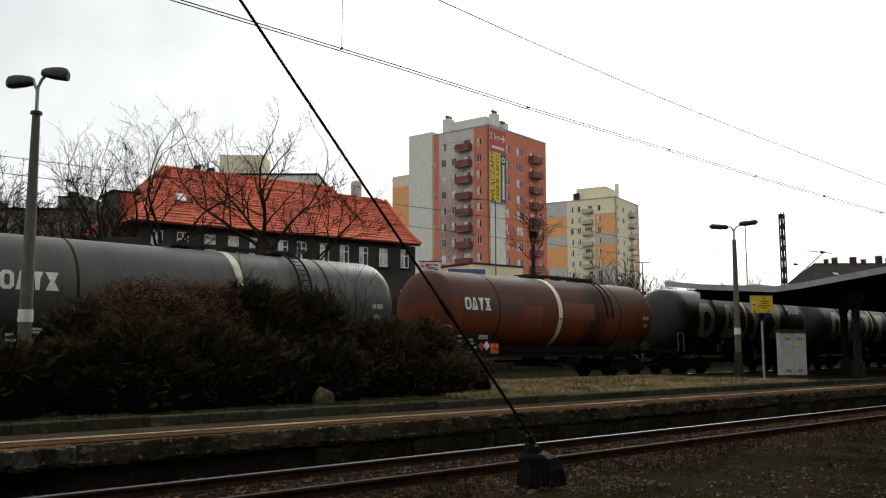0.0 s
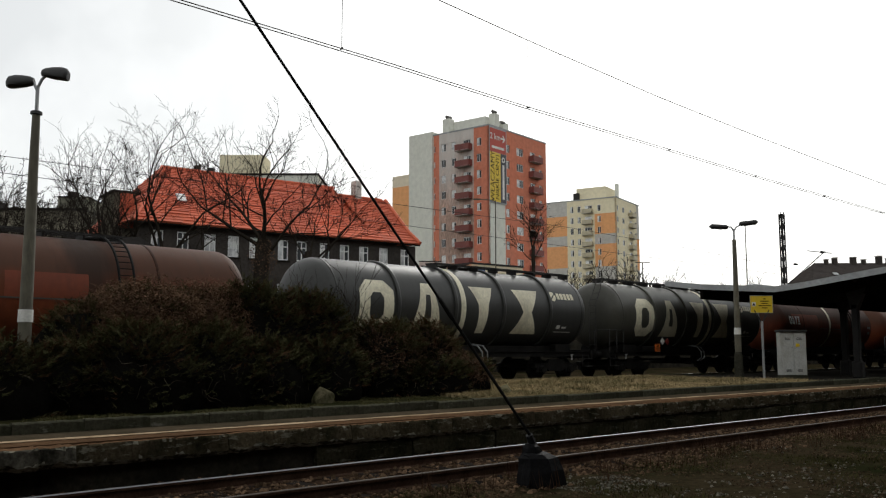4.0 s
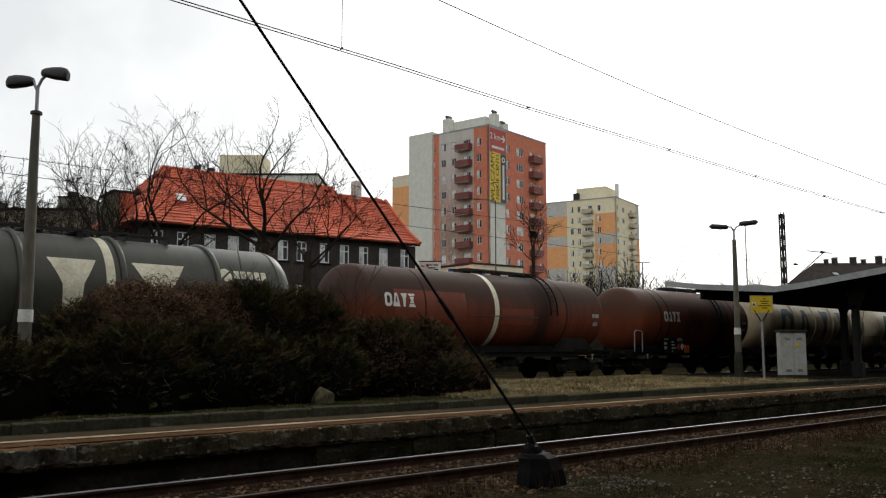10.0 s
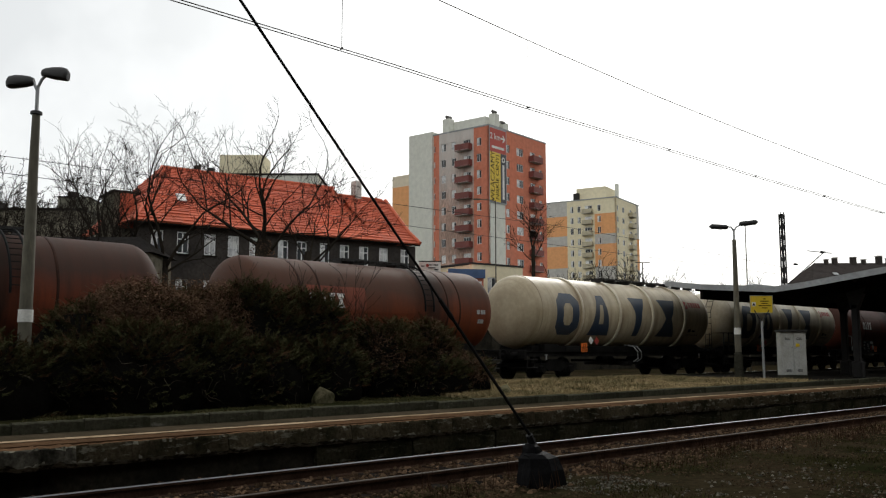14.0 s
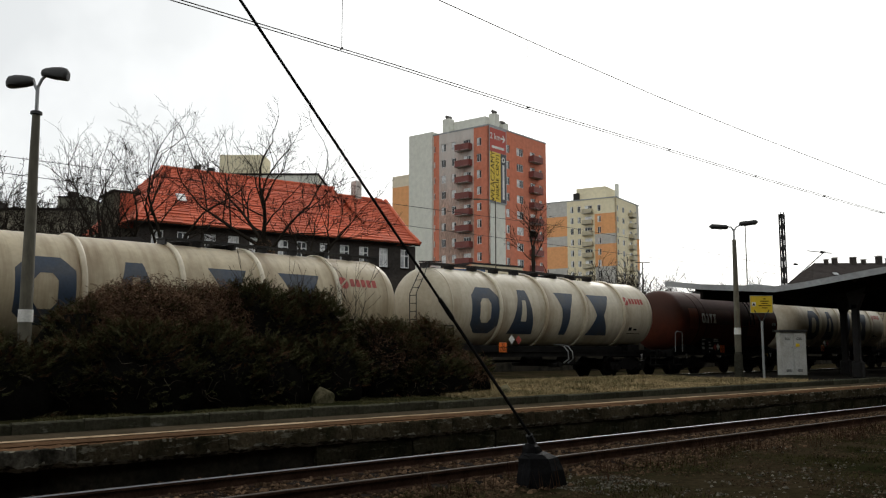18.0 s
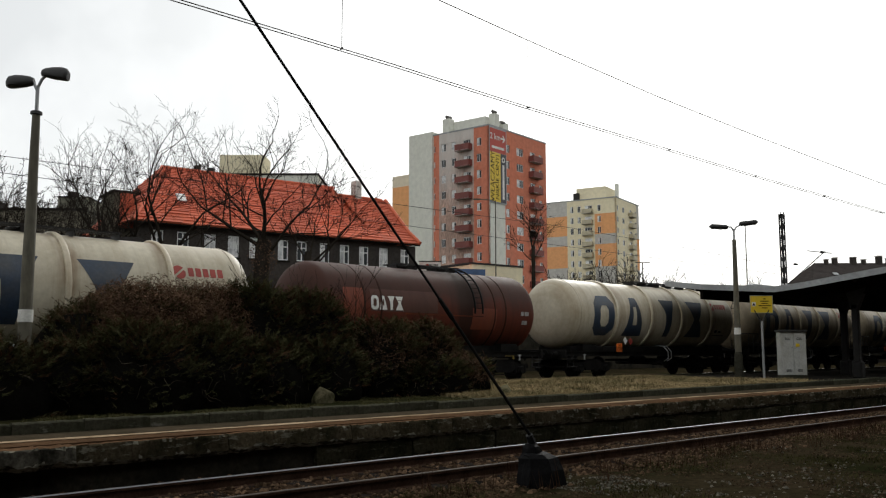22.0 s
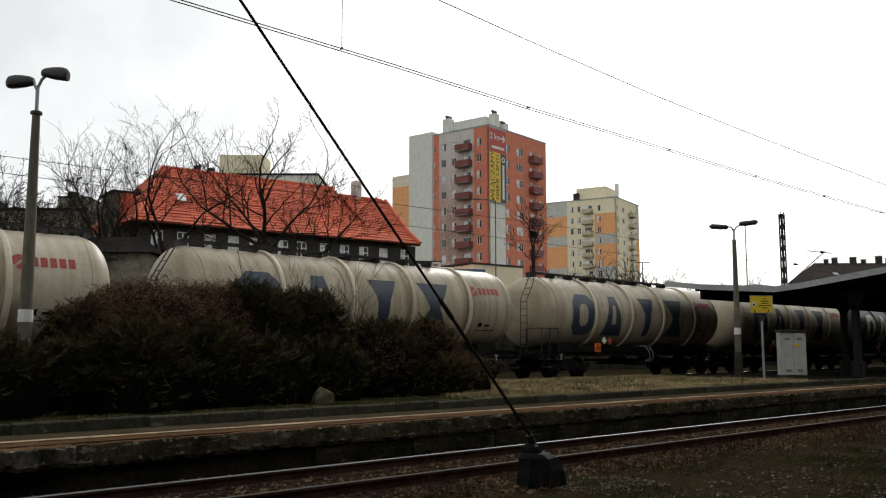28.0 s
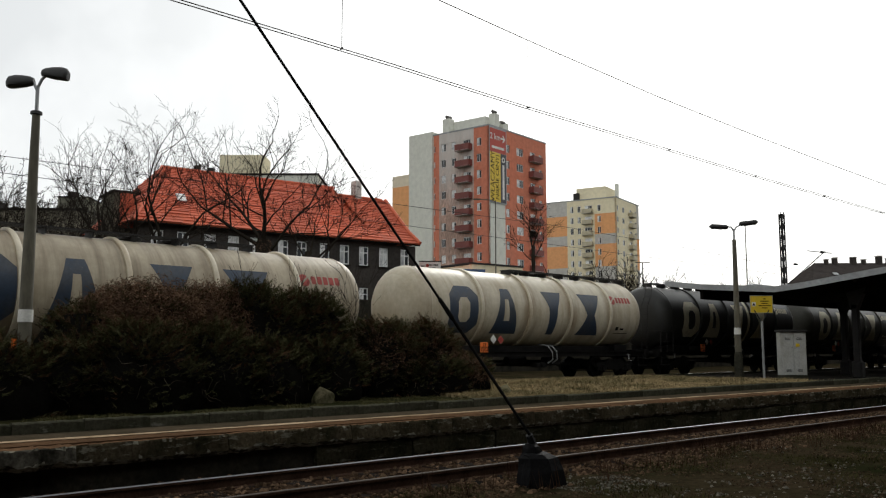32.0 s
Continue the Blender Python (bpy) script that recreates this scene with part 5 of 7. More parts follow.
        part("drain_handle", shared("drain_handle", lambda: Shape().box((0, -1.27, 1.0), (0.5, 0.025, 0.022)).box((0.2, -1.28, 0.94), (0.06, 0.025, 0.12)), DULL_YELLOW, 0), None, w, "yellow drain handle", m=pose(half - 1.0, 0, 0))
        part("side_rail_line", shared("rail_line_%s" % kind, lambda: wrap(Shape(), [[(-2.3, 0), (1.5, 0), (1.5, 0.035), (-2.3, 0.035)]], 0.6, -0.22, 0.02), paint, 0), None, w)
    if band:
        bx = {"plain": 0.75 if paint == GREEN_TANK else -0.28}.get(kind, -0.65 if ladder >= 0 else 1.15)
        part("band", shared("band_%.2f" % bx, lambda: hoop(bx, 0.24, 0.012), CREAM_MARK, 40), None, w, "cream painted hoop")
    # walkway along the top
    wx0, wx1 = {"ring": (-6.6, 3.2) if ladder < 0 else (-1.2, 6.6), "plain": (-0.9, 3.4), "short": (-1.1, 1.9)}[kind]
    key = "walkway_%s_%d" % (kind, ladder)
    wy = -0.30 if kind == "ring" else 0.0

    def s_walk():
        s = Shape()
        ww = 0.5 if kind == "ring" else 0.8
        for dy in (-ww / 2, -ww / 6, ww / 6, ww / 2):
            s.box(((wx0 + wx1) / 2, wy + dy, AXIS_H + RAD + 0.13), (wx1 - wx0, 0.05, 0.04))
        x = wx0
        while x < wx1:
            s.box((x, wy, AXIS_H + RAD + 0.13), (0.03, ww, 0.03))
            x += 0.25
        return s
    wk = part("walkway", shared(key, s_walk, DARK_STEEL, 0), None, w, "steel grating walkway")
    n = int((wx1 - wx0) / 1.3) + 1
    for i in range(n + 1):
        part("walkway_bracket", shared("bracket", lambda: Shape().box((0, 0, 0), (0.05, 0.5, 0.18)), DARK_STEEL, 0), None, wk, m=pose(wx0 + 0.05 + (wx1 - wx0 - 0.1) * i / n, wy, AXIS_H + RAD + 0.04))
    for hx in ((-0.4, 0.8) if kind == "ring" else (wx0 + 0.5, wx1 - 0.6)):
        part("hatch", shared("hatch", lambda: Shape().lathe([(0, 0.3), (0.10, 0.3), (0.10, 0.34), (0.15, 0.34), (0.19, 0.2), (0.20, 0.0)], "Z", 20), DARK_STEEL), None, w, "round tank hatch", m=pose(hx, 0.12, AXIS_H + RAD - 0.05))
    if ladder < 0:
        part("end_ladder", shared("end_ladder_%d" % ladder, lambda: end_ladder(ladder, half + 0.4), DARK_STEEL), None, w)
    for e in (-1, 1):
        if e < 0 and ladder < 0 or kind != "ring" and e < 0:
            part("end_railing", shared("end_rail_%d_%s" % (e, kind), lambda: end_rail(e, half) if kind == "ring" else Shape().pipe([(-half - 0.15, -1.36, 1.14), (-half - 0.15, -1.36, 2.0), (-half - 0.22, -1.36, 2.07), (-half - 0.62, -1.36, 2.1), (-half - 0.74, -1.36, 2.0), (-half - 0.78, -1.36, 1.14)], 0.024, 6), DARK_STEEL if kind == "ring" else GALV), None, w)
    if kind == "ring" and ladder >= 0 and paint == BLACK_TANK:
        part("grab_rail", shared("grab_rail", lambda: Shape().pipe([(-6.75, -1.36, 1.14), (-6.75, -1.36, 1.95), (-6.82, -1.36, 2.02), (-7.2, -1.36, 2.02), (-7.27, -1.36, 1.95), (-7.27, -1.36, 1.14)], 0.02, 6), GALV), None, w, "pale bent grab rail")
    # underframe
    for y in (-1.12, 1.12):
        part("side_sill", shared("sill_%s" % kind, lambda: Shape().extrude([(-beam, 0.96), (beam, 0.96), (beam, 1.14), (-beam, 1.14)], -0.06, 0.06).extrude([(-beam, 1.14), (beam, 1.14), (beam, 1.165), (-beam, 1.165)], -0.11, 0.11), SOOT_STEEL, 0), None, w, m=pose(0, y, 0))
    uf = Shape()
    uf.box((0, 0, 1.08), (2 * beam, 0.5, 0.22))
    uf.box((0, 0, 1.22), (2 * half, 1.7, 0.34))
    for i in range(7):
        uf.box((-beam + 0.5 + (2 * beam - 1) * i / 6, 0, 1.07), (0.16, 2.2, 0.18))
    for x in (-half + 0.9, half - 0.9):
        uf.box((x, 0, 1.28), (0.9, 2.3, 0.36))
    part("underframe", shared("underframe_%s" % kind, lambda: uf, SOOT_STEEL, 0), None, w)
    for e in (-1, 1):
        hs = part("buffer_beam", shared("buffer_beam", lambda: Shape().box((0, 0, 1.06), (0.14, 2.6, 0.34), bevel=0.02), SOOT_STEEL), None, w, m=pose(e * beam, 0, 0))
        for y in (-0.87, 0.87):
            part("buffer", shared("buffer", s_buffer, SOOT_STEEL), None, hs, m=pose(e * 0.06, y, 1.04, 0, 0, 0 if e > 0 else 180))
        part("coupling", shared("coupling", lambda: Shape().box((0.25, 0, 1.02), (0.4, 0.12, 0.14), bevel=0.03).pipe([(0.4, 0, 1.0), (0.52, 0.05, 0.8), (0.6, 0, 0.95)], 0.03, 6), SOOT_STEEL), None, hs, m=pose(0, 0, 0, 0, 0, 0 if e > 0 else 180))
        for y in (-1.32, ):
            part("step", shared("step", lambda: Shape().box((0, 0, 0.55), (0.42, 0.22, 0.035)).box((0, 0, 0.86), (0.42, 0.22, 0.035)).rod((-0.2, 0.08, 0.53), (-0.2, 0.08, 1.0), 0.018, seg=6).rod((0.2, 0.08, 0.53), (0.2, 0.08, 1.0), 0.018, seg=6), DARK_STEEL), None, w, "worn shunter's step", m=pose(e * (beam - 0.35), y, 0))
        part("release_handle", shared("handle", lambda: Shape().box((0, 0, 0.93), (0.05, 0.03, 0.20)).box((0, 0, 1.03), (0.18, 0.03, 0.03)), PALE_MARK, 0), None, w, "greyed white brake handle", m=pose(e * (beam - 1.3), -1.25, 0))
        bg = part("bogie", shared("bogie_frame", s_bogie, SOOT_STEEL, 30), None, w, "sooty black bogie", m=pose(e * piv, 0, 0))
        for x in (-0.9, 0.9):
            ws = part("wheelset", shared("wheelset", s_wheelset, WHEEL_STEEL, 30), None, bg, m=pose(x, 0, 0.46))
            WHEELSETS.append((ws, x))
    eq = Shape()
    eq.box((0.9, -0.85, 0.78), (0.8, 0.4, 0.34), bevel=0.04).rod((-1.6, -0.7, 0.8), (-0.7, -0.7, 0.8), 0.17, seg=14).rod((-2.6, 0.0, 0.78), (2.6, 0.0, 0.78), 0.05, seg=8)
    eq.box((0, -1.0, 0.62), (0.6, 0.35, 0.16), bevel=0.03).rod((0, -0.2, 1.3), (0, -0.2, 0.6), 0.12, seg=12).rod((0, -1.25, 0.66), (0, 1.25, 0.66), 0.10, seg=12)
    part("brake_gear", shared("brake_gear", lambda: eq, SOOT_STEEL), None, w, "black brake gear and outlet pipe")
    if kind != "ring":
        # the smooth tanks sit a little lower on their frames
        for ob in w.children:
            if ob.name.split(".")[0] in ("barrel", "weld_seam", "owner_mark", "end_mark", "band", "paint_patch", "side_ladder", "side_rail_line", "walkway", "hatch"):
                ob.location.z -= 0.12 if kind == "short" else 0.08
    WAGONS.append((w, s0, kind == "ring"))
    return w


L_WHITE = "cream-white ribbed tank wagon with navy painted blocks, rust-streaked"
wagon("plain", 12.1, GREEN_TANK, band=True, label="grey-green tank wagon with a cream hoop", seed=1)
wagon("plain", 27.7, ORANGE_TANK, band=True, label="red oxide tank wagon with a cream hoop and small white blocks", patch=[(PATCH_DULL, -3.9, 3.0, 0.8, 0.22), (PATCH_RED, -2.0, 1.3, 0.9, -0.2), (PATCH_RED, 1.0, 2.0, 0.7, 0.1)], seed=2)
wagon("ring", 43.65, BLACK_TANK, CREAM_MARK, 1, True, "black ribbed tank wagon with cream painted blocks and hoop", seed=3)
wagon("ring", 59.2, GREY_TANK, CREAM_MARK, -1, True, "dark grey ribbed tank wagon with cream blocks and end ladder", seed=4)
wagon("plain", 74.95, RED_TANK, band=True, label="sooty red tank wagon with a cream hoop", patch=[(PATCH_RED, -3.6, 3.4, 1.0, 0.1), (PATCH_RED, 0.9, 1.8, 0.6, -0.2)], seed=5)
wagon("short", 89.3, ORANGE_TANK, label="short brick-red tank wagon with small white blocks", patch=[(PATCH_RED, -2.1, 2.3, 0.75, 0.22)], seed=6)
wagon("ring", 103.55, CREAM_TANK, BLUE_MARK, 1, False, "cream ribbed tank wagon with navy painted blocks and a sooty end", seed=7)
wagon("ring", 118.85, WHITE_TANK, BLUE_MARK, -1, False, L_WHITE, seed=8)
wagon("short", 132.9, MAROON_TANK, label="short maroon tank wagon with small white blocks", patch=[(PATCH_DULL, -1.7, 3.0, 0.75, 0.22), (PATCH_RED, -3.9, 0.8, 1.0, 0.1), (PATCH_RED, 2.2, 1.3, 0.8, -0.3)], seed=9)
wagon("ring", 147.2, WHITE_TANK, BLUE_MARK, 1, False, L_WHITE, seed=10)
wagon("ring", 162.65, GREYED_TANK, BLUE_MARK, -1, False, "stained cream ribbed tank wagon with navy painted blocks", seed=11)
wagon("ring", 178.15, GREYED_TANK, BLUE_MARK, -1, False, "stained cream ribbed tank wagon with faded navy blocks", seed=12)
wagon("ring", 193.9, WHITE_TANK, BLUE_MARK, 1, False, L_WHITE, seed=13)
wagon("ring", 209.4, BLACK_TANK, CREAM_MARK, -1, True, "black ribbed tank wagon with cream blocks and end ladder", seed=14)
wagon("ring", 224.9, GREY_TANK, CREAM_MARK, 1, False, "dark grey ribbed tank wagon with cream painted blocks", seed=15)


def motions():
    times = [i * 1.0 for i in range(33)]
    for w, s0, ribbed in WAGONS:
        walk(w, [(t, along(s0 - gone(t), ribbed)) for t in times])
    spins = [(i * 0.1, -math.degrees(gone(i * 0.1) / 0.46)) for i in range(321)]
    for ws, x in WHEELSETS:
        walk(ws, [(t, pose(x, 0, 0.46, 0, a, 0)) for t, a in spins])


# ---- buildings ----
def facade(parent, name, origin, d, width, z0, z1, holes, zone, mats, inward, depth=0.22, label=""):
    """A wall from origin along d (unit, level), with real openings; zone(u, z) picks the render; inward: into the building."""
    us = sorted({0.0, width, *[h[0] for h in holes], *[h[1] for h in holes], *zone(None, None)[0]})
    zs = sorted({z0, z1, *[h[2] for h in holes], *[h[3] for h in holes], *zone(None, None)[1]})
    us, zs = [u for u in us if 0 <= u <= width], [z for z in zs if z0 <= z <= z1]
    d, inward = Vector(d), Vector(inward)
    at = lambda u, z, q=0.0: Vector(origin) + d * u + inward * q + Vector((0, 0, z))
    s = Shape()
    for u0, u1 in zip(us, us[1:]):
        for a, b in zip(zs, zs[1:]):
            cu, cz = (u0 + u1) / 2, (a + b) / 2
            if any(h[0] < cu < h[1] and h[2] < cz < h[3] for h in holes):
                continue
            s.add([at(u0, a), at(u1, a), at(u1, b), at(u0, b)], [(0, 1, 2, 3)], zone(cu, cz))
    for h in holes:
        c = [(h[0], h[2]), (h[1], h[2]), (h[1], h[3]), (h[0], h[3])]
        for i in range(4):
            p, q = c[i], c[(i + 1) % 4]
            s.add([at(*p), at(*q), at(*q, depth), at(*p, depth)], [(0, 1, 2, 3)], zone((h[0] + h[1]) / 2 + 0.01, h[2] - 0.05))
    s.add([at(0, z0), at(0, z1), at(0, z1, 0.4), at(0, z0, 0.4), at(width, z0), at(width, z1), at(width, z1, 0.4), at(width, z0, 0.4)], [(0, 1, 2, 3), (4, 5, 6, 7)], zone(0.01, z1 - 0.01))
    return part(name, s, mats, parent, label, smooth=0, fix=False), at


def window_meshes(key, w, h, bars):
    """Frame and pane of one window, in its x-z plane with the outside towards -y."""
    def frame_shape():
        t = 0.08
        xs = sorted([-w / 2, -w / 2 + t, w / 2 - t, w / 2] + [b + e * t / 2 for b in bars[0] for e in (-1, 1)])
        zs = sorted([-h / 2, -h / 2 + t, h / 2 - t, h / 2] + [b + e * t / 2 for b in bars[1] for e in (-1, 1)])
        s, ids = Shape(), {}

        def vid(i, j, y):
            if (i, j, y) not in ids:
                ids[(i, j, y)] = len(s.v)
                s.v.append((xs[i], y, zs[j]))
            return ids[(i, j, y)]
        solid_x = [i % 2 == 0 for i in range(len(xs) - 1)]
        solid_z = [j % 2 == 0 for j in range(len(zs) - 1)]
        full = lambda i, j: 0 <= i < len(solid_x) and 0 <= j < len(solid_z) and (solid_x[i] or solid_z[j])
        for i in range(len(solid_x)):
            for j in range(len(solid_z)):
                if not full(i, j):
                    continue
                s.f.append((vid(i, j, -0.03), vid(i + 1, j, -0.03), vid(i + 1, j + 1, -0.03), vid(i, j + 1, -0.03)))
                for ni, nj, p, q in ((i - 1, j, (i, j), (i, j + 1)), (i + 1, j, (i + 1, j + 1), (i + 1, j)), (i, j - 1, (i + 1, j), (i, j)), (i, j + 1, (i, j + 1), (i + 1, j + 1))):
                    if not full(ni, nj):
                        s.f.append((vid(*p, -0.03), vid(*q, -0.03), vid(*q, 0.03), vid(*p, 0.03)))
        s.m = [0] * len(s.f)
        return s
    return shared("frame_" + key, frame_shape, FRAME_WHITE, 0), shared("pane_" + key, lambda: Shape().box((0, 0.02, 0), (w - 0.02, 0.02, h - 0.02)), CURTAIN, 0), shared("glass_" + key, lambda: Shape().box((0, 0.0, 0), (w - 0.02, 0.012, h - 0.02)), GLASS, 0), shared("half_" + key, lambda: Shape().box((-w / 4, 0.01, 0), (w / 2, 0.012, h - 0.02)).box((w / 4, 0.0, 0), (w / 2 - 0.02, 0.012, h - 0.02), k=1), [CURTAIN, GLASS], 0)


def put_window(parent, key, at, u, z, w, h, turn, rnd, bars=None, q=0.12, dark=0.5):
    bars = bars or ((0.0,), ())
    f, p, g, hf = window_meshes(key, w, h, bars)
    m = Matrix.Translation(at(u, z, q)) @ pose(0, 0, 0, 0, 0, turn)
    win = part("window", f, None, parent, m=m)
    v = rnd.random()
    part("pane", hf if v < 0.5 else (g if v < 0.5 + dark / 2 else p), None, win)


def deg(d):
    return math.degrees(math.atan2(d[1], d[0]))


def block(parent, name, origin, d, inward, u0, u1, q0, q1, z0, z1, mats, label=""):
    d, inward, o = Vector(d), Vector(inward), Vector(origin)
    at = lambda u, q, z: o + d * u + inward * q + Vector((0, 0, z))
    s = Shape()
    s.add([at(u, q, z) for z in (z0, z1) for q in (q0, q1) for u in (u0, u1)], [(0, 2, 3, 1), (4, 5, 7, 6), (0, 1, 5, 4), (2, 6, 7, 3), (0, 4, 6, 2), (1, 3, 7, 5)])
    return part(name, s, mats, parent, label, smooth=0)


def balcony(parent, at, u0, u1, z, mats, d, out, rnd):
    """A balcony with a slab, a solid front, two sides and a rail, out of the wall."""
    b = Shape()
    D, O = Vector(d), Vector(out)
    o = at(u0, 0)
    w = u1 - u0
    b.add([o + D * u + O * q + Vector((0, 0, zz)) for zz in (z - 0.12, z) for q in (0, 1.1) for u in (0, w)], [(0, 2, 3, 1), (4, 5, 7, 6), (0, 1, 5, 4), (2, 6, 7, 3), (0, 4, 6, 2), (1, 3, 7, 5)], 1)
    bal = part("balcony", b, [mats, MID_GREY], parent, smooth=0)
    f = Shape()
    for qa, qb, ua, ub in ((1.04, 1.1, 0, w), (0, 1.1, 0, 0.06), (0, 1.1, w - 0.06, w)):
        f.add([o + D * u + O * q + Vector((0, 0, zz)) for zz in (z - 0.15, z + 1.0) for q in (qa, qb) for u in (ua, ub)], [(0, 2, 3, 1), (4, 5, 7, 6), (0, 1, 5, 4), (2, 6, 7, 3), (0, 4, 6, 2), (1, 3, 7, 5)])
    part("balcony_front", f, mats, bal, smooth=0)
    return bal


def faded(name):
    """Red wash that has worn off to grey towards the roof, with long run-down stains."""
    m = mat(name, (0.52, 0.35, 0.28), 0.85, var=0.7, scale=0.5, bump=0.05, fine=12, tint=(0.29, 0.215, 0.175), stretch=(1, 1, 0.25))
    nt = m.node_tree
    N, L = nt.nodes, nt.links
    bsdf = N["Principled BSDF"]
    src = bsdf.inputs["Base Color"].links[0].from_socket
    co, sep, n, mp, ad, r, mx = (N.new("ShaderNode" + k) for k in ("TexCoord", "SeparateXYZ", "TexNoise", "Mapping", "Math", "MapRange", "Mix"))
    mp.inputs["Scale"].default_value = (1, 1, 0.16)
    n.inputs["Scale"].default_value, n.inputs["Detail"].default_value = 0.5, 7
    L.new(co.outputs["Object"], sep.inputs[0])
    L.new(co.outputs["Object"], mp.inputs["Vector"])
    L.new(mp.outputs[0], n.inputs["Vector"])
    ad.operation, ad.inputs[1].default_value = "MULTIPLY_ADD", 26.0
    L.new(n.outputs["Fac"], ad.inputs[0])
    L.new(sep.outputs["Z"], ad.inputs[2])
    r.inputs["From Min"].default_value, r.inputs["From Max"].default_value = 38.0, 54.0
    L.new(ad.outputs[0], r.inputs["Value"])
    mx.data_type = "RGBA"
    mx.inputs["B"].default_value = (0.62, 0.59, 0.55, 1)
    L.new(r.outputs[0], mx.inputs["Factor"])
    L.new(src, mx.inputs["A"])
    L.new(mx.outputs["Result"], bsdf.inputs["Base Color"])
    return m


FADED_WALL = faded("worn_red_wash")


def make_tower():
    t = thing("apartment_tower", None, "eleven-storey red and grey apartment tower with a tall advertising banner", "building")
    rnd = random.Random(11)
    dR = Vector((0.9896, 0.1437, 0)).normalized()
    vp = Vector((math.cos(radians(47.397 - 39.28)), math.sin(radians(47.397 - 39.28)), 0))
    dR = vp
    dL = Vector((-dR.y, dR.x, 0))
    o = Vector((105.0, 102.7, 0))
    rows = [37.1 - 2.835 * i for i in range(13)]
    # face with the balconies
    holes = []
    for z in rows:
        holes += [(1.6, 2.6, z - 0.7, z + 0.7), (3.9, 5.5, z - 1.15, z + 0.7), (7.1, 8.1, z - 0.7, z + 0.7), (9.4, 10.4, z - 0.7, z + 0.7), (11.8, 12.15, z - 0.55, z + 0.55)]

    def zone_l(u, z):
        if u is None:
            return [3.2, 10.9, 12.2], [38.2]
        if u > 12.2:
            return 1
        if u > 10.9 or u < 1.4:
            return 0
        if u < 3.2:
            return 0
        return 2 if z > 38.2 else 3
    w, at = facade(t, "wall", o, dL, 17.7, 0, 39.6, holes, zone_l, [RED_FACADE, GREY_FACADE, FADED_WALL, FADED_WALL], dR, label="wall with red, grey and brownish render")
    turn = deg(-dL)
    for z in rows:
        put_window(t, "slim", at, 2.1, z, 1.0, 1.4, turn, rnd)
        put_window(t, "door", at, 4.7, z - 0.22, 1.6, 1.85, turn, rnd, ((-0.25, 0.3), ()))
        put_window(t, "slim", at, 7.6, z, 1.0, 1.4, turn, rnd)
        put_window(t, "slim", at, 9.9, z, 1.0, 1.4, turn, rnd)
        put_window(t, "slot", at, 11.97, z, 0.35, 1.1, turn, rnd, ((), ()))
        balcony(t, lambda u, zz: o + dL * u, 3.5, 6.6, z - 1.15, BALCONY, dL, -dR, rnd)
    # face with the banner
    holes = []
    for z in rows:
        zz = z - 0.6
        holes += [(5.05, 6.15, zz - 0.7, zz + 0.7), (8.3, 10.4, zz - 0.7, zz + 0.7), (12.6, 14.2, zz - 1.15, zz + 0.7), (15.5, 16.5, zz - 0.65, zz + 0.65)]

    def zone_r(u, z):
        if u is None:
            return [0.05, 4.75], [15.0, 26.6]
        return 1 if 0.05 < u < 4.75 and z < 26.6 else 0
    w, at = facade(t, "wall", o, dR, 17.9, 0, 39.6, holes, zone_r, [RED_FACADE, GREY_FACADE], dL, label="red rendered wall with a grey panel")
    turn = deg(dR)
    for z in rows:
        zz = z - 0.6
        put_window(t, "slim", at, 5.6, zz, 1.1, 1.4, turn, rnd)
        put_window(t, "wide", at, 9.35, zz, 2.1, 1.4, turn, rnd, ((-0.3, 0.4), ()))
        put_window(t, "door", at, 13.4, zz - 0.22, 1.6, 1.85, turn, rnd, ((-0.25, 0.3), ()))
        put_window(t, "small", at, 16.0, zz, 1.0, 1.3, turn, rnd)
        balcony(t, lambda u, q: o + dR * u, 12.1, 15.2, zz - 1.15, BALCONY, dR, -dL, rnd)
    block(t, "core", o, dR, dL, 0.45, 17.85, 0.45, 17.65, 0, 39.3, GREY_FACADE, "plain inner and rear walls")
    block(t, "roof", o, dR, dL, -0.05, 17.95, -0.05, 17.75, 39.6, 39.85, FASCIA, "flat roof with a sheet-metal edge")
    block(t, "blank_slab", o, dR, dL, -0.35, 6.0, 12.3, 17.75, 0, 40.35, GREY_FACADE, "blank pale grey side slab")
    block(t, "penthouse", o, dR, dL, 2.0, 9.0, 2.2, 10.5, 39.85, 42.0, GREY_FACADE, "grey roof machine room")
    low = block(t, "lower_wing", o, dR, dL, 0.4, 12.0, 17.8, 22.5, 0, 33.5, WARM_BEIGE, "lower beige wing")
    block(t, "orange_panel", o, dR, dL, 0.37, 0.4, 17.9, 22.4, 16, 31.4, ORANGE_FACADE, "orange rendered panel")
    for u, q, h, ww in ((0.7, 9.2, 42.5, 1.5), (3.2, 1.0, 42.6, 1.3), (5.6, 1.0, 41.1, 1.0)):
        c = block(t, "chimney", o, dR, dL, u, u + ww, q, q + ww, 39.8, h, GREY_FACADE, "rendered chimney with dark vents")
        for k in range(3):
            p = o + dR * (u + 0.25 + k * ww * 0.35) + dL * (q + ww / 2) + Vector((0, 0, h))
            part("vent", Shape().lathe([(0, 0.14), (0.3, 0.14), (0.34, 0.32), (0.58, 0.30), (0.64, 0.18), (0.8, 0.0)], "Z", 10), VENT_GREY, c, m=Matrix.Translation(p))
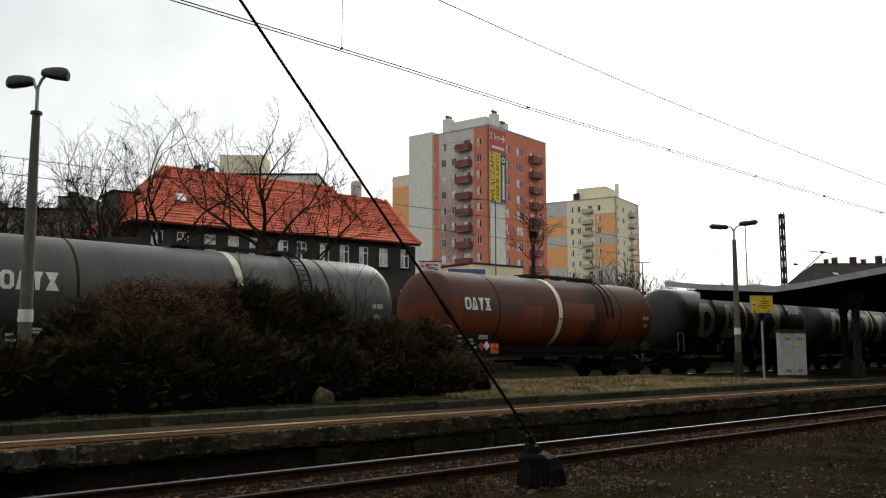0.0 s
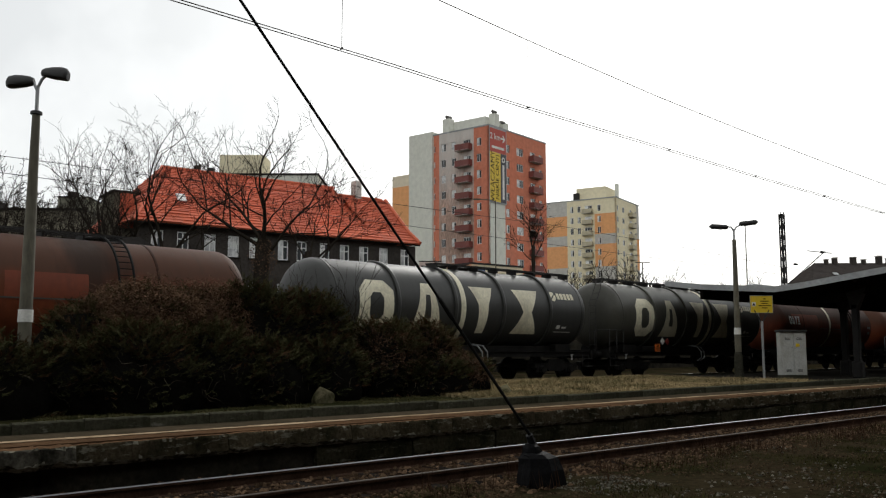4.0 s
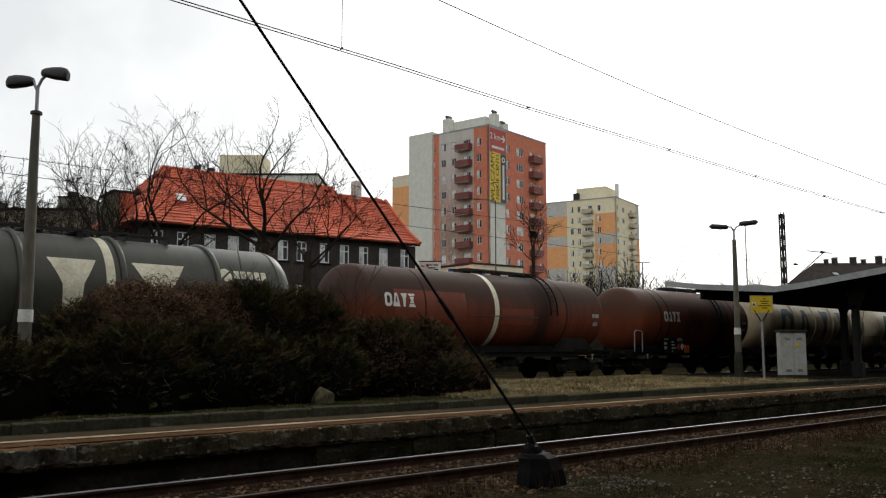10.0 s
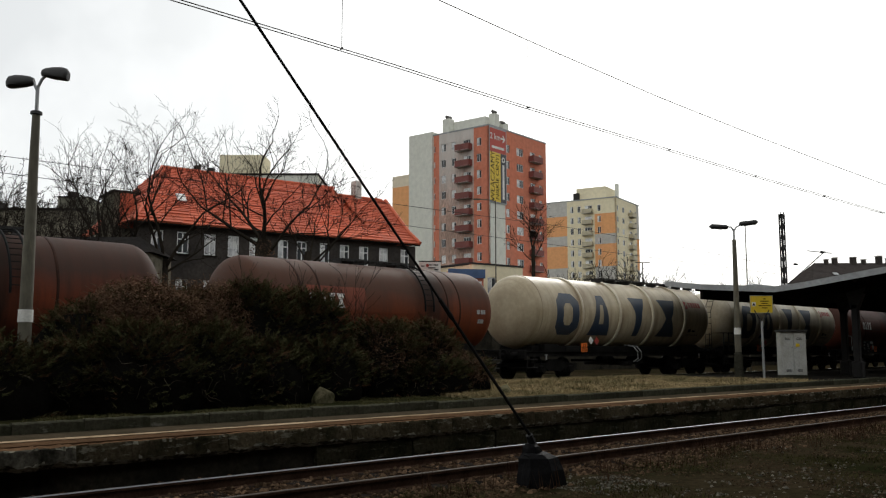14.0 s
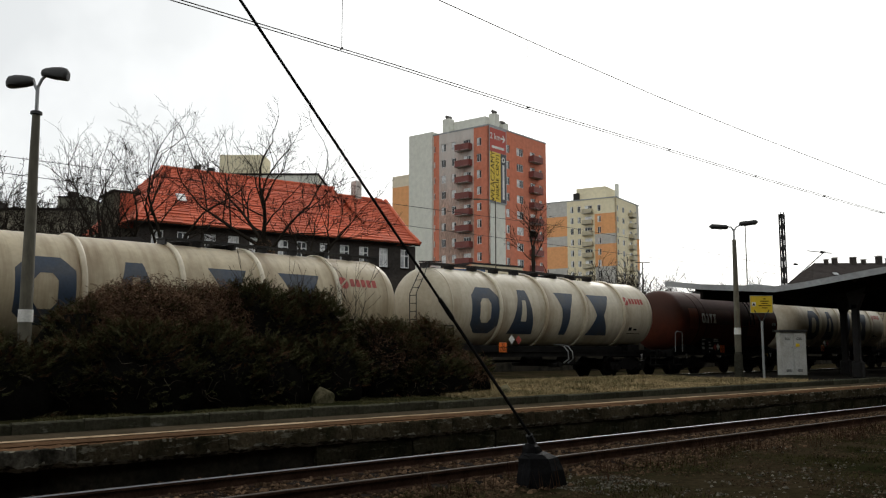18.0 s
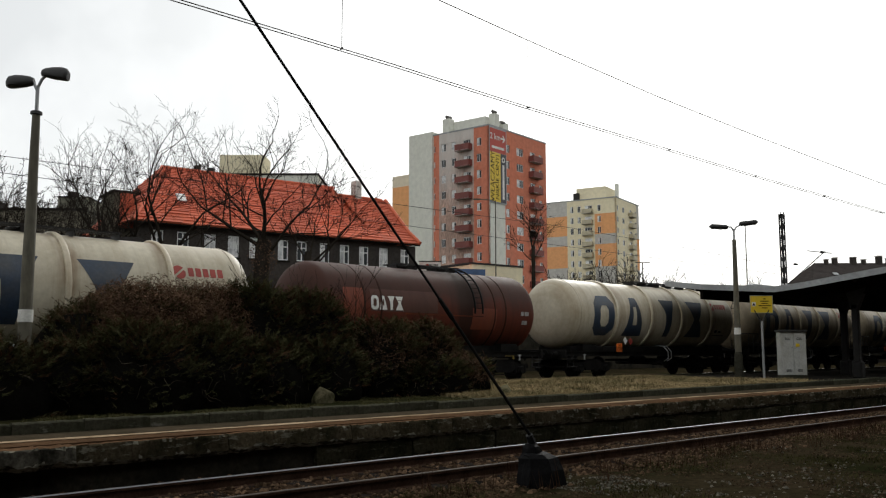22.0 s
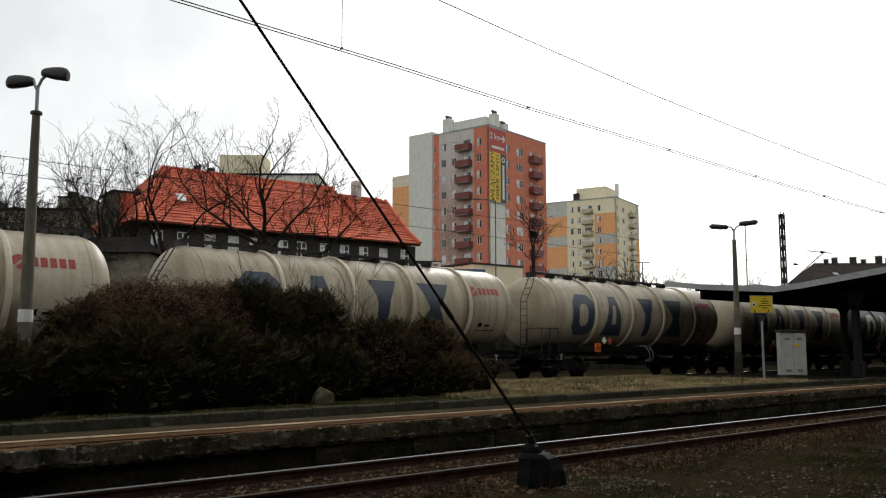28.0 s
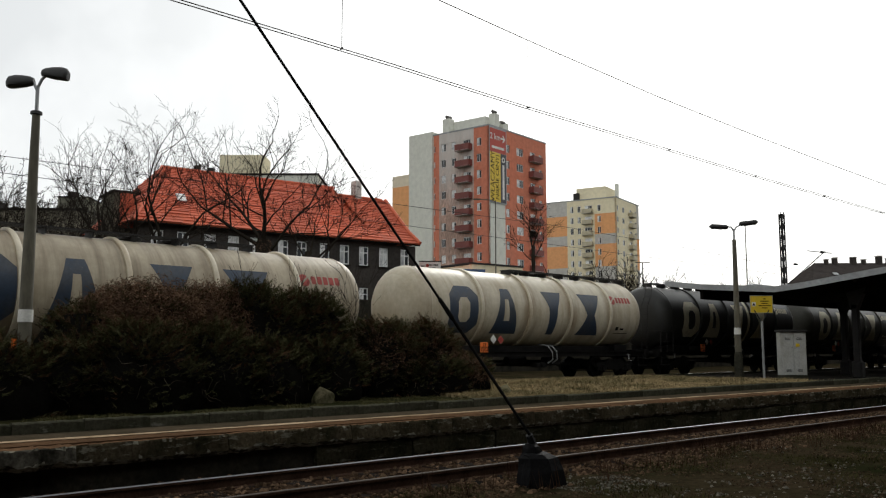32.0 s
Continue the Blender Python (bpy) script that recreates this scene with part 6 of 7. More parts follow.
    # banner
    b = part("banner", Shape().box((2.45, 0.0, 0.05), (5.0, 0.08, 13.1)), FASCIA, t, "large yellow, red and grey advertising banner", m=Matrix.Translation(o - dL * 0.14 + Vector((0, 0, 32.95))) @ pose(0, 0, 0, 0, 0, turn), smooth=0)
    red = mat("banner_red", (0.46, 0.06, 0.035), 0.6, var=0.1, scale=0.5, bump=0)
    dark = mat("banner_grey", (0.055, 0.055, 0.065), 0.6, var=0.1, scale=0.5, bump=0)
    part("banner_field", Shape().box((1.6, -0.045, -2.05), (3.1, 0.02, 8.5)), YELLOW, b, "yellow field", smooth=0)
    part("banner_top", Shape().box((2.4, -0.05, 4.3), (4.7, 0.03, 4.1)), red, b, "red field with a white arrow", smooth=0)
    part("banner_strip", Shape().box((3.95, -0.05, -2.05), (1.6, 0.03, 8.5)), dark, b, "dark grey strip", smooth=0)
    part("distance_text", words("2 km", 1.5, WHITE, 0.01), None, b, m=pose(1.6, -0.085, 4.9, 90, 0, 0))
    part("arrow", Shape().extrude([(3.2, 4.75), (4.0, 4.75), (3.7, 4.3), (4.0, 4.3), (4.5, 4.9), (4.0, 5.5), (3.7, 5.5), (4.0, 5.05), (3.2, 5.05)], -0.09, -0.07), WHITE, b, smooth=0)
    part("address_bar", Shape().box((2.4, -0.075, 3.1), (3.6, 0.02, 0.42)), WHITE, b, smooth=0)
    part("slogan", words("W\u0141\u0104CZAMY", 1.55, BLACK, 0.01), None, b, "dark slogan lettering", m=pose(0.85, -0.06, -2.0, 90, -90, 0))
    part("slogan", words("NISKIE CENY!", 1.30, BLACK, 0.01), None, b, "dark slogan lettering", m=pose(2.25, -0.06, -2.0, 90, -90, 0))
    part("brand_bar", Shape().box((3.95, -0.075, -2.7), (0.55, 0.02, 6.0)), WHITE, b, "plain white bar", smooth=0)
    part("brand_ring", Shape().lathe([(-0.09, 0.48), (-0.07, 0.48), (-0.07, 0.25), (-0.09, 0.25), (-0.09, 0.48)], "Y", 18, c=(3.95, 0, 1.2)), WHITE, b, "plain white ring", smooth=0)


def make_second_tower():
    t = thing("apartment_block", None, "beige, orange and grey apartment block", "building")
    rnd = random.Random(12)
    d = Vector((0.957, 0.290, 0)).normalized()
    a = math.radians(47.397) - math.atan2(1757 - 784, 1569)
    d = Vector((math.cos(a), math.sin(a), 0))
    dL = Vector((-d.y, d.x, 0))
    o = Vector((180.4, 131.8, 0))
    rows = [37.5 - 2.82 * i for i in range(13)]
    holes = []
    for z in rows:
        holes += [(11.6, 12.5, z - 0.8, z + 0.8), (9.6, 10.5, z - 0.8, z + 0.8), (6.5, 8.5, z - 1.15, z + 0.8), (4.15, 5.05, z - 0.8, z + 0.8)]

    def zl(u, z):
        if u is None:
            return [5.8, 13.4], [36.0, 30.8, 28.2, 22.5]
        if u > 13.4 or u < 5.8:
            if z > 36.0:
                return 1 if u > 13.4 else 0
            if z > 30.8:
                return 2
            if z > 28.2:
                return 1
            return 2 if z > 22.5 else 1
        return 0
    w, at = facade(t, "wall", o, dL, 19.2, 0, 39.8, holes, zl, [BEIGE_FACADE, MID_GREY, ORANGE_FACADE], d, label="beige wall with orange and grey fields")
    turn = deg(-dL)
    for z in rows:
        for u in (12.05, 10.05, 4.6):
            put_window(t, "narrow", at, u, z, 0.9, 1.6, turn, rnd)
        put_window(t, "bdoor", at, 7.5, z - 0.17, 2.0, 1.95, turn, rnd, ((-0.3, 0.4), ()))
        balcony(t, lambda u, zz: o + dL * u, 6.2, 8.9, z - 1.15, BEIGE_BALCONY, dL, -d, rnd)
    holes = []
    for z in rows:
        zz = z - 0.3
        holes += [(0.6, 1.6, zz - 0.7, zz + 0.7), (4.4, 6.0, zz - 0.7, zz + 0.7), (9.6, 11.6, zz - 1.15, zz + 0.7), (13.6, 15.0, zz - 0.7, zz + 0.7)]
    w, at = facade(t, "wall", o, d, 16.8, 0, 39.8, holes, lambda u, z: ([14.9], [22.5, 30.8]) if u is None else (0 if u < 14.9 else (2 if 22.5 < z < 30.8 else 1)), [BEIGE_FACADE, MID_GREY, ORANGE_FACADE], dL, label="beige wall with an orange edge field")
    turn = deg(d)
    for z in rows:
        zz = z - 0.3
        put_window(t, "w1", at, 1.1, zz, 1.0, 1.4, turn, rnd)
        put_window(t, "w2", at, 5.2, zz, 1.6, 1.4, turn, rnd)
        put_window(t, "bdoor", at, 10.6, zz - 0.22, 2.0, 1.85, turn, rnd, ((-0.3, 0.4), ()))
        put_window(t, "w3", at, 14.3, zz, 1.4, 1.4, turn, rnd)
        balcony(t, lambda u, q: o + d * u, 8.9, 12.0, zz - 1.15, BEIGE_BALCONY, d, -dL, rnd)
    block(t, "core", o, d, dL, 0.45, 16.75, 0.45, 19.15, 0, 39.5, BEIGE_FACADE, "plain inner and rear walls")
    block(t, "roof", o, d, dL, -0.1, 16.9, -0.1, 19.3, 39.8, 40.05, FASCIA, "flat roof")
    block(t, "penthouse", o, d, dL, 2.0, 9, 3.5, 11.5, 40.05, 43.3, BEIGE_FACADE, "beige roof machine room")
    block(t, "chimney", o, d, dL, 5.2, 6.0, 1.4, 2.2, 40, 44.3, GREY_FACADE, "tall pale chimney")
    block(t, "chimney", o, d, dL, 1.0, 2.0, 10.6, 12.0, 40, 42.0, DARK_STEEL, "dark roof vents")


def tile_courses(parent, corners, courses, label):
    """Roof slope with overlapping tile courses; corners: eave left, eave right, ridge right, ridge left."""
    a, b, c, d = [Vector(p) for p in corners]
    n = (b - a).cross(d - a).normalized()
    if n.z < 0:
        n = -n
    base = Shape().add([p - n * 0.05 for p in (a, b, c, d)], [(0, 1, 2, 3)])
    slope = part("roof_slope", base, TILE, parent, label, smooth=0, fix=False)
    for i in range(courses):
        f0, f1 = i / courses, min((i + 1.15) / courses, 1.0)
        l0, r0, l1, r1 = a.lerp(d, f0), b.lerp(c, f0), a.lerp(d, f1), b.lerp(c, f1)
        s, m = Shape(), max(2, int((r0 - l0).length / 1.6))
        for k in range(m):
            u0, u1 = k / m, (k + 1) / m
            lo, hi = n * (0.085 + 0.025 * math.sin(k * 2.3 + i * 1.7)), n * 0.02
            p, q, pt, qt = l0.lerp(r0, u0), l0.lerp(r0, u1), l1.lerp(r1, u0), l1.lerp(r1, u1)
            s.add([p + lo, q + lo, qt + hi, pt + hi, p - n * 0.02, q - n * 0.02], [(0, 1, 2, 3), (4, 5, 1, 0)])
        part("tile_course", s, TILE, slope, smooth=0, fix=False)
    return slope


def make_roof_house():
    t = thing("tiled_house", None, "long dark brick house with a tall orange-red tiled roof", "house")
    rnd = random.Random(13)
    d = Vector((0.9944, -0.1053, 0)).normalized()
    inw = Vector((0.1053, 0.9944, 0)).normalized()
    right = Vector((46.73, 54.15, 0))
    L = 22.35
    o = right - d * L
    us = [L - k * 1.02 for k in (1.0, 3.0, 4.8, 6.5, 8.2, 10.1, 11.6, 13.8, 15.4, 17.1, 19.0, 20.75)]
    rows = [8.95, 5.7, 2.6]
    holes = [(u - 0.42, u + 0.42, z - 0.78, z + 0.72) for u in us for z in rows]
    w, at = facade(t, "wall", o, d, L, 0, 10.0, holes, lambda u, z: ([], [10.0]) if u is None else 0, [DARK_BRICK], inw, 0.2, "sooty dark brick wall")
    turn = deg(d)
    for u in us:
        for z in rows:
            put_window(t, "sash", at, u, z - 0.03, 0.84, 1.5, turn, rnd, ((0.0,), (0.25,)), 0.1, 0.35)
            part("sill", shared("house_sill", lambda: Shape().box((0, -0.05, 0), (1.0, 0.2, 0.08)), DARK_CONCRETE, 0), None, t, m=Matrix.Translation(at(u, z - 0.84)) @ pose(0, 0, 0, 0, 0, turn))
    Q = 13.0
    block(t, "body", o, d, inw, 0.3, L - 0.3, 0.35, Q, 0, 10.0, DARK_BRICK, "rear brick walls")
    P = lambda u, q, z: o + d * u + inw * q + Vector((0, 0, z))
    ez = 10.37
    # main slope with hips, flared at the eave
    ridge_q, rz_ = 6.4, 15.3
    x_step = L - 3.9
    tile_courses(t, [P(-0.7, -0.75, ez - 0.25), P(L - 0.15, -0.75, ez - 0.25), P(L - 0.35, 0.5, ez + 0.75), P(0.2, 0.5, ez + 0.75)], 4, "flared tile eave")
    tile_courses(t, [P(0.2, 0.5, ez + 0.75), P(x_step, 0.5, ez + 0.75), P(x_step - 0.3, ridge_q, rz_), P(3.5, ridge_q, rz_)], 26, "orange-red tiled slope")
    tile_courses(t, [P(x_step - 0.2, 0.5, ez + 0.75), P(L - 0.35, 0.5, ez + 0.75), P(L - 0.2, 4.2, rz_ - 1.0), P(x_step - 0.8, 4.2, rz_ - 1.0)], 19, "lower tiled slope")
    tile_courses(t, [P(L - 0.15, -0.75, ez - 0.25), P(L - 0.15, Q, ez - 0.25), P(L - 0.2, Q - 4, rz_ - 1.0), P(L - 0.2, 4.2, rz_ - 1.0)], 12, "tiled gable hip")
    tile_courses(t, [P(-0.7, Q, ez - 0.25), P(-0.7, -0.75, ez - 0.25), P(3.5, ridge_q, rz_), P(3.5, ridge_q + 0.6, rz_)], 16, "tiled hip")
    tile_courses(t, [P(x_step, 0.5, ez + 0.75), P(x_step, Q, ez + 0.75), P(x_step - 0.3, ridge_q + 0.5, rz_), P(x_step - 0.3, ridge_q, rz_)], 14, "tiled side hip")
    block(t, "attic", o, d, inw, 0.5, L - 0.5, 2.0, Q - 1, 10, 11.0, DARK_BRICK)
    part("ridge_cap", Shape().rod(P(3.4, ridge_q, rz_ + 0.05), P(x_step - 0.2, ridge_q, rz_ + 0.05), 0.14, seg=8), TILE, t)
    part("ridge_cap", Shape().rod(P(x_step - 0.9, 4.2, rz_ - 0.95), P(L - 0.6, 4.2, rz_ - 0.95), 0.13, seg=8), TILE, t)
    part("hip_cap", Shape().pipe([P(L - 0.10, -0.8, ez - 0.2), P(L - 0.35, 0.5, ez + 0.85), P(L - 0.25, 4.2, rz_ - 0.95)], 0.17, 8), TILE, t)
    part("hip_cap", Shape().pipe([P(-0.75, -0.8, ez - 0.2), P(0.2, 0.5, ez + 0.85), P(3.5, ridge_q, rz_ + 0.05)], 0.14, 8), TILE, t)
    # Shadow band under the tile edge, drawn as a dark rod.
    part("eave_board", Shape().rod(P(-0.6, -0.55, ez - 0.30), P(L + 0.05, -0.55, ez - 0.30), 0.10, seg=6), OLD_ROOF, t, "dark rod standing in for the eave shadow")
    c = block(t, "chimney", o, d, inw, L - 3.3, L - 2.75, 4.0, 4.8, 12.5, 15.75, MID_GREY, "grey rendered chimney")
    block(t, "chimney", o, d, inw, 6.2, 6.6, 6.6, 7.1, 15.0, 15.9, DARK_BRICK, "short brick chimney")
    # skylights
    for u in (3.3,):
        part("skylight", Shape().box((0, 0, 0), (0.62, 0.08, 0.8)), [FRAME_WHITE], t, "small pale roof light", m=Matrix.Translation(P(u, 1.55, ez + 1.95)) @ pose(0, 0, 0, 0, 0, turn) @ pose(0, 0, 0, -45, 0, 0), smooth=0)
    # gabled left wing seen past the hip
    block(t, "side_wing", o, d, inw, -0.9, 0.6, 3.0, 6.0, 0, 12.5, OLD_WALL, "dark side wing")
    block(t, "wing_roof", o, d, inw, -1.05, 0.9, 2.8, 6.3, 12.5, 12.62, SLATE, "flat brownish wing roof")
    block(t, "red_gable", o, d, inw, -0.5, 0.4, 2.7, 3.0, 10.0, 12.4, TILE, "red tile-hung gable")
    # porch roof at the corner
    block(t, "porch_roof", o, d, inw, L + 0.1, L + 1.9, -0.6, 3.0, 7.1, 7.6, TILE, "small tiled porch roof")
    block(t, "porch", o, d, inw, L + 0.3, L + 1.6, 0.0, 3.0, 0, 7.1, DARK_BRICK)


make_tower()
make_second_tower()
make_roof_house()


def plain_block(name, o, d_deg, w, dep_, h, mats, label, win=None, roof=OLD_ROOF, seed=1, rows=(), cols=()):
    t = thing(name, pose(o[0], o[1], 0, 0, 0, d_deg), label, "building")
    rnd = random.Random(seed)
    holes = [(u - 0.5, u + 0.5, z - 0.7, z + 0.7) for u in cols for z in rows]
    f, at = facade(t, "wall", (0, 0, 0), (1, 0, 0), w, 0, h, holes, lambda u, z: ([], []) if u is None else 0, [mats], (0, 1, 0))
    for u in cols:
        for z in rows:
            put_window(t, "plainwin", at, u, z, 1.0, 1.4, 0, rnd)
    block(t, "body", (0, 0, 0), (1, 0, 0), (0, 1, 0), 0.02, w - 0.02, 0.4, dep_, 0, h - 0.02, mats)
    block(t, "roof", (0, 0, 0), (1, 0, 0), (0, 1, 0), -0.2, w + 0.2, -0.2, dep_ + 0.2, h, h + 0.3, roof)
    return t


# block behind the tiled roof
pb = plain_block("pale_block", (75.0, 145.5), -43, 20.5, 14, 33.2, GREY_FACADE, "pale grey apartment block behind the tiled roof", cols=(3, 7, 11, 15), rows=(31, 28, 25, 22))
block(pb, "penthouse", (0, 0, 0), (1, 0, 0), (0, 1, 0), 2.0, 10.2, 2.0, 8.0, 33.4, 37.4, BEIGE_FACADE, "beige roof machine room")
block(pb, "vent_stack", (0, 0, 0), (1, 0, 0), (0, 1, 0), 0.2, 1.2, 1.0, 2.0, 33.4, 34.8, DARK_STEEL)
ob_ = plain_block("old_block", (21.0, 123.0), -40, 24, 12, 18.4, OLD_WALL, "old olive-brown building behind bare trees", cols=(7, 15), rows=(13,))
block(ob_, "grey_gable", (0, 0, 0), (1, 0, 0), (0, 1, 0), 20.6, 24.2, 1.0, 9.0, 0, 20.2, PALE_OLD_WALL, "grey rendered gable end")
block(ob_, "roof_step", (0, 0, 0), (1, 0, 0), (0, 1, 0), 20.5, 24.3, 0.9, 9.1, 20.2, 20.35, OLD_ROOF)
block(ob_, "chimney", (0, 0, 0), (1, 0, 0), (0, 1, 0), 21.0, 21.9, 3.0, 4.0, 20.2, 21.3, DARK_BRICK)
block(ob_, "chimney", (0, 0, 0), (1, 0, 0), (0, 1, 0), 9.0, 10.2, 3.0, 4.0, 18.6, 20.2, DARK_BRICK)


def pitched(t, name, x0, x1, y0, y1, z, h):
    """A pitched roof with its ridge along x."""
    m = (y0 + y1) / 2
    s = Shape()
    s.add([(x0, y0, z), (x1, y0, z), (x1, y1, z), (x0, y1, z), (x0 + 1.5, m, z + h), (x1 - 1.5, m, z + h)], [(3, 2, 1, 0), (0, 1, 5, 4), (2, 3, 4, 5), (1, 2, 5), (3, 0, 4)])
    return part(name, s, OLD_ROOF, t, "dark felt roof", smooth=0)


pitched(ob_, "roof_ridge", 1.0, 13.0, 0.5, 11.0, 18.6, 2.0)
sh_ = thing("garden_shed", pose(14.2, 50.5, 0.2, 0, 0, -42), "dark weathered shed with a sagging felt roof", "building")
block(sh_, "wall", (0, 0, 0), (1, 0, 0), (0, 1, 0), 0, 8.0, 0, 4.0, 0, 6.6, OLD_WALL, "dark weathered wall")
pitched(sh_, "roof", -0.3, 8.3, -0.3, 4.3, 6.6, 1.1)


def make_right_house():
    t = thing("old_tenement", pose(145.6, 66.7, 0, 0, 0, -43), "old tenement with a dark roof and a row of chimneys", "house")
    s = Shape()
    s.add([(0, 0, 12.0), (40, 0, 12.0), (40, 9, 17.0), (4.2, 9, 17.0), (0, 18, 12.0), (40, 18, 12.0)], [(0, 1, 2, 3), (4, 0, 3), (4, 3, 2, 5), (1, 5, 2)])
    part("roof", s, SLATE, t, "dark slate roof", smooth=0)
    block(t, "wall", (0, 0, 0), (1, 0, 0), (0, 1, 0), 0.5, 39.5, 0.5, 17.5, 0, 12.1, DARK_BRICK, "dark brick wall")
    rnd = random.Random(3)
    for u, h, w in ((6.0, 17.6, 0.6), (7.4, 17.9, 0.9), (10.6, 18.0, 1.1), (12.6, 17.6, 0.7), (15.2, 18.2, 1.1), (17.0, 17.8, 0.9), (19.8, 17.5, 0.6), (23.6, 18.3, 1.0), (26.6, 17.9, 0.9), (30.0, 18.0, 1.0)):
        c = block(t, "chimney", (0, 0, 0), (1, 0, 0), (0, 1, 0), u, u + w * 0.75, 8.2, 9.2, 16.2, h - 0.1, DARK_BRICK)
        block(c, "chimney_cap", (0, 0, 0), (1, 0, 0), (0, 1, 0), u - 0.08, u + w * 0.75 + 0.08, 8.1, 9.3, h - 0.1, h + 0.05, MID_GREY)
    for u in (6.0, 12.0):
        part("skylight", Shape().box((u, 4.5, 14.7), (0.8, 1.0, 0.1), turn=Matrix.Rotation(radians(27), 3, "X")), GALV, t, smooth=0)
    part("aerial", Shape().rod((22.0, 8.6, 17), (22.0, 8.6, 20.0), 0.04, seg=5).rod((21.2, 8.6, 19.6), (22.9, 8.6, 19.7), 0.03, seg=4), DARK_STEEL, t)


make_right_house()


def make_shops():
    t = thing("kiosk", pose(58.6, 59.7, 0, 0, 0, -5), "plain beige rendered shop building", "building")
    f, at = facade(t, "wall", (0, 0, 0), (1, 0, 0), 6.6, 0, 9.75, [(2.0, 3.1, 7.0, 8.6)], lambda u, z: ([], []) if u is None else 0, [BEIGE_FACADE], (0, 1, 0), 0.2, "beige rendered wall")
    put_window(t, "kiosk", at, 2.55, 7.8, 1.1, 1.6, 0, random.Random(1))
    block(t, "body", (0, 0, 0), (1, 0, 0), (0, 1, 0), 0.02, 6.58, 0.4, 6, 0, 9.7, BEIGE_FACADE, "beige rendered wall")
    block(t, "parapet", (0, 0, 0), (1, 0, 0), (0, 1, 0), -0.08, 6.68, -0.08, 6.1, 9.75, 9.92, DARK_STEEL)
    s = thing("shop", pose(55.7, 59.7, 0, 0, 0, -26), "small shop with a blue fascia board", "building")
    block(s, "wall", (0, 0, 0), (1, 0, 0), (0, 1, 0), 0, 3.4, 0.1, 3, 0, 8.9, RED_FACADE, "red shop wall")
    block(s, "fascia", (0, 0, 0), (1, 0, 0), (0, 1, 0), -0.1, 3.5, -0.15, 0.1, 8.3, 9.12, BLUE, "blue fascia board")
    block(s, "shop_window", (0, 0, 0), (1, 0, 0), (0, 1, 0), 1.8, 3.2, 0.04, 0.1, 6.4, 8.0, FRAME_WHITE)
    b = thing("billboard", pose(49.7, 57.1, 0, 0, 0, -38), "white banner on posts with unreadable dark writing", "sign")
    for u in (0.2, 1.7):
        part("post", Shape().rod((u, 0.1, 0), (u, 0.1, 9.2), 0.06, seg=8), DARK_STEEL, b)
    sheet = part("sheet", Shape().box((0.95, 0, 8.75), (1.85, 0.06, 0.85)), WHITE, b, "white sheet", smooth=0)
    part("frame_bar", Shape().box((0.95, 0, 9.21), (1.95, 0.1, 0.08)), BLACK, sheet, smooth=0)
    for x, z, w in ((0.32, 8.8, 0.3), (0.98, 8.9, 0.3), (1.45, 8.9, 0.4), (1.1, 8.65, 0.65), (1.5, 8.5, 0.35)):
        part("text_bar", Shape().box((x, -0.04, z), (w, 0.02, 0.09)), BLACK, sheet, smooth=0)
    part("round_mark", Shape().lathe([(-0.06, 0.0), (-0.06, 0.14), (-0.03, 0.14)], "Y", 12, c=(0.72, 0, 8.85)), RED_MARK, sheet)
    p = thing("tall_street_lamp", pose(60.73, 58.54, 0), "thin grey street lamp before the tower", "lamp")
    part("post", Shape().rod((0, 0, 0), (0, 0, 16.0), 0.07, 0.05, 8), POST_GREY, p)
    part("arm", Shape().pipe([(0, 0, 15.8), (-0.1, 0.1, 16.0), (-1.1, 1.0, 16.1)], 0.04, 6), POST_GREY, p)
    part("lamp_head", Shape().box((-1.3, 1.2, 16.1), (0.7, 0.25, 0.12), turn=Matrix.Rotation(radians(-42), 3, "Z")), POST_GREY, p)
    q = thing("tall_street_lamp", pose(109.25, 75.3, 0), "thin double street lamp by the far block", "lamp")
    part("post", Shape().rod((0, 0, 0), (0, 0, 14.4), 0.10, 0.08, 8), POST_GREY, q)
    part("lamp_head", Shape().box((0, 0, 14.4), (2.2, 0.2, 0.12), turn=Matrix.Rotation(radians(-42), 3, "Z")), POST_GREY, q)


make_shops()


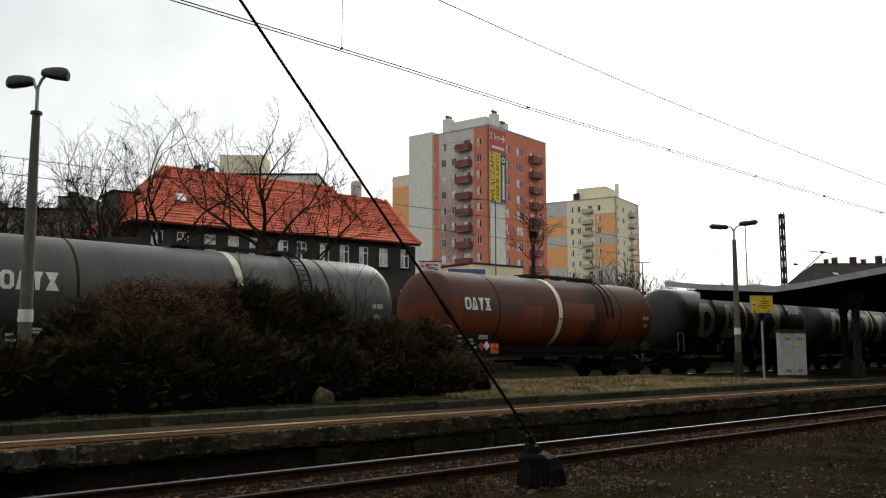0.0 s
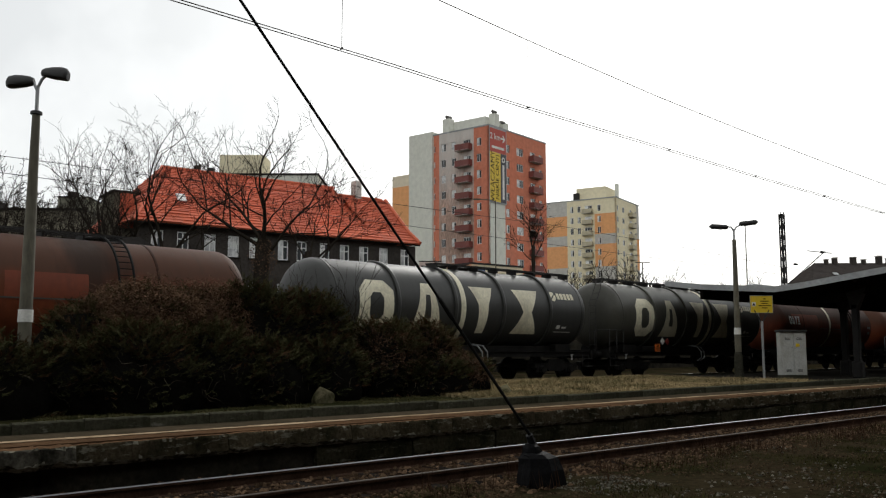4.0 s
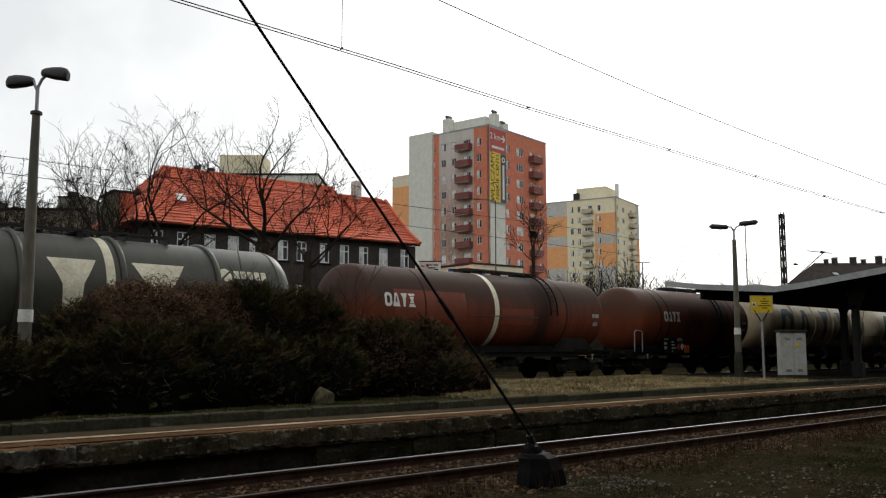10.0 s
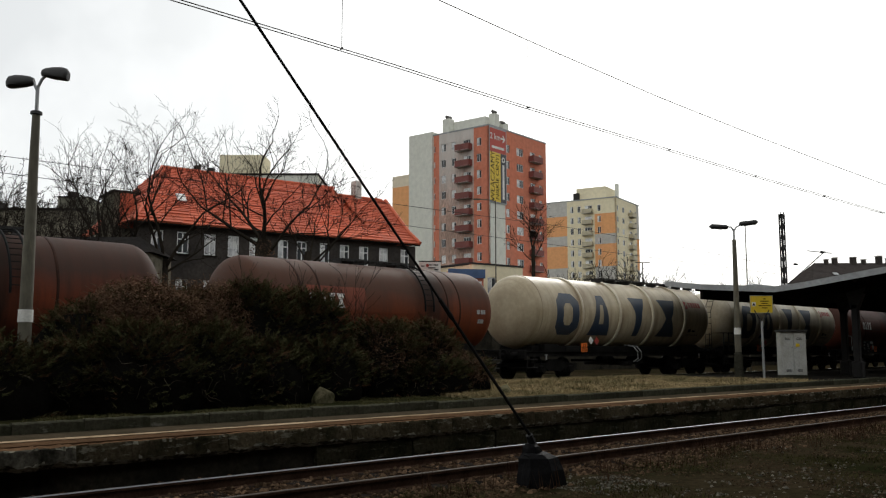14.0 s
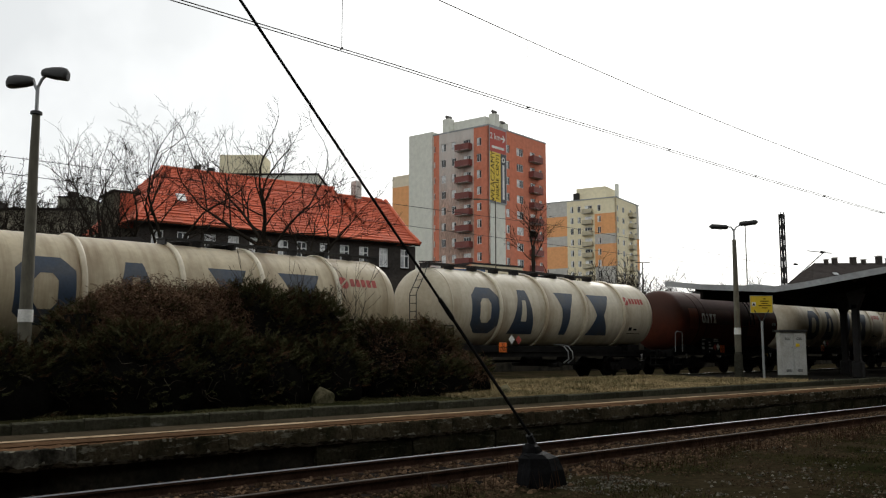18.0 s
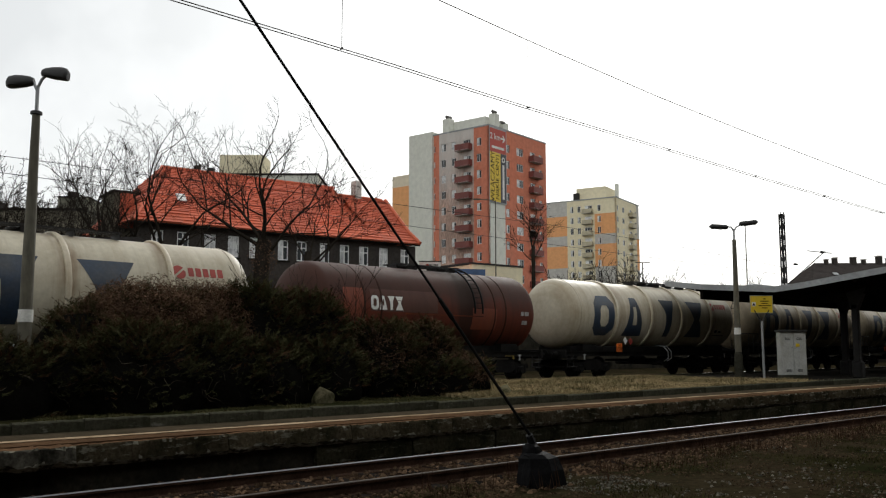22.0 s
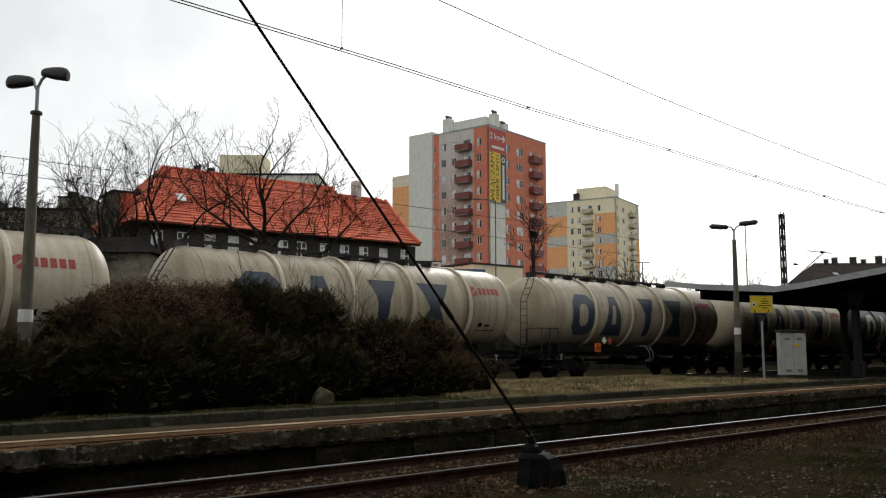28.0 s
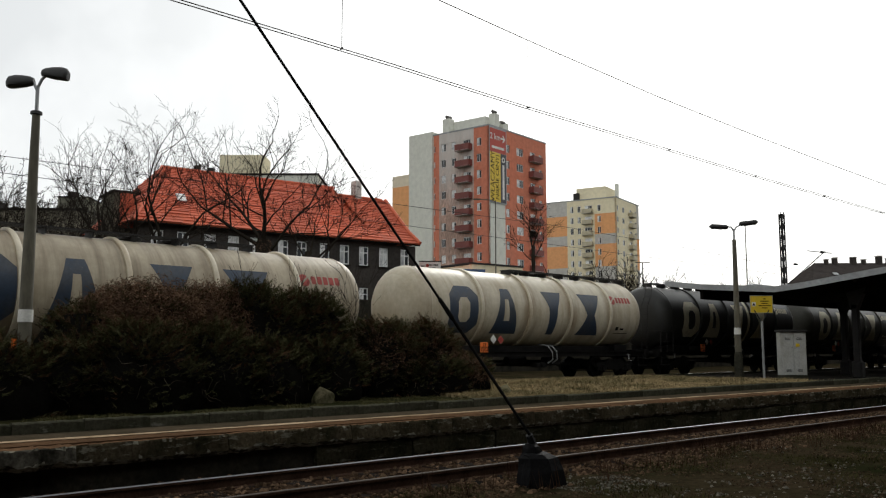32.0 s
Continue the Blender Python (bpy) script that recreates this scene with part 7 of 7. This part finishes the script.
# ---- trees and shrubs ----
def grow(s_trunk, s_twig, p, d, length, r, level, rnd, spread, up, fine, deep):
    """One limb with its branches; thick limbs go to the trunk mesh, thin ones to the crown."""
    n = 5 if level < 3 else (3 if level < deep else 2)
    pts, rs = [p.copy()], [r]
    q, e = p.copy(), d.copy()
    for i in range(n):
        e = (e + Vector((rnd.uniform(-1, 1), rnd.uniform(-1, 1), rnd.uniform(-0.5, 0.7) * up)) * (0.12 + 0.07 * level)).normalized()
        q = q + e * (length / n)
        pts.append(q.copy())
        rs.append(max(fine, r * (1 - 0.5 * (i + 1) / n)))
    seg = 8 if level == 0 else (6 if level == 1 else (4 if level < 4 else 3))
    (s_trunk if level < 3 else s_twig).pipe(pts, rs, seg)
    if level >= deep:
        return
    kids = (4, 4, 4, 4, 4, 3)[level]
    shrink = ((0.58, 0.86), (0.56, 0.84), (0.50, 0.74), (0.36, 0.58), (0.34, 0.60), (0.4, 0.6))[level]
    for k in range(kids):
        f = 1.0 if k == 0 else rnd.uniform(0.30, 0.98)
        i = min(n - 1, int(f * n))
        base = pts[i].lerp(pts[i + 1], f * n - i) if f < 1 else pts[-1]
        axis = (pts[i + 1] - pts[i]).normalized()
        side = axis.orthogonal().normalized()
        side.rotate(Matrix.Rotation(rnd.uniform(0, 6.283), 3, axis))
        a = radians(rnd.uniform(28, 66) * spread) * (0.5 if k == 0 else 1)
        nd = (axis * math.cos(a) + side * math.sin(a) + Vector((0, 0, 0.16 * up))).normalized()
        grow(s_trunk, s_twig, base, nd, length * rnd.uniform(*shrink), max(fine, r * (1 - 0.5 * f) * (0.9 if k == 0 else rnd.uniform(0.5, 0.72))), level + 1, rnd, spread, up, fine, deep)


def tree(name, x, y, height, r, seed, label, spread=1.0, up=1.0, lean=(0, 0), first=0.27, twigs=TWIG, z=0.2, forks=1, fine=0.011, deep=5, wide=1.0):
    rnd = random.Random(seed)
    t = thing(name, pose(x, y, z), label, "tree")
    a, b = Shape(), Shape()
    for k in range(forks):
        d = Vector((lean[0] + (rnd.uniform(-0.3, 0.3) if forks > 1 else 0), lean[1] + (rnd.uniform(-0.3, 0.3) if forks > 1 else 0), 1)).normalized()
        grow(a, b, Vector((rnd.uniform(-0.2, 0.2) if forks > 1 else 0, 0, -0.2)), d, height * first, r, 0, rnd, spread, up, fine, deep)
    k = height / max(v[2] for v in b.v)
    for sh in (a, b):
        sh.v = [(vx * k * wide, vy * k * wide, vz * k) for vx, vy, vz in sh.v]
    tk = part("trunk", a, BARK, t, smooth=60, fix=False)
    if name == "sapling":
        tagged(tk, kind="stuff")
    tagged(part("crown", b, twigs, t, smooth=0, fix=False), kind="stuff")
    return t


BARE = "bare leafless winter tree with fine spreading twigs"


def limbed_tree(x, y, fork, r, limbs, seed, label, lean=0.0, z=0.2, spread=0.9, fine=0.0075, twigs=TWIG, deep=5):
    """A tree whose main limbs leave a stout stem at the given angles; limbs: (angle to the right, length, thickness)."""
    rnd = random.Random(seed)
    t = thing("bare_tree", pose(x, y, z), label, "tree")
    a, b = Shape(), Shape()
    right, away = Vector((0.736, -0.677, 0)), Vector((0.677, 0.736, 0))
    top = right * (math.tan(radians(lean)) * fork) + Vector((0, 0, fork))
    mid = top * 0.5 + right * rnd.uniform(-0.15, 0.15)
    a.pipe([(0, 0, -0.3), mid, top, top + (top - mid).normalized() * 0.3], [r * 1.25, r * 1.05, r, r * 0.6], 9)
    for ang, ln, th in limbs:
        base = mid.lerp(top, rnd.uniform(0.75, 1.0))
        d = (right * math.sin(radians(ang)) + Vector((0, 0, math.cos(radians(ang)))) + away * rnd.uniform(-0.35, 0.35)).normalized()
        grow(a, b, base, d, ln * 1.15, th * 0.69, 1, rnd, spread, 1.0, fine, deep)
    part("trunk", a, BARK, t, smooth=60, fix=False)
    tagged(part("crown", b, twigs, t, smooth=0, fix=False), kind="stuff")
    return t, a, b


limbed_tree(20.0, 51.5, 5.6, 0.30, [(-38, 3.4, 0.13), (-14, 3.9, 0.15), (3, 4.2, 0.17), (17, 3.8, 0.14), (40, 3.0, 0.11)], 41, BARE)
limbed_tree(21.9, 47.2, 6.4, 0.30, [(-12, 3.5, 0.15), (6, 3.7, 0.16), (24, 3.6, 0.15), (46, 2.6, 0.11)], 42, BARE)
limbed_tree(20.9, 49.2, 6.0, 0.24, [(-16, 3.3, 0.13), (10, 3.5, 0.14)], 57, BARE)
ivy_tree, a, b = limbed_tree(26.1, 43.5, 7.4, 0.42, [(-56, 3.6, 0.16), (-24, 2.9, 0.17), (0, 3.0, 0.20), (18, 2.9, 0.18), (50, 3.6, 0.15)], 43, "broad bare winter tree with a forked dark trunk")
limbed_tree(27.6, 41.2, 6.6, 0.22, [(-24, 2.0, 0.09), (4, 2.2, 0.10), (28, 2.4, 0.11), (58, 2.6, 0.10)], 44, BARE)
limbed_tree(19.6, 55.4, 5.4, 0.26, [(-66, 3.0, 0.12), (-34, 2.4, 0.12), (0, 2.2, 0.12), (38, 2.4, 0.12), (64, 2.2, 0.1)], 45, BARE, spread=1.0)
limbed_tree(18.6, 59.6, 5.0, 0.26, [(-60, 2.3, 0.11), (-24, 1.9, 0.12), (14, 1.9, 0.12), (52, 2.3, 0.12)], 46, BARE, spread=1.0)
limbed_tree(15.6, 63.2, 7.0, 0.28, [(-30, 3.4, 0.14), (-8, 3.6, 0.15), (14, 3.2, 0.15)], 47, BARE)
t, a, b = limbed_tree(60.1, 53.2, 10.6, 0.17, [(-52, 1.6, 0.08), (-26, 1.9, 0.10), (-6, 2.1, 0.13), (16, 2.1, 0.12), (38, 1.7, 0.09)], 48, BARE, fine=0.011, spread=0.9, deep=4)
nest = Shape()
rnd_n = random.Random(9)
for _ in range(160):
    q = Vector((rnd_n.gauss(0, 0.2), rnd_n.gauss(0, 0.2), 11.9 + rnd_n.gauss(0, 0.13)))
    d = Vector((rnd_n.uniform(-1, 1), rnd_n.uniform(-1, 1), rnd_n.uniform(-0.4, 0.4))).normalized() * 0.22
    nest.rod(q - d, q + d, 0.016, seg=3)
tagged(part("nest", nest, TWIG, t, "dark twig nest", smooth=0, fix=False), kind="stuff")
limbed_tree(17.4, 50.6, 4.4, 0.20, [(-70, 2.6, 0.10), (-40, 2.2, 0.10), (8, 2.0, 0.10), (40, 2.2, 0.10), (72, 2.4, 0.09)], 71, "low tangled bare tree before the old block", spread=1.1)
limbed_tree(14.8, 52.8, 4.2, 0.20, [(-70, 2.4, 0.10), (-30, 2.2, 0.10), (20, 2.0, 0.10), (66, 2.6, 0.10)], 72, "low tangled bare tree before the old block", spread=1.1)
THICKET = "dense dark thicket of bare stems before the old block"
for i, (x, y, fk) in enumerate(((14.3, 49.6, 6.6), (17.4, 49.4, 6.1), (13.4, 48.4, 6.8))):
    limbed_tree(x, y, fk, 0.16, [(-68, 1.7, 0.10), (-38, 1.9, 0.11), (-8, 1.9, 0.12), (24, 1.9, 0.11), (60, 1.7, 0.10)], 120 + i, THICKET, spread=1.1, fine=0.012)
SMALL = "small bare tree before the far block"
tree("small_tree", 99.0, 79.0, 14.5, 0.2, 50, SMALL, 0.9, forks=4, twigs=PALE_TWIG, deep=4, fine=0.017)
tree("small_tree", 104.0, 75.0, 15.5, 0.2, 49, SMALL, 0.9, forks=4, twigs=PALE_TWIG, deep=4, fine=0.017)
tree("small_tree", 106.5, 74.5, 14.0, 0.2, 56, SMALL, 0.9, forks=4, twigs=PALE_TWIG, deep=4, fine=0.017)
tree("small_tree", 110.0, 70.0, 14.0, 0.2, 51, SMALL, 0.9, forks=4, twigs=PALE_TWIG, deep=4, fine=0.017)
tree("small_tree", 118.0, 66.0, 12.6, 0.2, 52, "small bare tree beside the far block", 0.9, forks=2, twigs=PALE_TWIG, deep=4, fine=0.02)
tree("small_tree", 132.0, 68.5, 12.8, 0.2, 53, "small bare tree beyond the canopy", 0.9, forks=2, twigs=PALE_TWIG, deep=4, fine=0.02)


def ivy(t, z0, z1, r, count, seed):
    """A ragged clump of dry ivy round a stem."""
    rnd = random.Random(seed)
    s = Shape()
    for _ in range(count):
        f = rnd.random()
        k = r * (0.55 + 0.45 * math.sin(f * math.pi)) * rnd.uniform(0.4, 1.1)
        an = rnd.uniform(0, 6.283)
        q = Vector((k * math.cos(an), k * math.sin(an), z0 + (z1 - z0) * f))
        d = Vector((rnd.uniform(-1, 1), rnd.uniform(-1, 1), rnd.uniform(-1, 0.6))).normalized() * rnd.uniform(0.07, 0.16)
        e = d.orthogonal().normalized() * rnd.uniform(0.02, 0.045)
        s.add([q, q + d * 0.5 + e, q + d, q + d * 0.5 - e], [(0, 1, 2, 3)])
    tagged(part("ivy", s, VINE, t, "clump of dry brown ivy", smooth=0, fix=False), kind="stuff")


ivy(ivy_tree, 5.6, 7.6, 0.75, 900, 44)


def shrub(name, blobs, count, seed, label):
    """A juniper: a near-black lumpy core that paints in its inner shade, and many flat, spreading needle sprays in
    tiers over it. blobs: (x, y, z, rx, ry, rz).
    """
    rnd = random.Random(seed)
    bx, by = blobs[0][0], blobs[0][1]
    t = thing(name, pose(bx, by, 0.5), label, "shrub", group="junipers on the platform")
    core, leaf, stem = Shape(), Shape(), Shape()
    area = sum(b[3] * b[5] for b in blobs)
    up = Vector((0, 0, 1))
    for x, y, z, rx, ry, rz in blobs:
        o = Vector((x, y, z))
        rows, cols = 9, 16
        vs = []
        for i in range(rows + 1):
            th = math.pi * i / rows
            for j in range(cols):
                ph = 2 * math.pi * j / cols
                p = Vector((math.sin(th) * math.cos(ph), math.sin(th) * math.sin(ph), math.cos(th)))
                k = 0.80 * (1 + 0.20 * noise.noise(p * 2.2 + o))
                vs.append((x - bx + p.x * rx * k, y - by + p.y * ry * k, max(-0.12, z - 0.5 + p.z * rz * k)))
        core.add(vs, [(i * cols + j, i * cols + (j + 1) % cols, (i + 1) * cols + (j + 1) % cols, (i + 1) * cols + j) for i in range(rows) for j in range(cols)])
        made, want = 0, int(count * rx * rz / area)
        while made < want:
            p = Vector((rnd.gauss(0, 1), rnd.gauss(0, 1), rnd.gauss(0, 1) + 0.5)).normalized()
            if p.y > 0.6 and p.z < 0.3:
                continue
            tier = noise.noise(Vector((p.x * rx * 1.1, p.y * ry * 1.1, p.z * rz * 3.0)) + o * 3)
            if rnd.random() > min(1.0, max(0.02, 0.08 + 1.1 * p.z + 1.9 * tier)):
                made += 0.2
                continue
            made += 1
            shell = 1 + 0.20 * noise.noise(p * 2.2 + o)
            k = shell * rnd.uniform(0.74, 0.93)
            c = Vector((x - bx + p.x * rx * k, y - by + p.y * ry * k, z - 0.5 + p.z * rz * k))
            if c.z < 0.0:
                continue
            ax = (Vector((p.x * 1.1, p.y * 1.1, p.z * 0.25 + rnd.uniform(-0.16, 0.42))) + Vector((rnd.uniform(-0.8, 0.8), rnd.uniform(-0.8, 0.8), 0))).normalized()
            ln = rnd.uniform(0.10, 0.27) * min(1.0, rx / 1.2)
            side = ax.cross(up).normalized()
            side.rotate(Matrix.Rotation(rnd.uniform(-0.7, 0.7), 3, ax))
            flat = side.cross(ax)
            n = int(26 * ln / 0.2) + 4
            brown = 1 if rnd.random() < 0.22 else 0
            for j in range(n):
                f = (j + rnd.random()) / n
                q = c + ax * (ln * f) + up * (0.2 * f * f * ln) + side * rnd.uniform(-0.015, 0.015)
                sg = -1 if j % 2 else 1
                w = (1 - 0.75 * f) * 0.45 * ln + 0.022
                d = (ax * rnd.uniform(0.6, 1.1) + side * (sg * rnd.uniform(0.2, 1.0)) + flat * rnd.uniform(-0.5, 0.6)).normalized() * (w * rnd.uniform(0.5, 1.0))
                e = d.cross(flat + side * rnd.uniform(-0.8, 0.8)).normalized() * rnd.uniform(0.004, 0.008)
                leaf.add([q, q + d * 0.5 + e, q + d, q + d * 0.5 - e], [(0, 1, 2, 3)], brown)
        for _ in range(int(40 * rx * rz / area)):
            p = Vector((rnd.gauss(0, 1), -abs(rnd.gauss(0, 1)), rnd.uniform(-0.3, 0.9))).normalized()
            k = (1 + 0.20 * noise.noise(p * 2.2 + o)) * rnd.uniform(0.80, 0.98)
            q = Vector((x - bx + p.x * rx * k, y - by + p.y * ry * k, z - 0.5 + p.z * rz * k))
            if q.z < 0.05:
                continue
            d = Vector((rnd.uniform(-1, 1), rnd.uniform(-0.6, 0.2), rnd.uniform(-1.2, 1.2))).normalized()
            pts = [q]
            for _i in range(rnd.randint(3, 5)):
                d = (d + Vector((rnd.uniform(-0.6, 0.6), rnd.uniform(-0.5, 0.4), rnd.uniform(-0.6, 0.5)))).normalized()
                pts.append(pts[-1] + d * rnd.uniform(0.04, 0.11))
            stem.pipe(pts, [0.0036 - 0.0004 * i for i in range(len(pts))], 3)
    part("inside", core, SHADE_CORE, t, smooth=60, fix=False)
    tagged(part("needles", leaf, [JUNIPER, DEAD_JUNIPER], t, smooth=0, fix=False), kind="stuff")
    tagged(part("dead_stems", stem, PALE_STEM, t, "pale dead stems", smooth=0, fix=False), kind="stuff")


def vines(blobs, count, seed, label="tangled brown leafless climber over the tallest juniper"):
    """A dry climber that has grown over the junipers: a tangle of short curled stems and a few dead leaves."""
    rnd = random.Random(seed)
    bx, by, bz = blobs[0][:3]
    s = Shape()
    for x, y, z, rx, ry, rz in blobs:
        for _ in range(count // len(blobs)):
            p = Vector((rnd.gauss(0, 1), rnd.gauss(0, 1) - 0.3, abs(rnd.gauss(0, 0.8)) + 0.22)).normalized()
            k = (1 + 0.20 * noise.noise(p * 2.2 + Vector((x, y, z)))) * rnd.uniform(0.80, 0.97)
            q = Vector((x - bx + p.x * rx * k, y - by + p.y * ry * k, z - bz + p.z * rz * k))
            d = (Vector((rnd.uniform(-1, 1), rnd.uniform(-1, 1), rnd.uniform(-0.5, 0.5))) - p * 0.2).normalized()
            if rnd.random() < 0.6:
                e = d.orthogonal().normalized() * rnd.uniform(0.010, 0.022)
                d = d * rnd.uniform(0.03, 0.06)
                s.add([q, q + d * 0.5 + e, q + d, q + d * 0.5 - e], [(0, 1, 2, 3)])
                continue
            pts = [q]
            for _i in range(3):
                d = (d + Vector((rnd.uniform(-0.8, 0.8), rnd.uniform(-0.8, 0.8), rnd.uniform(-0.9, 0.6)))).normalized()
                pts.append(pts[-1] + d * rnd.uniform(0.04, 0.10))
            s.pipe(pts, rnd.uniform(0.0025, 0.005), 3)
    ob = new("dry_climber", s.mesh("dry_climber", VINE, 0))
    ob.matrix_basis = pose(bx, by, bz)
    tagged(ob, label, "climber", kind="stuff")


GREEN_LABEL = "spreading dark green juniper shrub"
TALL = [(7.75, 17.1, 1.7, 1.95, 1.2, 1.50), (6.2, 16.75, 1.35, 1.15, 1.0, 1.18)]
shrub("juniper", [(7.75, 17.15, 1.6, 1.9, 1.15, 1.42), TALL[1]], 2000, 61, "tall dark juniper shrub overgrown with brown vines")
shrub("juniper", [(4.2, 15.6, 0.7, 1.5, 1.0, 1.22), (5.7, 15.85, 0.8, 1.05, 0.9, 1.10)], 2600, 62, GREEN_LABEL)
shrub("juniper", [(6.9, 15.6, 0.9, 1.6, 0.9, 1.25), (8.5, 15.9, 0.9, 1.3, 0.9, 1.3)], 2400, 63, GREEN_LABEL)
shrub("juniper", [(10.0, 17.0, 1.5, 1.6, 1.2, 1.58), (11.45, 16.95, 1.5, 1.2, 1.1, 1.58)], 3400, 64, GREEN_LABEL)
shrub("juniper", [(9.6, 15.9, 0.8, 1.5, 0.8, 1.1), (11.3, 16.1, 0.9, 1.2, 0.8, 1.1)], 2000, 65, GREEN_LABEL)
shrub("juniper", [(13.4, 16.75, 1.0, 1.35, 0.9, 1.45), (15.1, 17.0, 1.05, 1.1, 0.9, 1.42)], 3000, 66, GREEN_LABEL)
shrub("juniper", [(16.3, 16.9, 0.75, 0.95, 0.8, 0.85), (14.6, 16.2, 0.7, 1.4, 0.7, 0.8)], 2000, 67, "low dark green juniper shrub beside the grass")
shrub("juniper", [(2.6, 15.4, 0.6, 1.6, 0.9, 0.9)], 1500, 68, GREEN_LABEL)
vines([TALL[0], (8.9, 17.1, 1.6, 1.3, 1.1, 1.42), (6.9, 16.9, 1.45, 1.2, 1.1, 1.35)], 30000, 69)
vines([(15.0, 16.95, 1.05, 1.15, 0.9, 1.45), (13.3, 16.7, 1.0, 1.3, 0.9, 1.45), (16.2, 16.85, 0.75, 0.95, 0.8, 0.88)], 5200, 70, "thin brown climber strewn over the low junipers")
for i, (x, y, h, lean) in enumerate(((12.9, 17.7, 3.6, 0.15), (12.2, 18.0, 3.4, -0.1), (10.6, 18.2, 3.7, 0.1), (13.6, 17.3, 2.6, -0.2))):
    tree("sapling", x, y, h, 0.016, 80 + i, "thin leafless sapling rising from the junipers", 0.7, 1.0, lean=(lean, 0), first=0.42, z=0.5, fine=0.0035, deep=3)


def blades(rnd, n, area, z, h, lean=0.5, width=0.008, keep=lambda x, y: True):
    s = Shape()
    for _ in range(n):
        x, y = rnd.uniform(area[0], area[1]), rnd.uniform(area[2], area[3])
        if not keep(x, y):
            continue
        a = rnd.uniform(0, 6.28)
        hh = h * rnd.uniform(0.4, 1.3)
        dx, dy = math.cos(a), math.sin(a)
        l = lean * hh * rnd.uniform(0.2, 1.3)
        w = width * rnd.uniform(0.6, 1.5)
        s.add([(x - dy * w, y + dx * w, z), (x + dy * w, y - dx * w, z), (x + dx * l, y + dy * l, z + hh)], [(0, 1, 2)])
    return s


def make_grass():
    rnd = random.Random(90)
    clump = lambda x, y: noise.noise(Vector((x * 0.9, y * 0.9, 0))) > -0.25
    g = blades(rnd, 80000, (14.0, 31.0, 13.5, 21.6), 0.54, 0.095, 1.4, 0.006, clump)
    solid_ = new("dry_grass", g.mesh("dry_grass", DRY_GRASS, 0))
    tagged(solid_, "matted dry yellow winter grass on the platform", "grass", kind="stuff")
    tuft = lambda x, y: noise.noise(Vector((x * 1.4, y * 1.4, 20))) > 0.12
    g = blades(rnd, 16000, (14.0, 31.0, 13.5, 21.0), 0.54, 0.10, 1.0, 0.010, tuft)
    tagged(new("green_tufts", g.mesh("green_tufts", MOSS_BLADE, 0)), "low olive green tufts among the dry grass", "grass", kind="stuff")
    sparse = lambda x, y: noise.noise(Vector((x * 1.1, y * 1.6, 60))) + 0.6 * noise.noise(Vector((x * 4.0, y * 4.0, 61))) > 0.10
    g = blades(rnd, 30000, (2.0, 17.5, 13.36, 15.9), 0.53, 0.05, 1.5, 0.006, sparse)
    tagged(new("moss_grass", g.mesh("moss_grass", OLIVE_GRASS, 0)), "thin olive green grass along the kerb", "grass", kind="stuff")
    near = lambda x, y: noise.noise(Vector((x * 0.6, y * 0.6, 3))) + 0.5 * noise.noise(Vector((x * 2.4, y * 2.4, 5))) > 0.05
    g = blades(rnd, 52000, (5.5, 26.0, 4.0, 8.6), -0.15, 0.065, 1.0, 0.004, near)
    tagged(new("dark_weeds", g.mesh("dark_weeds", MOSS_BLADE, 0)), "low olive weeds on the cindery ground", "grass", kind="stuff")
    g = blades(rnd, 3500, (7.5, 24.0, 7.4, 8.8), -0.14, 0.30, 0.5, 0.005, lambda x, y: noise.noise(Vector((x * 1.3, y * 1.3, 7))) > 0.12)
    tagged(new("dead_stalks", g.mesh("dead_stalks", WEED, 0)), "dead reddish stalks beside the track", "grass", kind="stuff")
    thick = lambda x, y: noise.noise(Vector((x * 0.55, y * 0.8, 11))) + 0.6 * noise.noise(Vector((x * 2.1, y * 2.1, 2))) + (0.25 if y < 6.6 else -0.2) > 0.12
    st = stones(rnd, 5200, (8.0, 30.0, 3.6, 8.2), -0.130, 0.034, lambda x, y: ground_z(x, y) + 0.14, thick)
    tagged(new("pale_gravel", st.mesh("pale_gravel", PALE_STONE, 0)), "scattered pale gravel on dark earth", "gravel", kind="stuff")
    st = stones(rnd, 45, (10.0, 22.0, 4.0, 7.0), -0.13, 0.055, lambda x, y: ground_z(x, y) + 0.14, thick)
    tagged(new("pale_stones", st.mesh("pale_stones", PALE_STONE, 0)), "few larger pale stones on dark earth", "stone", kind="stuff")
    gritty = lambda x, y: noise.noise(Vector((x * 0.8, y * 0.8, 40))) + 0.7 * noise.noise(Vector((x * 3, y * 3, 41))) > -0.15
    st = stones(rnd, 26000, (7.0, 27.0, 3.8, 8.6), -0.132, 0.026, lambda x, y: ground_z(x, y) + 0.14, gritty)
    tagged(new("brown_grit", st.mesh("brown_grit", GRIT, 0)), "brown grit and cinders strewn over the ground", "gravel", kind="stuff")
    st = stones(rnd, 1300, (9.0, 10.5, 6.8, 7.8), -0.135, 0.020, lambda x, y: ground_z(x, y) + 0.14)
    tagged(new("fine_gravel", st.mesh("fine_gravel", PALE_STONE, 0)), "patch of fine pale gravel beside the anchor", "gravel", kind="stuff")
    st = stones(rnd, 2600, (4.0, 26.0, 7.6, 8.8), -0.14, 0.05, lambda x, y: 0.0)
    tagged(new("spilled_ballast", st.mesh("spilled_ballast", STONE, 0)), "rusty ballast spilled beside the track", "gravel", kind="stuff")


make_grass()


motions()
